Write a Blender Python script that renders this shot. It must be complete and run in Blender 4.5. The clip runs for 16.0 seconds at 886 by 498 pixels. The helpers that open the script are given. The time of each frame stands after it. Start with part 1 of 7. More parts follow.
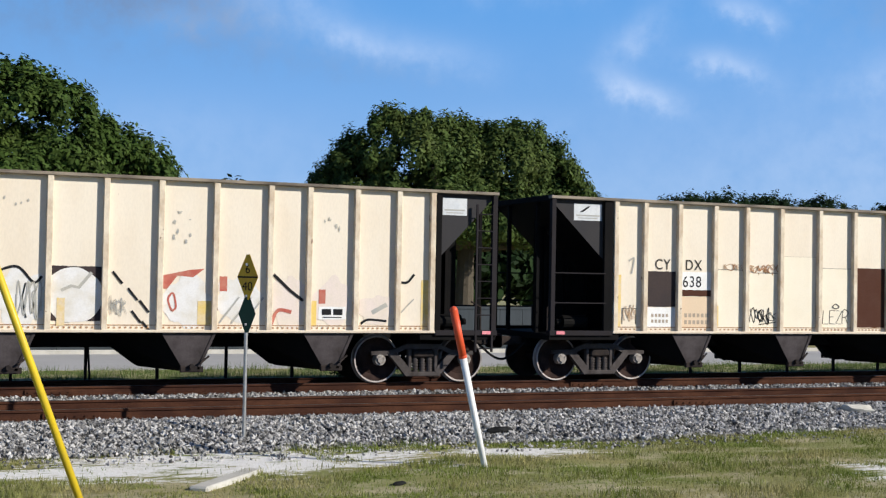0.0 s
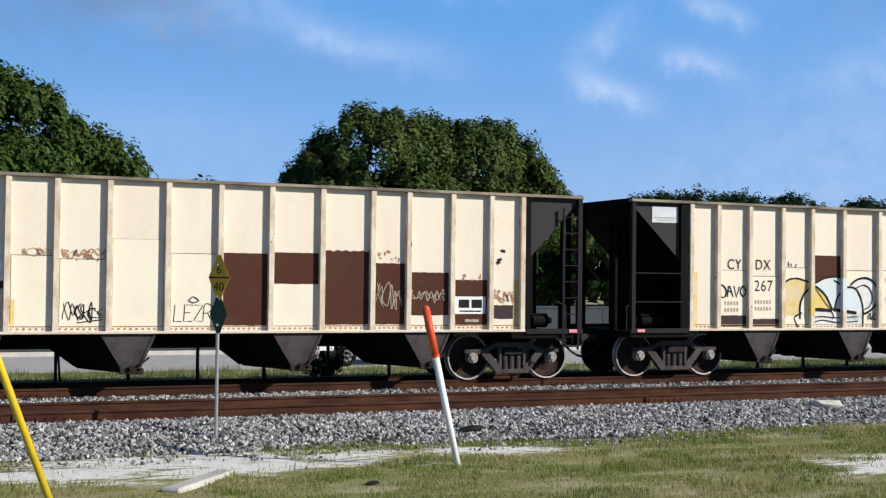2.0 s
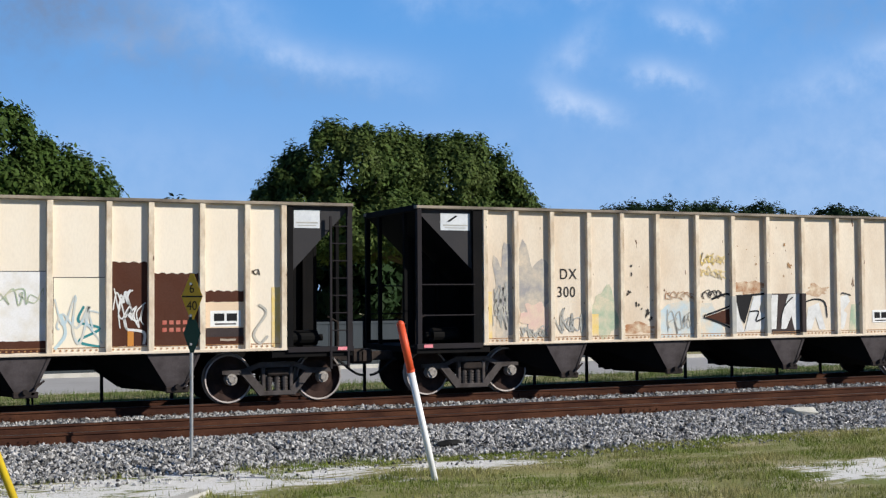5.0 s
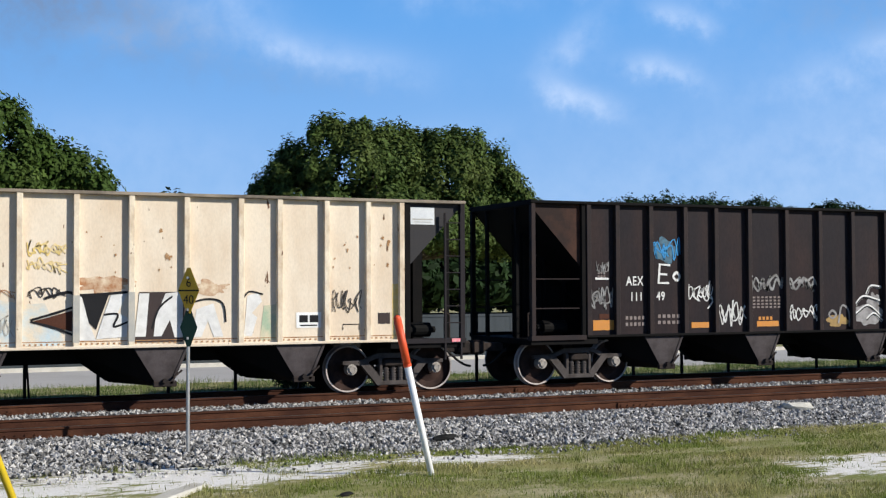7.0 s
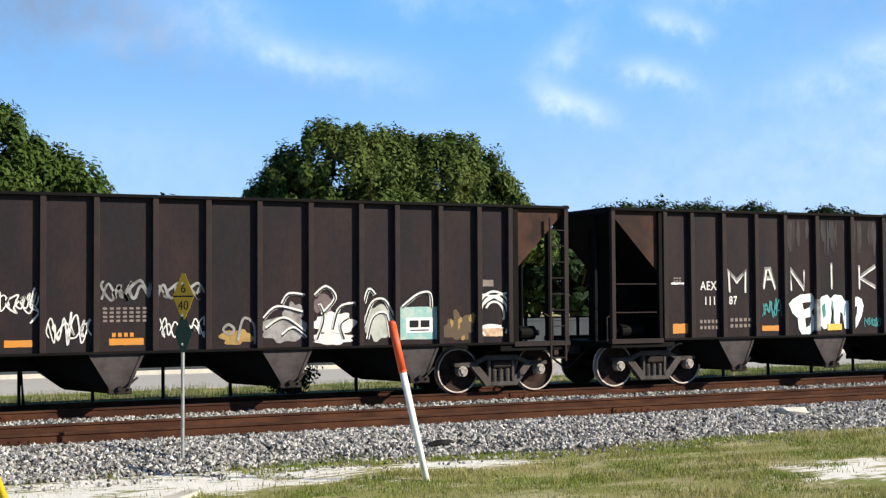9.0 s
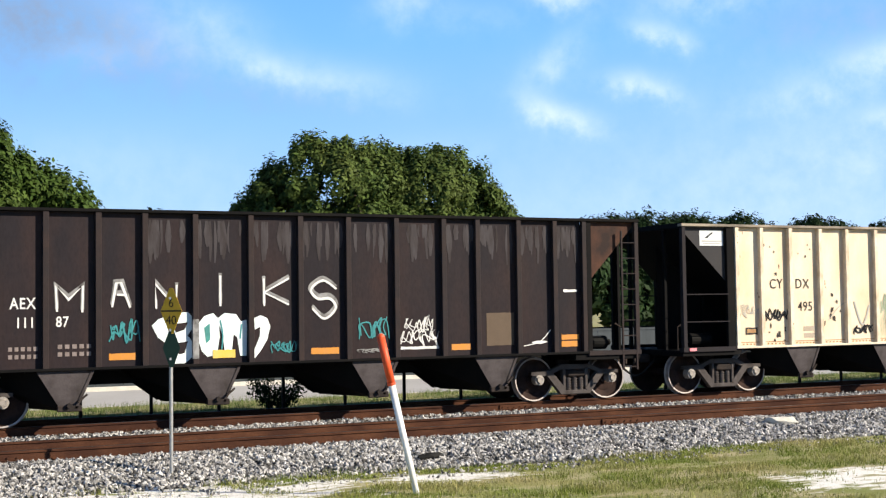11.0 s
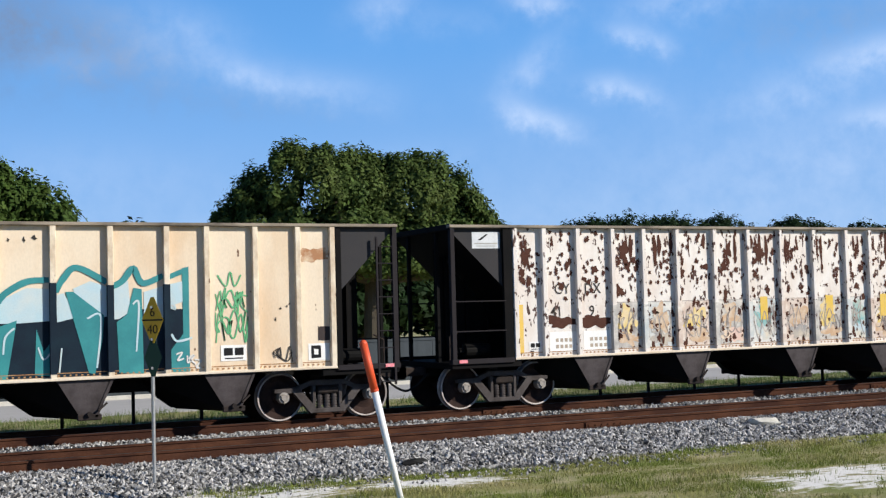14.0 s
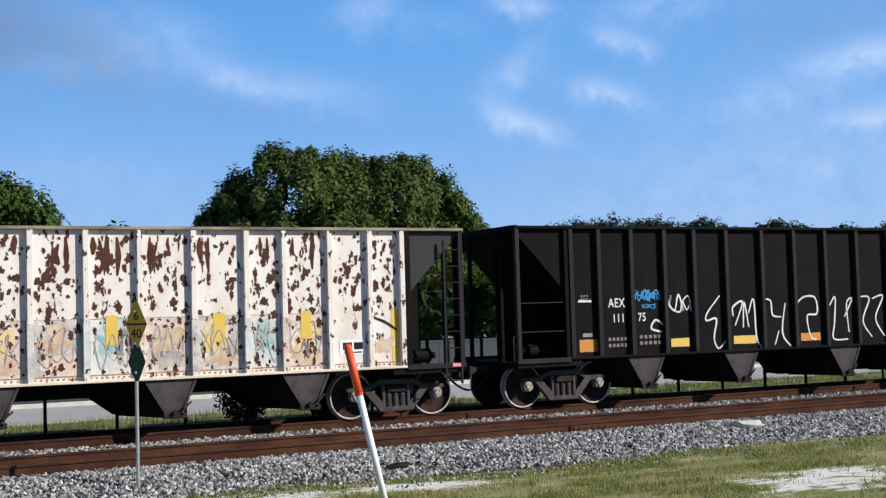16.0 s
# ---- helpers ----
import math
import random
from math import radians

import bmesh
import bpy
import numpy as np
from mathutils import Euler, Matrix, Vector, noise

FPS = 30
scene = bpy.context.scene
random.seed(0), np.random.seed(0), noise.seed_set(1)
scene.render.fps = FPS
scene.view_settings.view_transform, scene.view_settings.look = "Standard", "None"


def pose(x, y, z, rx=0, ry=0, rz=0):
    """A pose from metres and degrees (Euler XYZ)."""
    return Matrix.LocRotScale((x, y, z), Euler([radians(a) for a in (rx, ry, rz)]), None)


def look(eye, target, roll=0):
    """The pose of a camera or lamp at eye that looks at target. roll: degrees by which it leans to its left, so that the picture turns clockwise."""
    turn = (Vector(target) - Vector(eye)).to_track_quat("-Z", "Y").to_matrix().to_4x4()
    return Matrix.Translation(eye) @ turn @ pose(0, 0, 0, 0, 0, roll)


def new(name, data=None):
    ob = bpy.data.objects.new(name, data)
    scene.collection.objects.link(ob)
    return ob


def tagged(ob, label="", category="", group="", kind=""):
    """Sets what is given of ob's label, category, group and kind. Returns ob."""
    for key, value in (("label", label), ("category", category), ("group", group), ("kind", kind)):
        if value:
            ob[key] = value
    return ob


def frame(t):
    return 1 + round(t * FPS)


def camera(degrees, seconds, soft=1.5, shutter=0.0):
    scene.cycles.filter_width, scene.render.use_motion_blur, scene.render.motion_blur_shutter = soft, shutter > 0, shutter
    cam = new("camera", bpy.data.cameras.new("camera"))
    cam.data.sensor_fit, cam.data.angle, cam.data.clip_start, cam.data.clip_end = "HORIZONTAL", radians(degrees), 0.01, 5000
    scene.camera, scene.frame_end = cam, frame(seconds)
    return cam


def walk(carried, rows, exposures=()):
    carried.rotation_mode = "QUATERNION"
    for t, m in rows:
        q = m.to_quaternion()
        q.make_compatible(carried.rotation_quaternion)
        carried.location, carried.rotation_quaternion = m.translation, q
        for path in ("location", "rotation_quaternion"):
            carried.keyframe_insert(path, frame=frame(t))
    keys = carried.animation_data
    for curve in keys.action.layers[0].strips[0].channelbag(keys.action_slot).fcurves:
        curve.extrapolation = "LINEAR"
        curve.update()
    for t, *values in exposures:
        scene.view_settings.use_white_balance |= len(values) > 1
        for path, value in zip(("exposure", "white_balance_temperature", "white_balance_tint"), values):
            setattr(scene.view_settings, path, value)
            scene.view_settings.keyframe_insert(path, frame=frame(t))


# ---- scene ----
cam = camera(38.7, 16.0, soft=1.3)
EYE = Vector((0.0, 0.0, 2.2))


def aim(yaw, tilt, roll):
    """The camera's pose: yaw to the right of the track's normal, tilt upwards, lean to the left."""
    a, b = radians(yaw), radians(tilt)
    way = Vector((math.sin(a) * math.cos(b), math.cos(a) * math.cos(b), math.sin(b)))
    return look(EYE, EYE + way * 10, roll)


PATH = [(0.0, 21.89, 1.44, 1.07), (0.5, 22.04, 1.25, 1.01), (1.0, 22.19, 1.37, 0.94), (1.5, 22.19, 1.50, 0.81),
        (2.0, 23.17, 1.42, 0.70), (2.5, 22.68, 1.24, 0.83), (3.0, 23.12, 1.56, 0.76), (3.5, 23.64, 1.71, 0.40),
        (4.0, 24.41, 2.17, -0.34), (4.5, 24.50, 2.09, -0.26), (5.0, 24.38, 2.08, -0.39), (7.5, 24.63, 1.82, -0.17),
        (8.0, 24.75, 1.94, -0.15), (10.5, 24.88, 2.39, -0.84), (11.0, 25.30, 2.64, -0.80), (11.5, 25.56, 2.59, -0.88),
        (12.0, 25.36, 2.50, -1.27), (12.5, 25.47, 2.71, -1.27), (13.0, 25.73, 2.62, -1.51), (13.5, 25.98, 2.86, -1.44),
        (14.0, 26.15, 2.87, -1.54), (14.5, 26.23, 2.83, -1.61), (15.0, 26.48, 2.82, -1.70), (15.5, 26.76, 2.98, -1.73),
        (16.0, 26.86, 3.01, -1.66)]
EXPOSURE = [(0.0, 0.26, 6250, 9), (3.5, 0.24, 6200, 9), (5.0, 0.22, 6200, 9), (7.5, 0.44, 6300, 8), (8.0, 0.56, 6550, 6), (10.5, 0.88, 6950, 9),
            (12.5, 0.72, 6950, 9), (13.5, 0.36, 6250, 9), (14.5, 0.34, 6250, 9), (16.0, 0.32, 6250, 9)]
walk(cam, [(t, aim(a, b, c)) for t, a, b, c in PATH], EXPOSURE)

# ---- light ----
SUN_AZ, SUN_EL = 48.0, 27.0   # degrees to the right of straight behind the camera, and above the horizon
sun_way = Vector((math.sin(radians(SUN_AZ)) * math.cos(radians(SUN_EL)),
                  -math.cos(radians(SUN_AZ)) * math.cos(radians(SUN_EL)), math.sin(radians(SUN_EL))))
lamp = bpy.data.lights.new("sun", "SUN")
lamp.energy, lamp.angle, lamp.color = 5.0, radians(0.5), (1.0, 0.92, 0.80)
sun = new("sun", lamp)
sun.matrix_world = look(sun_way * 100, (0, 0, 0))


def build_world():
    world = bpy.data.worlds.new("sky")
    scene.world = world
    world.use_nodes = True
    nt = world.node_tree
    nt.nodes.clear()
    add, link = nt.nodes.new, nt.links.new
    out, bg, sky = add("ShaderNodeOutputWorld"), add("ShaderNodeBackground"), add("ShaderNodeTexSky")
    sky.sky_type, sky.sun_disc = "NISHITA", False
    sky.sun_elevation, sky.sun_rotation = radians(SUN_EL), math.atan2(sun_way.x, sun_way.y)
    sky.air_density, sky.dust_density, sky.ozone_density = 1.0, 0.6, 3.0
    bg.inputs["Strength"].default_value = 0.075
    coord = add("ShaderNodeTexCoord")
    # clouds: soft wisps, each an oval of the sky broken up by noise
    warp, fine = add("ShaderNodeTexNoise"), add("ShaderNodeTexNoise")
    for node, size in ((warp, 24.0), (fine, 46.0)):
        node.inputs["Scale"].default_value, node.inputs["Detail"].default_value = size, 5.0
        node.inputs["Roughness"].default_value = 0.6
        link(coord.outputs["Generated"], node.inputs["Vector"])
    sep = add("ShaderNodeSeparateXYZ")
    link(coord.outputs["Generated"], sep.inputs[0])

    def m(op, a, b=None, clamp=False):
        node = add("ShaderNodeMath")
        node.operation, node.use_clamp = op, clamp
        for i, v in enumerate((a, b)):
            if v is None:
                continue
            if isinstance(v, (int, float)):
                node.inputs[i].default_value = v
            else:
                link(v, node.inputs[i])
        return node.outputs[0]

    az_plain, el_plain = m("ARCTAN2", sep.outputs[0], sep.outputs[1]), m("ARCSINE", sep.outputs[2])
    az = m("ADD", az_plain, m("MULTIPLY", m("SUBTRACT", warp.outputs["Fac"], 0.5), 0.035))
    el = m("ADD", el_plain, m("MULTIPLY", m("SUBTRACT", fine.outputs["Fac"], 0.5), 0.022))

    def banks(rows):
        """The cover of all banks. A row: azimuth, elevation, half width, half height (degrees), lean, strength."""
        total = None
        for a, e, w, h, lean, s in rows:
            da, de = m("SUBTRACT", az, radians(a)), m("SUBTRACT", el, radians(e))
            de = m("SUBTRACT", de, m("MULTIPLY", da, lean))
            q = m("ADD", m("POWER", m("ABSOLUTE", m("DIVIDE", da, radians(w))), 2.0),
                  m("POWER", m("ABSOLUTE", m("DIVIDE", de, radians(h))), 2.0))
            v = m("MULTIPLY", m("EXPONENT", m("MULTIPLY", q, -1.0)), s)
            total = v if total is None else m("ADD", total, v)
        rough = m("ADD", m("MULTIPLY", fine.outputs["Fac"], 2.4), -0.25)
        return m("MULTIPLY", total, rough, True)

    total, thick = banks(CLOUDS), banks(GREY_CLOUDS)
    mix = add("ShaderNodeMix")
    mix.data_type = "RGBA"
    link(total, mix.inputs["Factor"])
    # clear summer blue, paler towards the horizon, laid over the physical sky
    tone, height = add("ShaderNodeValToRGB"), m("DIVIDE", el_plain, radians(60.0), True)
    link(height, tone.inputs[0])
    tone.color_ramp.elements[0].position, tone.color_ramp.elements[0].color = 0.0, (3.6, 5.9, 9.6, 1)
    tone.color_ramp.elements[1].position, tone.color_ramp.elements[1].color = 1.0, (0.10, 0.40, 1.4, 1)
    for place, shade in ((0.10, (2.55, 5.0, 9.3, 1)), (0.20, (1.6, 4.4, 9.3, 1)), (0.29, (1.05, 3.6, 8.4, 1)), (0.42, (0.28, 1.0, 3.0, 1))):
        tone.color_ramp.elements.new(place).color = shade
    over = add("ShaderNodeMix")
    over.data_type = "RGBA"
    over.inputs["Factor"].default_value = 0.88
    link(sky.outputs[0], over.inputs["A"])
    link(tone.outputs[0], over.inputs["B"])
    veil = add("ShaderNodeMix")
    veil.data_type = "RGBA"
    link(thick, veil.inputs["Factor"])
    link(over.outputs["Result"], veil.inputs["A"])
    veil.inputs["B"].default_value = (2.1, 3.3, 5.6, 1)
    link(veil.outputs["Result"], mix.inputs["A"])
    mix.inputs["B"].default_value = (8.6, 9.6, 11.6, 1)
    link(mix.outputs["Result"], bg.inputs["Color"])
    link(bg.outputs[0], out.inputs[0])


CLOUDS = [
          (18.6, 10.6, 3.5, 0.83, -0.20, 0.14), (17.2, 11.2, 1.4, 0.58, -0.30, 0.11), (21.3, 10.2, 2.9, 0.96, -0.10, 0.11),
          (13.3, 12.4, 3.5, 1.60, -0.25, 0.12), (15.5, 13.0, 1.9, 0.83, -0.30, 0.11), (10.1, 11.2, 1.9, 0.64, 0.00, 0.09),
          (9.8, 6.6, 6.1, 1.44, 0.00, 0.08), (30.0, 8.9, 1.3, 0.64, -0.30, 0.31), (31.3, 8.3, 1.4, 0.58, -0.20, 0.22),
          (34.2, 9.9, 1.4, 0.55, -0.10, 0.32), (35.4, 9.4, 1.2, 0.39, -0.20, 0.15), (35.8, 11.9, 1.1, 0.55, -0.35, 0.26),
          (34.8, 12.3, 0.8, 0.39, -0.30, 0.12), (30.8, 11.3, 1.3, 0.96, 0.60, 0.15), (30.1, 10.6, 1.3, 0.96, 0.20, 0.09),
          (30.8, 13.8, 1.3, 0.64, -0.10, 0.34), (24.0, 13.9, 1.6, 1.09, 0.20, 0.22), (27.1, 13.2, 2.2, 0.64, 0.00, 0.07),
          (37.3, 13.5, 2.9, 0.71, 0.05, 0.21), (45.8, 10.7, 2.4, 0.64, 0.10, 0.31), (43.6, 9.8, 3.5, 1.03, 0.15, 0.10),
          (45.8, 8.0, 1.8, 0.51, 0.10, 0.24), (41.1, 9.0, 2.6, 0.71, 0.10, 0.09), (40.0, 6.1, 8.3, 1.93, 0.02, 0.06),
          (44.4, 6.8, 4.8, 1.28, 0.10, 0.06), (24.8, 7.2, 3.9, 0.80, 0.00, 0.05),
          (22.0, 2.0, 80.0, 3.4, 0.0, 0.14), (50.0, 9.0, 16.0, 8.0, 0.0, 0.08), (55, 17, 6, 2, 0.1, 0.4), (-15, 14, 7, 2, 0.1, 0.4), (10, 24, 9, 2.5, 0.1, 0.35),
          (35, 21, 8, 2, -0.1, 0.3), (120, 25, 14, 5, 0.1, 0.25), (-100, 22, 14, 5, 0.1, 0.25)]
# thicker, greyer banks
GREY_CLOUDS = [
          (8.5, 13.1, 4.8, 1.60, -0.20, 0.53), (11.1, 11.2, 3.5, 1.28, -0.15, 0.31), (4.2, 12.4, 4.8, 2.89, 0.00, 0.50),
          (45.1, 12.1, 4.5, 1.03, 0.10, 0.28), (41.5, 12.4, 2.9, 0.96, 0.10, 0.15), (17.7, 9.6, 4.2, 0.71, -0.10, 0.19)]
build_world()


# ---- materials ----
def material(name, color, rough=0.7, metal=0.0, second=None, amount=0.5, scale=3.0, fine=40.0, fine_amount=0.25, bump=0.15,
             stretch=(1, 1, 1), spots=None, spot_scale=6.0, spot_cut=0.62, random_tint=0.0, island=False, translucent=0.0, gloss=None):
    """A surface with large stains towards a second colour, fine grain, and, where asked, sharp-edged spots."""
    mat = bpy.data.materials.new(name)
    mat.use_nodes = True
    nt = mat.node_tree
    add, link = nt.nodes.new, nt.links.new
    bsdf = nt.nodes["Principled BSDF"]
    coord, mapping = add("ShaderNodeTexCoord"), add("ShaderNodeMapping")
    mapping.inputs["Scale"].default_value = stretch
    link(coord.outputs["Object"], mapping.inputs["Vector"])

    def noise_node(size, detail=4.0):
        node = add("ShaderNodeTexNoise")
        node.inputs["Scale"].default_value, node.inputs["Detail"].default_value = size, detail
        node.inputs["Roughness"].default_value = 0.6
        link(mapping.outputs[0], node.inputs["Vector"])
        return node

    def ramp(source, lo, hi):
        node = add("ShaderNodeMapRange")
        node.inputs["From Min"].default_value, node.inputs["From Max"].default_value = lo, hi
        link(source, node.inputs["Value"])
        return node.outputs[0]

    def blend(fac, a, b, kind="MIX"):
        node = add("ShaderNodeMix")
        node.data_type, node.blend_type = "RGBA", kind
        link(fac, node.inputs["Factor"])
        for key, v in (("A", a), ("B", b)):
            if isinstance(v, tuple):
                node.inputs[key].default_value = (*v, 1)
            else:
                link(v, node.inputs[key])
        return node.outputs["Result"]

    big, small = noise_node(scale), noise_node(fine, 3.0)
    second = second or tuple(c * 0.6 for c in color)
    fac = add("ShaderNodeMath")
    fac.operation = "MULTIPLY"
    link(ramp(big.outputs["Fac"], 0.4, 0.72), fac.inputs[0])
    fac.inputs[1].default_value = amount
    col = blend(fac.outputs[0], color, second)
    grain = add("ShaderNodeMath")
    grain.operation = "MULTIPLY"
    link(ramp(small.outputs["Fac"], 0.4, 0.7), grain.inputs[0])
    grain.inputs[1].default_value = fine_amount
    col = blend(grain.outputs[0], col, tuple(c * 0.45 for c in color))
    if spots:
        dots = noise_node(spot_scale, 2.5)
        col = blend(ramp(dots.outputs["Fac"], spot_cut, spot_cut + 0.03), col, spots)
    if random_tint:
        node, hsv = add("ShaderNodeNewGeometry" if island else "ShaderNodeObjectInfo"), add("ShaderNodeHueSaturation")
        span = add("ShaderNodeMapRange")
        link(node.outputs["Random Per Island" if island else "Random"], span.inputs["Value"])
        span.inputs["To Min"].default_value, span.inputs["To Max"].default_value = 1 - random_tint, 1 + random_tint
        link(span.outputs[0], hsv.inputs["Value"])
        link(col, hsv.inputs["Color"])
        col = hsv.outputs["Color"]
    link(col, bsdf.inputs["Base Color"])
    bsdf.inputs["Roughness"].default_value, bsdf.inputs["Metallic"].default_value = rough, metal
    dull = max(color) < 0.15 and not metal
    bsdf.inputs["Specular IOR Level"].default_value = gloss if gloss is not None else (0.06 if dull else 0.3)
    if bump:
        node = add("ShaderNodeBump")
        node.inputs["Strength"].default_value, node.inputs["Distance"].default_value = bump, 0.02
        link(small.outputs["Fac"], node.inputs["Height"])
        link(node.outputs[0], bsdf.inputs["Normal"])
    if translucent:
        out = nt.nodes["Material Output"]
        thin, both = add("ShaderNodeBsdfTranslucent"), add("ShaderNodeMixShader")
        link(col, thin.inputs["Color"])
        both.inputs[0].default_value = translucent
        link(bsdf.outputs[0], both.inputs[1])
        link(thin.outputs[0], both.inputs[2])
        link(both.outputs[0], out.inputs["Surface"])
    return mat


CREAM = material("cream_paint", (0.76, 0.68, 0.56), 0.55, 0, (0.68, 0.57, 0.43), 0.5, 1.3, 30, 0.12, 0.05, (1, 1, 0.35), (0.16, 0.08, 0.04), 5, 0.76)
CREAM_WORN = material("worn_cream_paint", (0.70, 0.61, 0.49), 0.6, 0, (0.56, 0.43, 0.30), 0.7, 1.6, 30, 0.2, 0.06, (1, 1, 0.4), (0.12, 0.06, 0.03), 7, 0.70)
FLAKED = material("flaked_white_paint", (0.71, 0.67, 0.63), 0.6, 0, (0.55, 0.45, 0.38), 0.7, 2.0, 30, 0.12, 0.08, (1, 1, 0.5), (0.060, 0.026, 0.020), 8.5, 0.61)
CREAM_STAINED = material("rust_stained_cream_paint", (0.71, 0.60, 0.46), 0.6, 0, (0.58, 0.40, 0.24), 0.75, 1.1, 30, 0.15, 0.06, (1, 1, 0.45), (0.14, 0.07, 0.04), 6, 0.71)
# black frame paint; also stands in for shade on far-side and under-slope parts
BLACK = material("black_paint_and_shade", (0.006, 0.006, 0.0065), 0.75, 0, (0.012, 0.010, 0.0095), 0.7, 1.5, 25, 0.3, 0.06)
BLACK_BROWN = material("sooty_brown_black_paint", (0.021, 0.018, 0.021), 0.5, 0, (0.042, 0.026, 0.024), 0.7, 1.1, 25, 0.3, 0.06, (1, 1, 0.4))
GREY_STEEL = material("dusty_dark_steel", (0.026, 0.022, 0.021), 0.8, 0.0, (0.075, 0.055, 0.046), 0.7, 4, 40, 0.35, 0.2)
# near black, with the shade below the wagons put into the colour
DARK_STEEL = material("black_steel_with_shade", (0.006, 0.006, 0.006), 0.65, 0, (0.012, 0.010, 0.009), 0.6, 3, 40, 0.3, 0.15)
RIM = material("dusty_wheel_rim", (0.40, 0.36, 0.34), 0.6, 0.3, (0.16, 0.12, 0.10), 0.5, 8, 50, 0.3, 0.1)
WHEEL_RUST = material("rusted_wheel_plate", (0.028, 0.018, 0.016), 0.8, 0, (0.07, 0.042, 0.034), 0.7, 4, 40, 0.3, 0.15)
BROWN = material("brown_patch_paint", (0.075, 0.030, 0.019), 0.65, 0, (0.085, 0.042, 0.030), 0.6, 2, 30, 0.25, 0.06)
DARK_PATCH = material("dark_patch_paint", (0.050, 0.040, 0.040), 0.65, 0, (0.07, 0.05, 0.045), 0.6, 2, 30, 0.25, 0.06)
WHITE = material("white_paint", (0.78, 0.78, 0.77), 0.5, 0, (0.6, 0.58, 0.54), 0.4, 5, 40, 0.12, 0.04)
SPRAY_BLACK = material("black_spray_paint", (0.02, 0.02, 0.022), 0.5, 0, None, 0.3, 6, 60, 0.2, 0)
SPRAY_WHITE = material("white_spray_paint", (0.68, 0.68, 0.67), 0.6, 0, (0.40, 0.39, 0.38), 0.5, 5, 60, 0.2, 0)
SPRAY_FADED = material("faded_white_spray_paint", (0.30, 0.29, 0.29), 0.7, 0, (0.08, 0.07, 0.07), 0.8, 5, 40, 0.3, 0)
SPRAY_YELLOW = material("yellow_spray_paint", (0.66, 0.44, 0.06), 0.6, 0, (0.6, 0.45, 0.25), 0.5, 3, 40, 0.2, 0)
SPRAY_ORANGE = material("orange_reflective_stripe", (0.55, 0.22, 0.03), 0.5, 0, (0.4, 0.2, 0.08), 0.5, 6, 40, 0.2, 0)
SPRAY_TEAL = material("teal_spray_paint", (0.03, 0.20, 0.22), 0.55, 0, (0.05, 0.30, 0.30), 0.6, 2, 40, 0.2, 0)
SPRAY_DARK_TEAL = material("dark_navy_paint", (0.012, 0.020, 0.032), 0.55, 0, (0.015, 0.035, 0.05), 0.6, 2, 40, 0.2, 0)
SPRAY_PALE = material("pale_blue_spray_paint", (0.42, 0.56, 0.62), 0.6, 0, (0.6, 0.6, 0.55), 0.6, 2, 40, 0.2, 0)
SPRAY_GREEN = material("green_spray_paint", (0.10, 0.38, 0.17), 0.6, 0, (0.2, 0.45, 0.25), 0.5, 3, 40, 0.2, 0)
SPRAY_BLUE = material("blue_spray_paint", (0.02, 0.22, 0.52), 0.6, 0, (0.05, 0.3, 0.5), 0.5, 3, 40, 0.2, 0)
SPRAY_RED = material("faded_red_spray_paint", (0.42, 0.10, 0.07), 0.65, 0, (0.55, 0.3, 0.22), 0.7, 3, 40, 0.2, 0)
SPRAY_PINK = material("faded_pink_spray_paint", (0.62, 0.42, 0.36), 0.65, 0, (0.66, 0.55, 0.45), 0.7, 3, 40, 0.2, 0)
SPRAY_GREY = material("faded_grey_spray_paint", (0.36, 0.36, 0.34), 0.65, 0, (0.5, 0.46, 0.38), 0.8, 3, 40, 0.2, 0)
RUST_STREAK = material("rust_streak", (0.30, 0.15, 0.06), 0.75, 0, (0.45, 0.30, 0.16), 0.8, 5, 40, 0.3, 0.1)
REFLECTOR = material("pink_white_reflector", (0.75, 0.22, 0.26), 0.35, 0, (0.8, 0.5, 0.5), 0.6, 14, 50, 0.1, 0)
RAIL = material("rusty_rail_steel", (0.050, 0.022, 0.015), 0.85, 0.0, (0.13, 0.056, 0.030), 0.8, 1.2, 30, 0.6, 0.25, (1, 1, 3))
RAIL_HEAD = material("worn_rail_head", (0.035, 0.028, 0.025), 0.5, 0.2, (0.02, 0.015, 0.012), 0.6, 2, 40, 0.3, 0.1)
TIE = material("weathered_tie_wood", (0.075, 0.055, 0.042), 0.9, 0, (0.13, 0.10, 0.08), 0.7, 3, 50, 0.4, 0.5, (0.4, 3, 3))
BALLAST = material("crushed_granite", (0.35, 0.34, 0.33), 0.85, 0, (0.10, 0.10, 0.10), 0.8, 5, 45, 0.4, 0.4, random_tint=0.9, island=True)
BALLAST_BED = material("ballast_bed", (0.085, 0.082, 0.08), 0.9, 0, (0.05, 0.048, 0.046), 0.6, 6, 60, 0.6, 0.8)
GALV = material("galvanised_steel", (0.42, 0.42, 0.42), 0.4, 0.7, (0.28, 0.27, 0.26), 0.6, 6, 40, 0.3, 0.1)
SIGN_YELLOW = material("weathered_yellow_sign", (0.62, 0.37, 0.02), 0.5, 0, (0.44, 0.25, 0.03), 0.5, 9, 60, 0.2, 0.03)
SIGN_GREEN = material("dark_green_sign", (0.012, 0.030, 0.026), 0.45, 0, (0.016, 0.036, 0.03), 0.5, 8, 60, 0.2, 0.03)
GUARD_YELLOW = material("yellow_plastic_guard", (0.66, 0.48, 0.02), 0.4, 0, (0.5, 0.36, 0.05), 0.5, 5, 50, 0.15, 0.03)
POST_ORANGE = material("orange_plastic", (0.66, 0.085, 0.03), 0.5, 0, (0.55, 0.09, 0.03), 0.5, 8, 60, 0.15, 0.03)
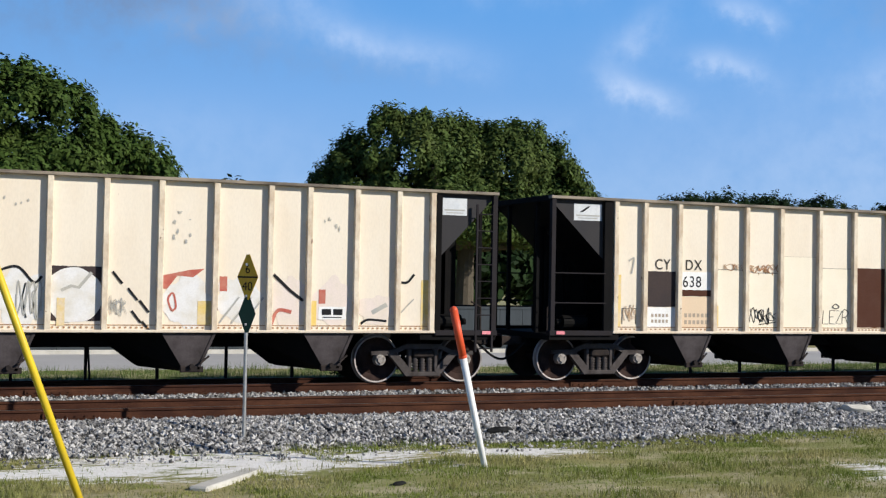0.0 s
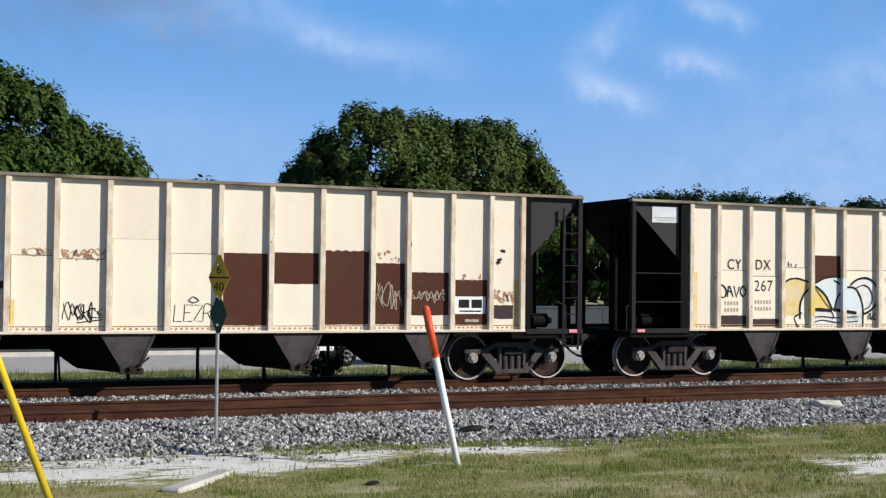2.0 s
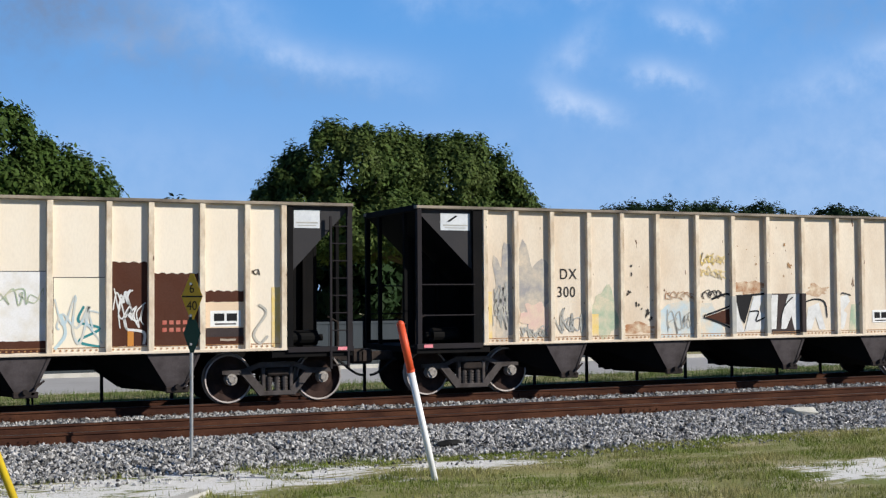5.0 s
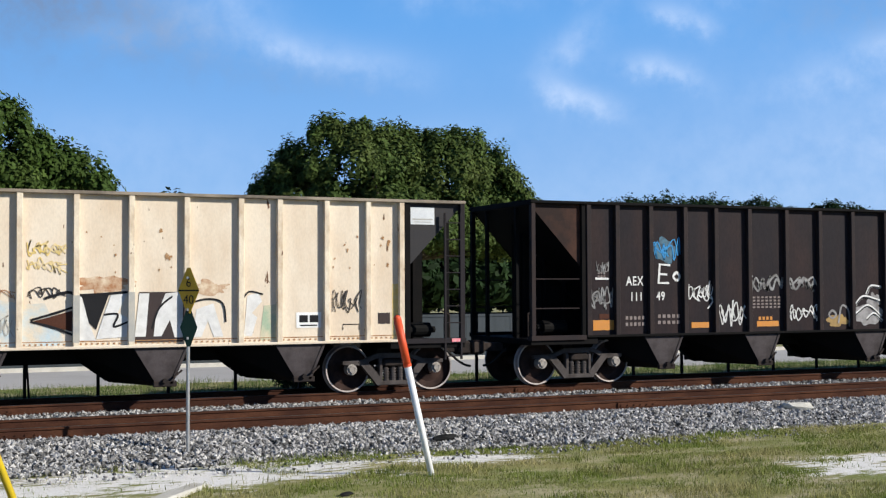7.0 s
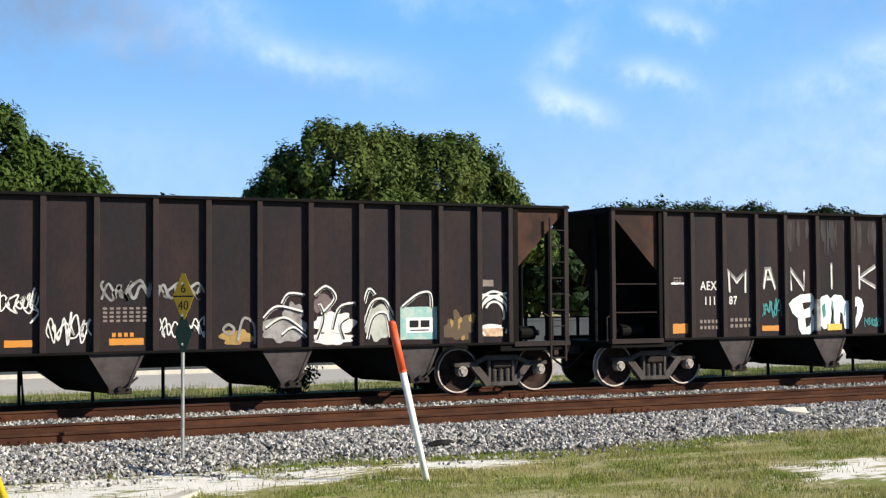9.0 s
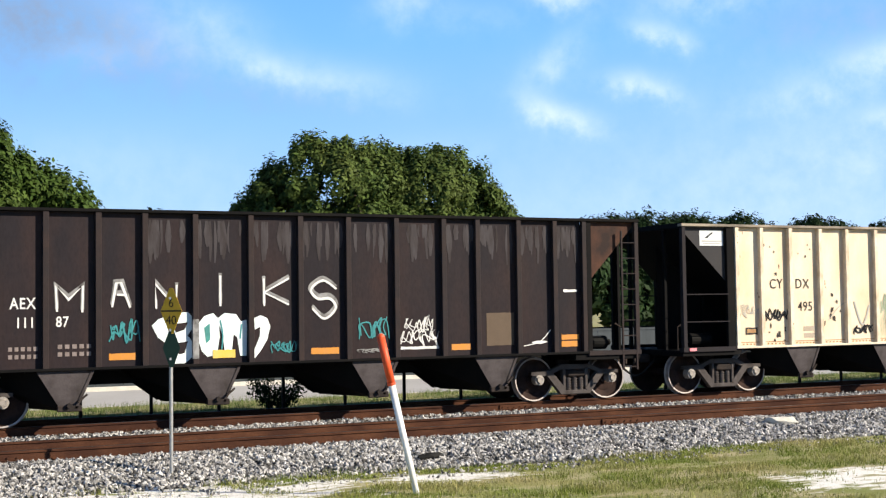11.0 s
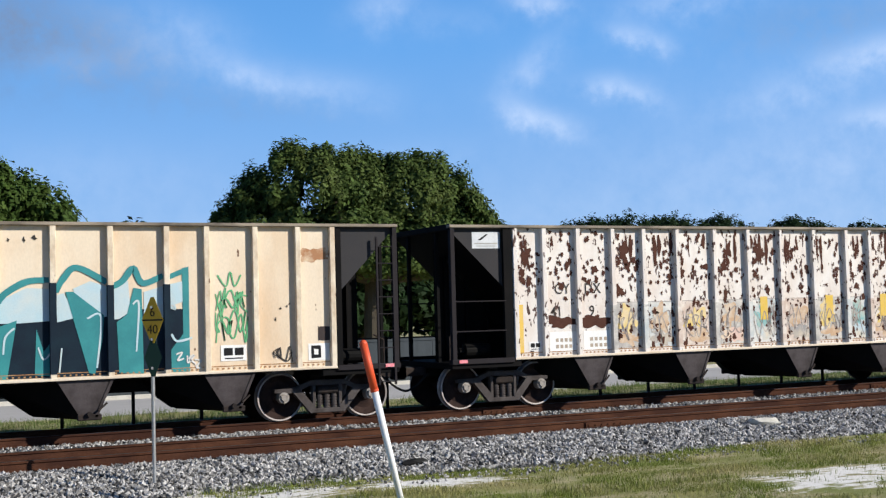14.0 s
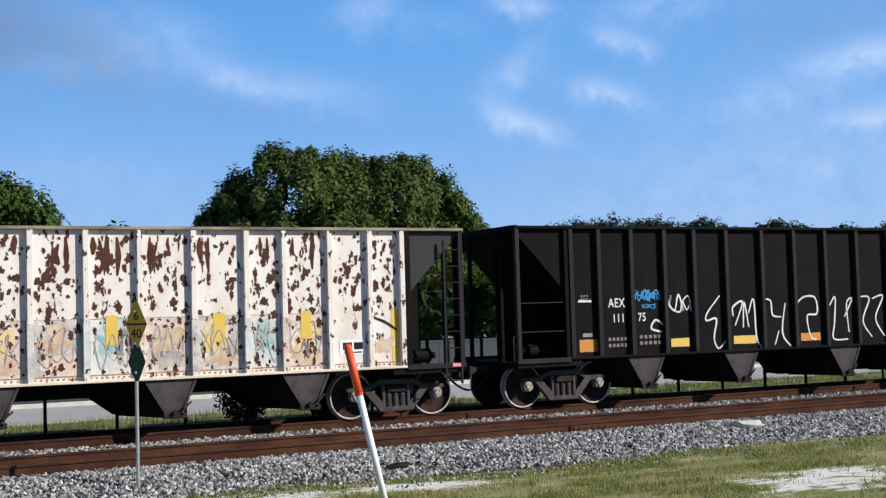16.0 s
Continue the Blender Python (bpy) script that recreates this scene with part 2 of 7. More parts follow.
POST_WHITE = material("white_plastic", (0.80, 0.80, 0.80), 0.4, 0, (0.62, 0.60, 0.56), 0.4, 4, 60, 0.15, 0.03)
CONCRETE = material("pale_concrete", (0.55, 0.53, 0.48), 0.85, 0, (0.36, 0.34, 0.29), 0.6, 3, 40, 0.3, 0.3)
ROAD = material("pale_worn_road", (0.43, 0.42, 0.41), 0.9, 0, (0.33, 0.32, 0.31), 0.6, 0.4, 20, 0.2, 0.2)
BLADE = material("grass_blades", (0.160, 0.205, 0.032), 0.7, 0, (0.40, 0.35, 0.16), 1.0, 0.7, 8, 0.2, 0, random_tint=0.35, island=True, translucent=0.3)
VERGE = material("verge_grass_blades", (0.105, 0.165, 0.040), 0.7, 0, (0.20, 0.21, 0.075), 0.8, 0.5, 8, 0.2, 0, random_tint=0.3, island=True, translucent=0.35)
# darker copy of LEAF: shade of the left oak's low crown as colour
LEAF_MID = material("shade_deepened_leaves", (0.048, 0.084, 0.019), 0.55, 0, (0.082, 0.112, 0.026), 0.7, 0.4, 3, 0.25, 0, random_tint=0.4, island=True, translucent=0.2)
LEAF = material("tree_leaves", (0.064, 0.100, 0.027), 0.55, 0, (0.118, 0.142, 0.040), 0.7, 0.4, 3, 0.25, 0, random_tint=0.4, island=True, translucent=0.25)
# dark leaves, lowered further so the colour carries understory shade
LEAF_DARK = material("shaded_dark_leaves", (0.016, 0.034, 0.013), 0.6, 0, (0.026, 0.044, 0.016), 0.7, 0.4, 3, 0.25, 0, random_tint=0.4, island=True, translucent=0.1)
BARK = material("bark", (0.10, 0.085, 0.065), 0.9, 0, (0.06, 0.05, 0.04), 0.7, 4, 30, 0.4, 0.6, (1, 1, 0.3))
FENCE_BLACK = material("black_fence_paint", (0.012, 0.012, 0.013), 0.5, 0, (0.03, 0.03, 0.03), 0.4, 8, 40, 0.2, 0.05)
# paler grey boards, darkened in colour for the trees' shadow
WALL_GREY = material("shaded_grey_boards", (0.060, 0.070, 0.080), 0.7, 0, (0.040, 0.048, 0.055), 0.6, 1.0, 20, 0.2, 0.1, (3, 1, 0.4))
# roof colour taken near black to stand in for tree shadow
ROOF_SHADED = material("shaded_metal_roof", (0.018, 0.018, 0.020), 0.6, 0.0, (0.035, 0.035, 0.038), 0.5, 2, 20, 0.2, 0.05)
TRUCK_WHITE = material("white_car_paint", (0.80, 0.80, 0.81), 0.25, 0, (0.7, 0.7, 0.7), 0.3, 3, 40, 0.05, 0)
GLASS_DARK = material("dark_car_glass", (0.02, 0.025, 0.03), 0.08, 0, (0.03, 0.03, 0.035), 0.3, 3, 40, 0.05, 0)
TYRE = material("black_rubber", (0.015, 0.015, 0.015), 0.8, 0, (0.03, 0.03, 0.028), 0.4, 8, 40, 0.2, 0.1)


def ground_material():
    """Turf that thins to dry straw and pale sand in irregular patches."""
    mat = bpy.data.materials.new("thin_turf_and_sand")
    mat.use_nodes = True
    nt = mat.node_tree
    add, link = nt.nodes.new, nt.links.new
    bsdf = nt.nodes["Principled BSDF"]
    coord = add("ShaderNodeTexCoord")

    def noise_out(size, detail, stretch=(1, 1, 1)):
        mapping, node = add("ShaderNodeMapping"), add("ShaderNodeTexNoise")
        mapping.inputs["Scale"].default_value = stretch
        link(coord.outputs["Object"], mapping.inputs["Vector"])
        link(mapping.outputs[0], node.inputs["Vector"])
        node.inputs["Scale"].default_value, node.inputs["Detail"].default_value = size, detail
        node.inputs["Roughness"].default_value = 0.65
        return node.outputs["Fac"]

    def m(op, a, b=0.0, clamp=False):
        node = add("ShaderNodeMath")
        node.operation, node.use_clamp = op, clamp
        for i, v in enumerate((a, b)):
            if isinstance(v, (int, float)):
                node.inputs[i].default_value = v
            else:
                link(v, node.inputs[i])
        return node.outputs[0]

    def ramp(v, lo, hi):
        node = add("ShaderNodeMapRange")
        node.inputs["From Min"].default_value, node.inputs["From Max"].default_value = lo, hi
        link(v, node.inputs["Value"])
        return node.outputs[0]

    def blend(fac, a, b):
        node = add("ShaderNodeMix")
        node.data_type = "RGBA"
        link(fac, node.inputs["Factor"])
        for key, v in (("A", a), ("B", b)):
            if isinstance(v, tuple):
                node.inputs[key].default_value = (*v, 1)
            else:
                link(v, node.inputs[key])
        return node.outputs["Result"]

    large, mid, fine = noise_out(0.35, 3), noise_out(1.6, 4, (0.5, 1.2, 1)), noise_out(28, 4)
    col = blend(ramp(large, 0.35, 0.65), (0.175, 0.205, 0.040), (0.30, 0.26, 0.10))
    col = blend(ramp(mid, 0.44, 0.64), col, (0.42, 0.37, 0.22))
    col = blend(m("MULTIPLY", ramp(fine, 0.45, 0.7), 0.55), col, (0.07, 0.07, 0.022))
    sep = add("ShaderNodeSeparateXYZ")
    link(coord.outputs["Object"], sep.inputs[0])
    sand = None
    for x, y, w, h in SAND:
        q = m("ADD", m("POWER", m("ABSOLUTE", m("DIVIDE", m("SUBTRACT", sep.outputs[0], x), w)), 2.0),
              m("POWER", m("ABSOLUTE", m("DIVIDE", m("SUBTRACT", sep.outputs[1], y), h)), 2.0))
        v = m("SUBTRACT", 1.0, q)
        sand = v if sand is None else m("MAXIMUM", sand, v)
    edge = m("ADD", m("MULTIPLY", sand, 0.7), m("MULTIPLY", m("SUBTRACT", mid, 0.5), 2.6))
    edge = m("ADD", edge, m("MULTIPLY", m("SUBTRACT", fine, 0.5), 1.6))
    edge = m("ADD", edge, m("MULTIPLY", m("SUBTRACT", noise_out(5.5, 4, (0.45, 1.6, 1)), 0.5), 3.2))
    tone = blend(ramp(fine, 0.4, 0.7), (0.82, 0.81, 0.79), (0.64, 0.61, 0.55))
    col = blend(ramp(edge, 0.05, 0.35), col, tone)
    link(col, bsdf.inputs["Base Color"])
    bsdf.inputs["Roughness"].default_value = 0.95
    node = add("ShaderNodeBump")
    node.inputs["Strength"].default_value, node.inputs["Distance"].default_value = 0.6, 0.03
    link(fine, node.inputs["Height"])
    link(node.outputs[0], bsdf.inputs["Normal"])
    return mat


# bare sandy patches of the verge: centre, half extents
SAND = [(4.3, 18.2, 3.4, 1.35), (2.0, 17.9, 1.8, 0.8), (8.6, 18.2, 1.6, 0.55), (13.6, 14.7, 1.3, 0.9), (15.0, 15.4, 1.6, 0.6), (0.0, 17.9, 2.0, 0.5)]
TURF = ground_material()


# ---- mesh tools ----
def part(name, bm, mat, parent=None, label=""):
    """Links a bmesh as one mesh object under a thing or a part."""
    data = bpy.data.meshes.new(name)
    bm.to_mesh(data)
    bm.free()
    data.materials.append(mat)
    ob = new(name, data)
    if parent:
        ob.parent = parent
    return tagged(ob, label)


def box(bm, x0, x1, y0, y1, z0, z1, bevel=0.0, turn=None):
    m = Matrix.Translation(((x0 + x1) / 2, (y0 + y1) / 2, (z0 + z1) / 2)) @ Matrix.Diagonal((x1 - x0, y1 - y0, z1 - z0, 1))
    verts = bmesh.ops.create_cube(bm, size=1, matrix=(turn @ m) if turn else m)["verts"]
    if bevel:
        edges = list({e for v in verts for e in v.link_edges})
        bmesh.ops.bevel(bm, geom=edges, offset=bevel, segments=1, affect="EDGES")


def rod(bm, a, b, r, r2=None, sides=10):
    a, b = Vector(a), Vector(b)
    m = Matrix.Translation((a + b) / 2) @ (b - a).to_track_quat("Z", "Y").to_matrix().to_4x4()
    bmesh.ops.create_cone(bm, cap_ends=True, segments=sides, radius1=r, radius2=r if r2 is None else r2, depth=(b - a).length, matrix=m)


def tube(bm, points, r, sides=8):
    """A round tube swept along points, in one piece."""
    points, rings = [Vector(p) for p in points], []
    for j, p in enumerate(points):
        way = (points[min(j + 1, len(points) - 1)] - points[max(j - 1, 0)]).normalized()
        u = way.orthogonal() if not rings else (rings[-1][0].co - points[j - 1]) - way * way.dot(rings[-1][0].co - points[j - 1])
        u.normalize()
        v = way.cross(u)
        rings.append([bm.verts.new(p + (u * math.cos(2 * math.pi * k / sides) + v * math.sin(2 * math.pi * k / sides)) * r) for k in range(sides)])
    for a, b in zip(rings, rings[1:]):
        for k in range(sides):
            bm.faces.new((a[k], a[(k + 1) % sides], b[(k + 1) % sides], b[k]))
    bm.faces.new(rings[0][::-1]), bm.faces.new(rings[-1])


def prism(bm, outline, y0, y1):
    """An outline in x and z, extruded from y0 to y1."""
    lo, hi = [bm.verts.new((x, y0, z)) for x, z in outline], [bm.verts.new((x, y1, z)) for x, z in outline]
    n = len(outline)
    faces = [bm.faces.new(lo), bm.faces.new(hi[::-1])]
    for i in range(n):
        faces.append(bm.faces.new((lo[i], hi[i], hi[(i + 1) % n], lo[(i + 1) % n])))
    bmesh.ops.recalc_face_normals(bm, faces=faces)


def lathe(bm, profile, sides=40):
    """Turns (radius, y) pairs about the y axis."""
    rings = []
    for r, y in profile:
        rings.append([bm.verts.new((r * math.cos(2 * math.pi * i / sides), y, r * math.sin(2 * math.pi * i / sides))) for i in range(sides)])
    faces = []
    for a, b in zip(rings, rings[1:]):
        for i in range(sides):
            j = (i + 1) % sides
            faces.append(bm.faces.new((a[i], a[j], b[j], b[i])))
    for ring in (rings[0], rings[-1]):
        faces.append(bm.faces.new(ring))
    bmesh.ops.recalc_face_normals(bm, faces=faces)


def smooth(ob):
    for p in ob.data.polygons:
        p.use_smooth = True
    return ob


# ---- ground and tracks ----
NEAR_TRACK, TRAIN_TRACK, GAUGE, RAIL_H = 22.03, 26.35, 0.7535, 0.18
GROUND_Z = -0.50


def ballast_height(y):
    """Height of the bed across both tracks."""
    lo, hi = 19.3, 28.5
    if y < 20.7:
        k = max(0.0, min(1.0, (y - lo) / 1.4))
    elif y > 27.7:
        k = max(0.0, min(1.0, (hi - y) / 0.8))
    else:
        k = 1.0
    return GROUND_Z + (GROUND_Z * -1 - 0.20) * (k ** 0.8)


def turf_height(x, y):
    return GROUND_Z + 0.05 * noise.noise((x * 0.35, y * 0.5, 0)) + 0.02 * noise.noise((x * 1.3, y * 1.7, 3))


def ground():
    bm = bmesh.new()
    xs = [-900, -300, -100, -40] + [-12 + 0.6 * i for i in range(100)] + [70, 120, 320, 1000]
    ys = [-600, -120, -30, -6] + [3 + 0.5 * i for i in range(36)] + [22, 24, 26, 29, 32, 36, 44, 60, 90, 160, 400, 1500]
    grid = [[bm.verts.new((x, y, turf_height(x, y) if -13 < x < 49 and 2 < y < 20.6 else GROUND_Z - (0.06 if y < 19 else 0.0))) for x in xs] for y in ys]
    for a, b in zip(grid, grid[1:]):
        for i in range(len(xs) - 1):
            bm.faces.new((a[i], a[i + 1], b[i + 1], b[i]))
    ob = part("ground", bm, TURF)
    smooth(ob)
    tagged(ob, "thin green and straw-coloured turf with bare sandy patches", "ground", kind="structure")


def ballast():
    bm = bmesh.new()
    xs = [-60 + 1.5 * i for i in range(110)]
    ys = [19.2 + 0.25 * i for i in range(41)]
    grid = [[bm.verts.new((x, y, ballast_height(y) + 0.012 * noise.noise((x * 2, y * 2, 0)) - (0.03 if y < 19.3 or y > 28.4 else 0))) for x in xs] for y in ys]
    for a, b in zip(grid, grid[1:]):
        for i in range(len(xs) - 1):
            bm.faces.new((a[i], a[i + 1], b[i + 1], b[i]))
    tagged(smooth(part("ballast_bed", bm, BALLAST_BED)), "grey bed of crushed stone under both tracks", "ballast", kind="structure")
    # loose stones: one mesh of small irregular lumps
    rng = np.random.default_rng(5)
    base = np.array([(1, 0, 0), (-1, 0, 0), (0, 1, 0), (0, -1, 0), (0, 0, 1), (0, 0, -1)], float)
    tris = np.array([(0, 2, 4), (2, 1, 4), (1, 3, 4), (3, 0, 4), (2, 0, 5), (1, 2, 5), (3, 1, 5), (0, 3, 5)])
    places = []
    for count, x0, x1, y0, y1 in ((20000, 0.5, 24, 19.25, 21.2), (6000, 24, 40, 19.25, 21.2), (11000, 0.5, 32, 22.9, 25.5), (2500, 0.5, 32, 21.4, 22.6), (1200, 0, 34, 18.2, 19.4)):
        places += [(rng.uniform(x0, x1), rng.uniform(y0, y1)) for _ in range(count)]
    verts, faces = np.empty((len(places) * 6, 3)), np.empty((len(places) * 8, 3), int)
    for i, (x, y) in enumerate(places):
        size = rng.uniform(0.022, 0.060, 3) * (1.0 if y > 19.2 else 0.7)
        turn = np.array(Euler(rng.uniform(0, 6.3, 3)).to_matrix())
        lump = (base * (size * rng.uniform(0.75, 1.25, (6, 1)))) @ turn.T
        z = max(ballast_height(y), GROUND_Z + 0.01) + rng.uniform(0.0, 0.022)
        verts[i * 6:i * 6 + 6] = lump + (x, y, z)
        faces[i * 8:i * 8 + 8] = tris + i * 6
    data = bpy.data.meshes.new("ballast_stones")
    data.from_pydata(verts.tolist(), [], faces.tolist())
    data.materials.append(BALLAST)
    tagged(new("ballast_stones", data), "loose grey and white crushed granite stones", "gravel", kind="stuff")


def track(y, label):
    thing = tagged(new("railway_track"), label, "track", "parallel tracks", kind="structure")
    foot, neck, head = 0.07, 0.012, 0.036
    outline = [(-foot, -RAIL_H), (foot, -RAIL_H), (foot, -RAIL_H + 0.014), (neck, -RAIL_H + 0.03), (neck, -0.045), (head, -0.035),
               (head, -0.006), (head - 0.008, 0.0), (-head + 0.008, 0.0), (-head, -0.006), (-head, -0.035), (-neck, -0.045), (-neck, -RAIL_H + 0.03), (-foot, -RAIL_H + 0.014)]
    for side in (-1, 1):
        bm = bmesh.new()
        yy = y + side * GAUGE
        a, b = [bm.verts.new((-70, yy + v, z)) for v, z in outline], [bm.verts.new((110, yy + v, z)) for v, z in outline]
        n = len(outline)
        for i in range(n):
            bm.faces.new((a[i], a[(i + 1) % n], b[(i + 1) % n], b[i]))
        bm.faces.new(a), bm.faces.new(b)
        bmesh.ops.recalc_face_normals(bm, faces=bm.faces)
        rail = part("rail", bm, RAIL, thing)
        bm = bmesh.new()
        box(bm, -70, 110, yy - head + 0.008, yy + head - 0.008, 0.0005, 0.004)
        part("running_surface", bm, RAIL_HEAD, rail, "worn dark steel running surface")
    bm = bmesh.new()
    box(bm, -0.11, 0.11, -1.3, 1.3, -RAIL_H - 0.16, -RAIL_H - 0.002, 0.012)
    tie_mesh = None
    for i in range(66):
        if tie_mesh is None:
            ob = part("tie", bm, TIE, thing)
            tie_mesh = ob.data
        else:
            ob = new("tie", tie_mesh)
            ob.parent = thing
        ob.location, ob.rotation_euler = (-3 + 0.54 * i, y + random.uniform(-0.04, 0.04), 0), (0, 0, random.uniform(-0.02, 0.02))
    bm = bmesh.new()
    box(bm, -0.16, 0.16, -0.10, 0.10, -RAIL_H - 0.006, -RAIL_H + 0.012, 0.004)
    for s in (-1, 1):
        box(bm, -0.07, -0.04, s * 0.075 - 0.015, s * 0.075 + 0.015, -RAIL_H + 0.010, -RAIL_H + 0.04)
        box(bm, 0.04, 0.07, s * 0.075 - 0.015, s * 0.075 + 0.015, -RAIL_H + 0.010, -RAIL_H + 0.04)
    plate = part("tie_plate", bm, RAIL, thing)
    plate_mesh = plate.data
    for i in range(66):
        for side in (-1, 1):
            ob = plate if i == 0 and side == -1 else new("tie_plate", plate_mesh)
            ob.parent = thing
            ob.location = (-3 + 0.54 * i, y + side * GAUGE, 0)
    # joint bars with their bolts
    for x in (2.1, 13.9, 25.7):
        bm = bmesh.new()
        yy = y - GAUGE
        box(bm, x - 0.45, x + 0.45, yy - 0.045, yy - 0.013, -0.15, -0.05, 0.006)
        for k in range(6):
            rod(bm, (x - 0.375 + 0.15 * k, yy - 0.07, -0.1), (x - 0.375 + 0.15 * k, yy - 0.04, -0.1), 0.016, sides=6)
        part("joint_bar", bm, RAIL, thing)


def grass(name, count, x0, x1, y0, y1, height, label, seed, mat=None):
    rng = np.random.default_rng(seed)
    verts, faces = [], []
    while len(faces) < count:
        x, y = rng.uniform(x0, x1), rng.uniform(y0, y1)
        bare = max(1 - ((x - a) / w) ** 2 - ((y - b) / h) ** 2 for a, b, w, h in SAND)
        dense = noise.noise((x * 0.8, y * 1.4, 7))
        if bare + dense * 1.6 > 0.10 and rng.uniform() < 0.95:
            continue
        if dense > 0.12 and rng.uniform() < 0.75:
            continue
        h, a = height * rng.uniform(0.3, 1.4) * (1.0 + 0.9 * noise.noise((x * 0.5, y * 0.9, 1))), rng.uniform(0, 6.28)
        w, lean = rng.uniform(0.004, 0.009), rng.uniform(0.1, 0.9) * h
        z = turf_height(x, y) if y < 20 else GROUND_Z
        c, s = math.cos(a), math.sin(a)
        n = len(verts)
        verts += [(x - w * c, y - w * s, z - 0.01), (x + w * c, y + w * s, z - 0.01), (x + lean * s, y - lean * c, z + h)]
        faces.append((n, n + 1, n + 2))
    data = bpy.data.meshes.new(name)
    data.from_pydata(verts, [], faces)
    data.materials.append(mat or BLADE)
    tagged(new(name, data), label, "grass", kind="stuff")


def road():
    bm = bmesh.new()
    box(bm, -200, 300, 36.6, 43.6, GROUND_Z - 0.2, GROUND_Z + 0.02)
    tagged(part("road", bm, ROAD), "pale worn two-lane road beyond the fence", "road", kind="structure")
    bm = bmesh.new()
    box(bm, -200, 300, 43.6, 43.8, GROUND_Z - 0.2, GROUND_Z + 0.16, 0.02)
    tagged(part("kerb", bm, CONCRETE), "grey concrete kerb along the road", "kerb", kind="structure")


ground()
ballast()
TRACKS = [(NEAR_TRACK, "empty rusty near track on wooden ties"), (TRAIN_TRACK, "rusty track that carries the freight train")]
for track_y, track_label in TRACKS:
    track(track_y, track_label)
road()


# ---- the train ----
SIDE, PANEL = -1.58, -1.465       # outer face of the ribs and face of the side sheets, from the track's centre
SILL, TOP = 1.14, 4.10
RIBS = (0.0, 0.76, 1.67, 2.63, 3.51, 4.49, 5.61, 6.65, 7.69, 8.77, 9.87, 10.68, 11.69, 12.61, 13.37)
AXLES = ((-0.06, -0.89), (13.39, 12.50))


def wheelset_mesh():
    """One mesh of an axle with two flanged wheels, materials by ring."""
    bm = bmesh.new()
    for s in (-1, 1):
        f = s * 0.70
        ring = [(0.10, f + s * 0.10), (0.13, f + s * 0.10), (0.15, f + s * 0.05), (0.30, f + s * 0.01), (0.405, f + s * 0.06), (0.422, f + s * 0.135),
                (0.450, f + s * 0.14), (0.457, f + s * 0.13), (0.459, f + s * 0.03), (0.484, f + s * 0.015), (0.482, f - s * 0.005), (0.40, f - s * 0.005),
                (0.30, f - s * 0.02), (0.10, f - s * 0.05)]
        before = len(bm.faces)
        lathe(bm, ring, 44)
        bm.faces.ensure_lookup_table()
        for fc in list(bm.faces)[before:]:
            radii = [math.hypot(v.co.x, v.co.z) for v in fc.verts]
            if min(radii) > 0.415 and (s * (fc.calc_center_median().y - f) > 0.02):
                fc.material_index = 1
    rod(bm, (0, -0.75, 0), (0, 0.75, 0), 0.085, sides=14)
    data = bpy.data.meshes.new("wheelset")
    bm.to_mesh(data)
    bm.free()
    data.materials.append(WHEEL_RUST), data.materials.append(RIM)
    for p in data.polygons:
        p.use_smooth = False
    return data


WHEELSET = wheelset_mesh()


def bearing_mesh():
    """A bearing cap with three bolts, on the side of negative y."""
    bm = bmesh.new()
    rod(bm, (0, -0.93, 0), (0, -1.11, 0), 0.115, 0.105, 16)
    rod(bm, (0, -1.10, 0), (0, -1.14, 0), 0.085, 0.06, 16)
    for k in range(3):
        a = k * 2.094 + 0.5
        rod(bm, (0.07 * math.cos(a), -1.09, 0.07 * math.sin(a)), (0.07 * math.cos(a), -1.15, 0.07 * math.sin(a)), 0.018, sides=6)
    data = bpy.data.meshes.new("axle_bearing")
    bm.to_mesh(data)
    bm.free()
    data.materials.append(BEARING)
    return data


TRUCK_STEEL = material("dusty_grey_truck_steel", (0.088, 0.077, 0.074), 0.8, 0, (0.030, 0.024, 0.022), 0.8, 4, 40, 0.4, 0.2)
BEARING = material("dusty_bearing_cap", (0.34, 0.31, 0.28), 0.6, 0.3, (0.12, 0.10, 0.09), 0.6, 9, 50, 0.3, 0.2)
BEARING_MESH = bearing_mesh()
WHEELS = []      # (wheelset, first turn in degrees)


TRUCK_SIZE = 1.10    # these trucks are a tenth larger than the common pattern


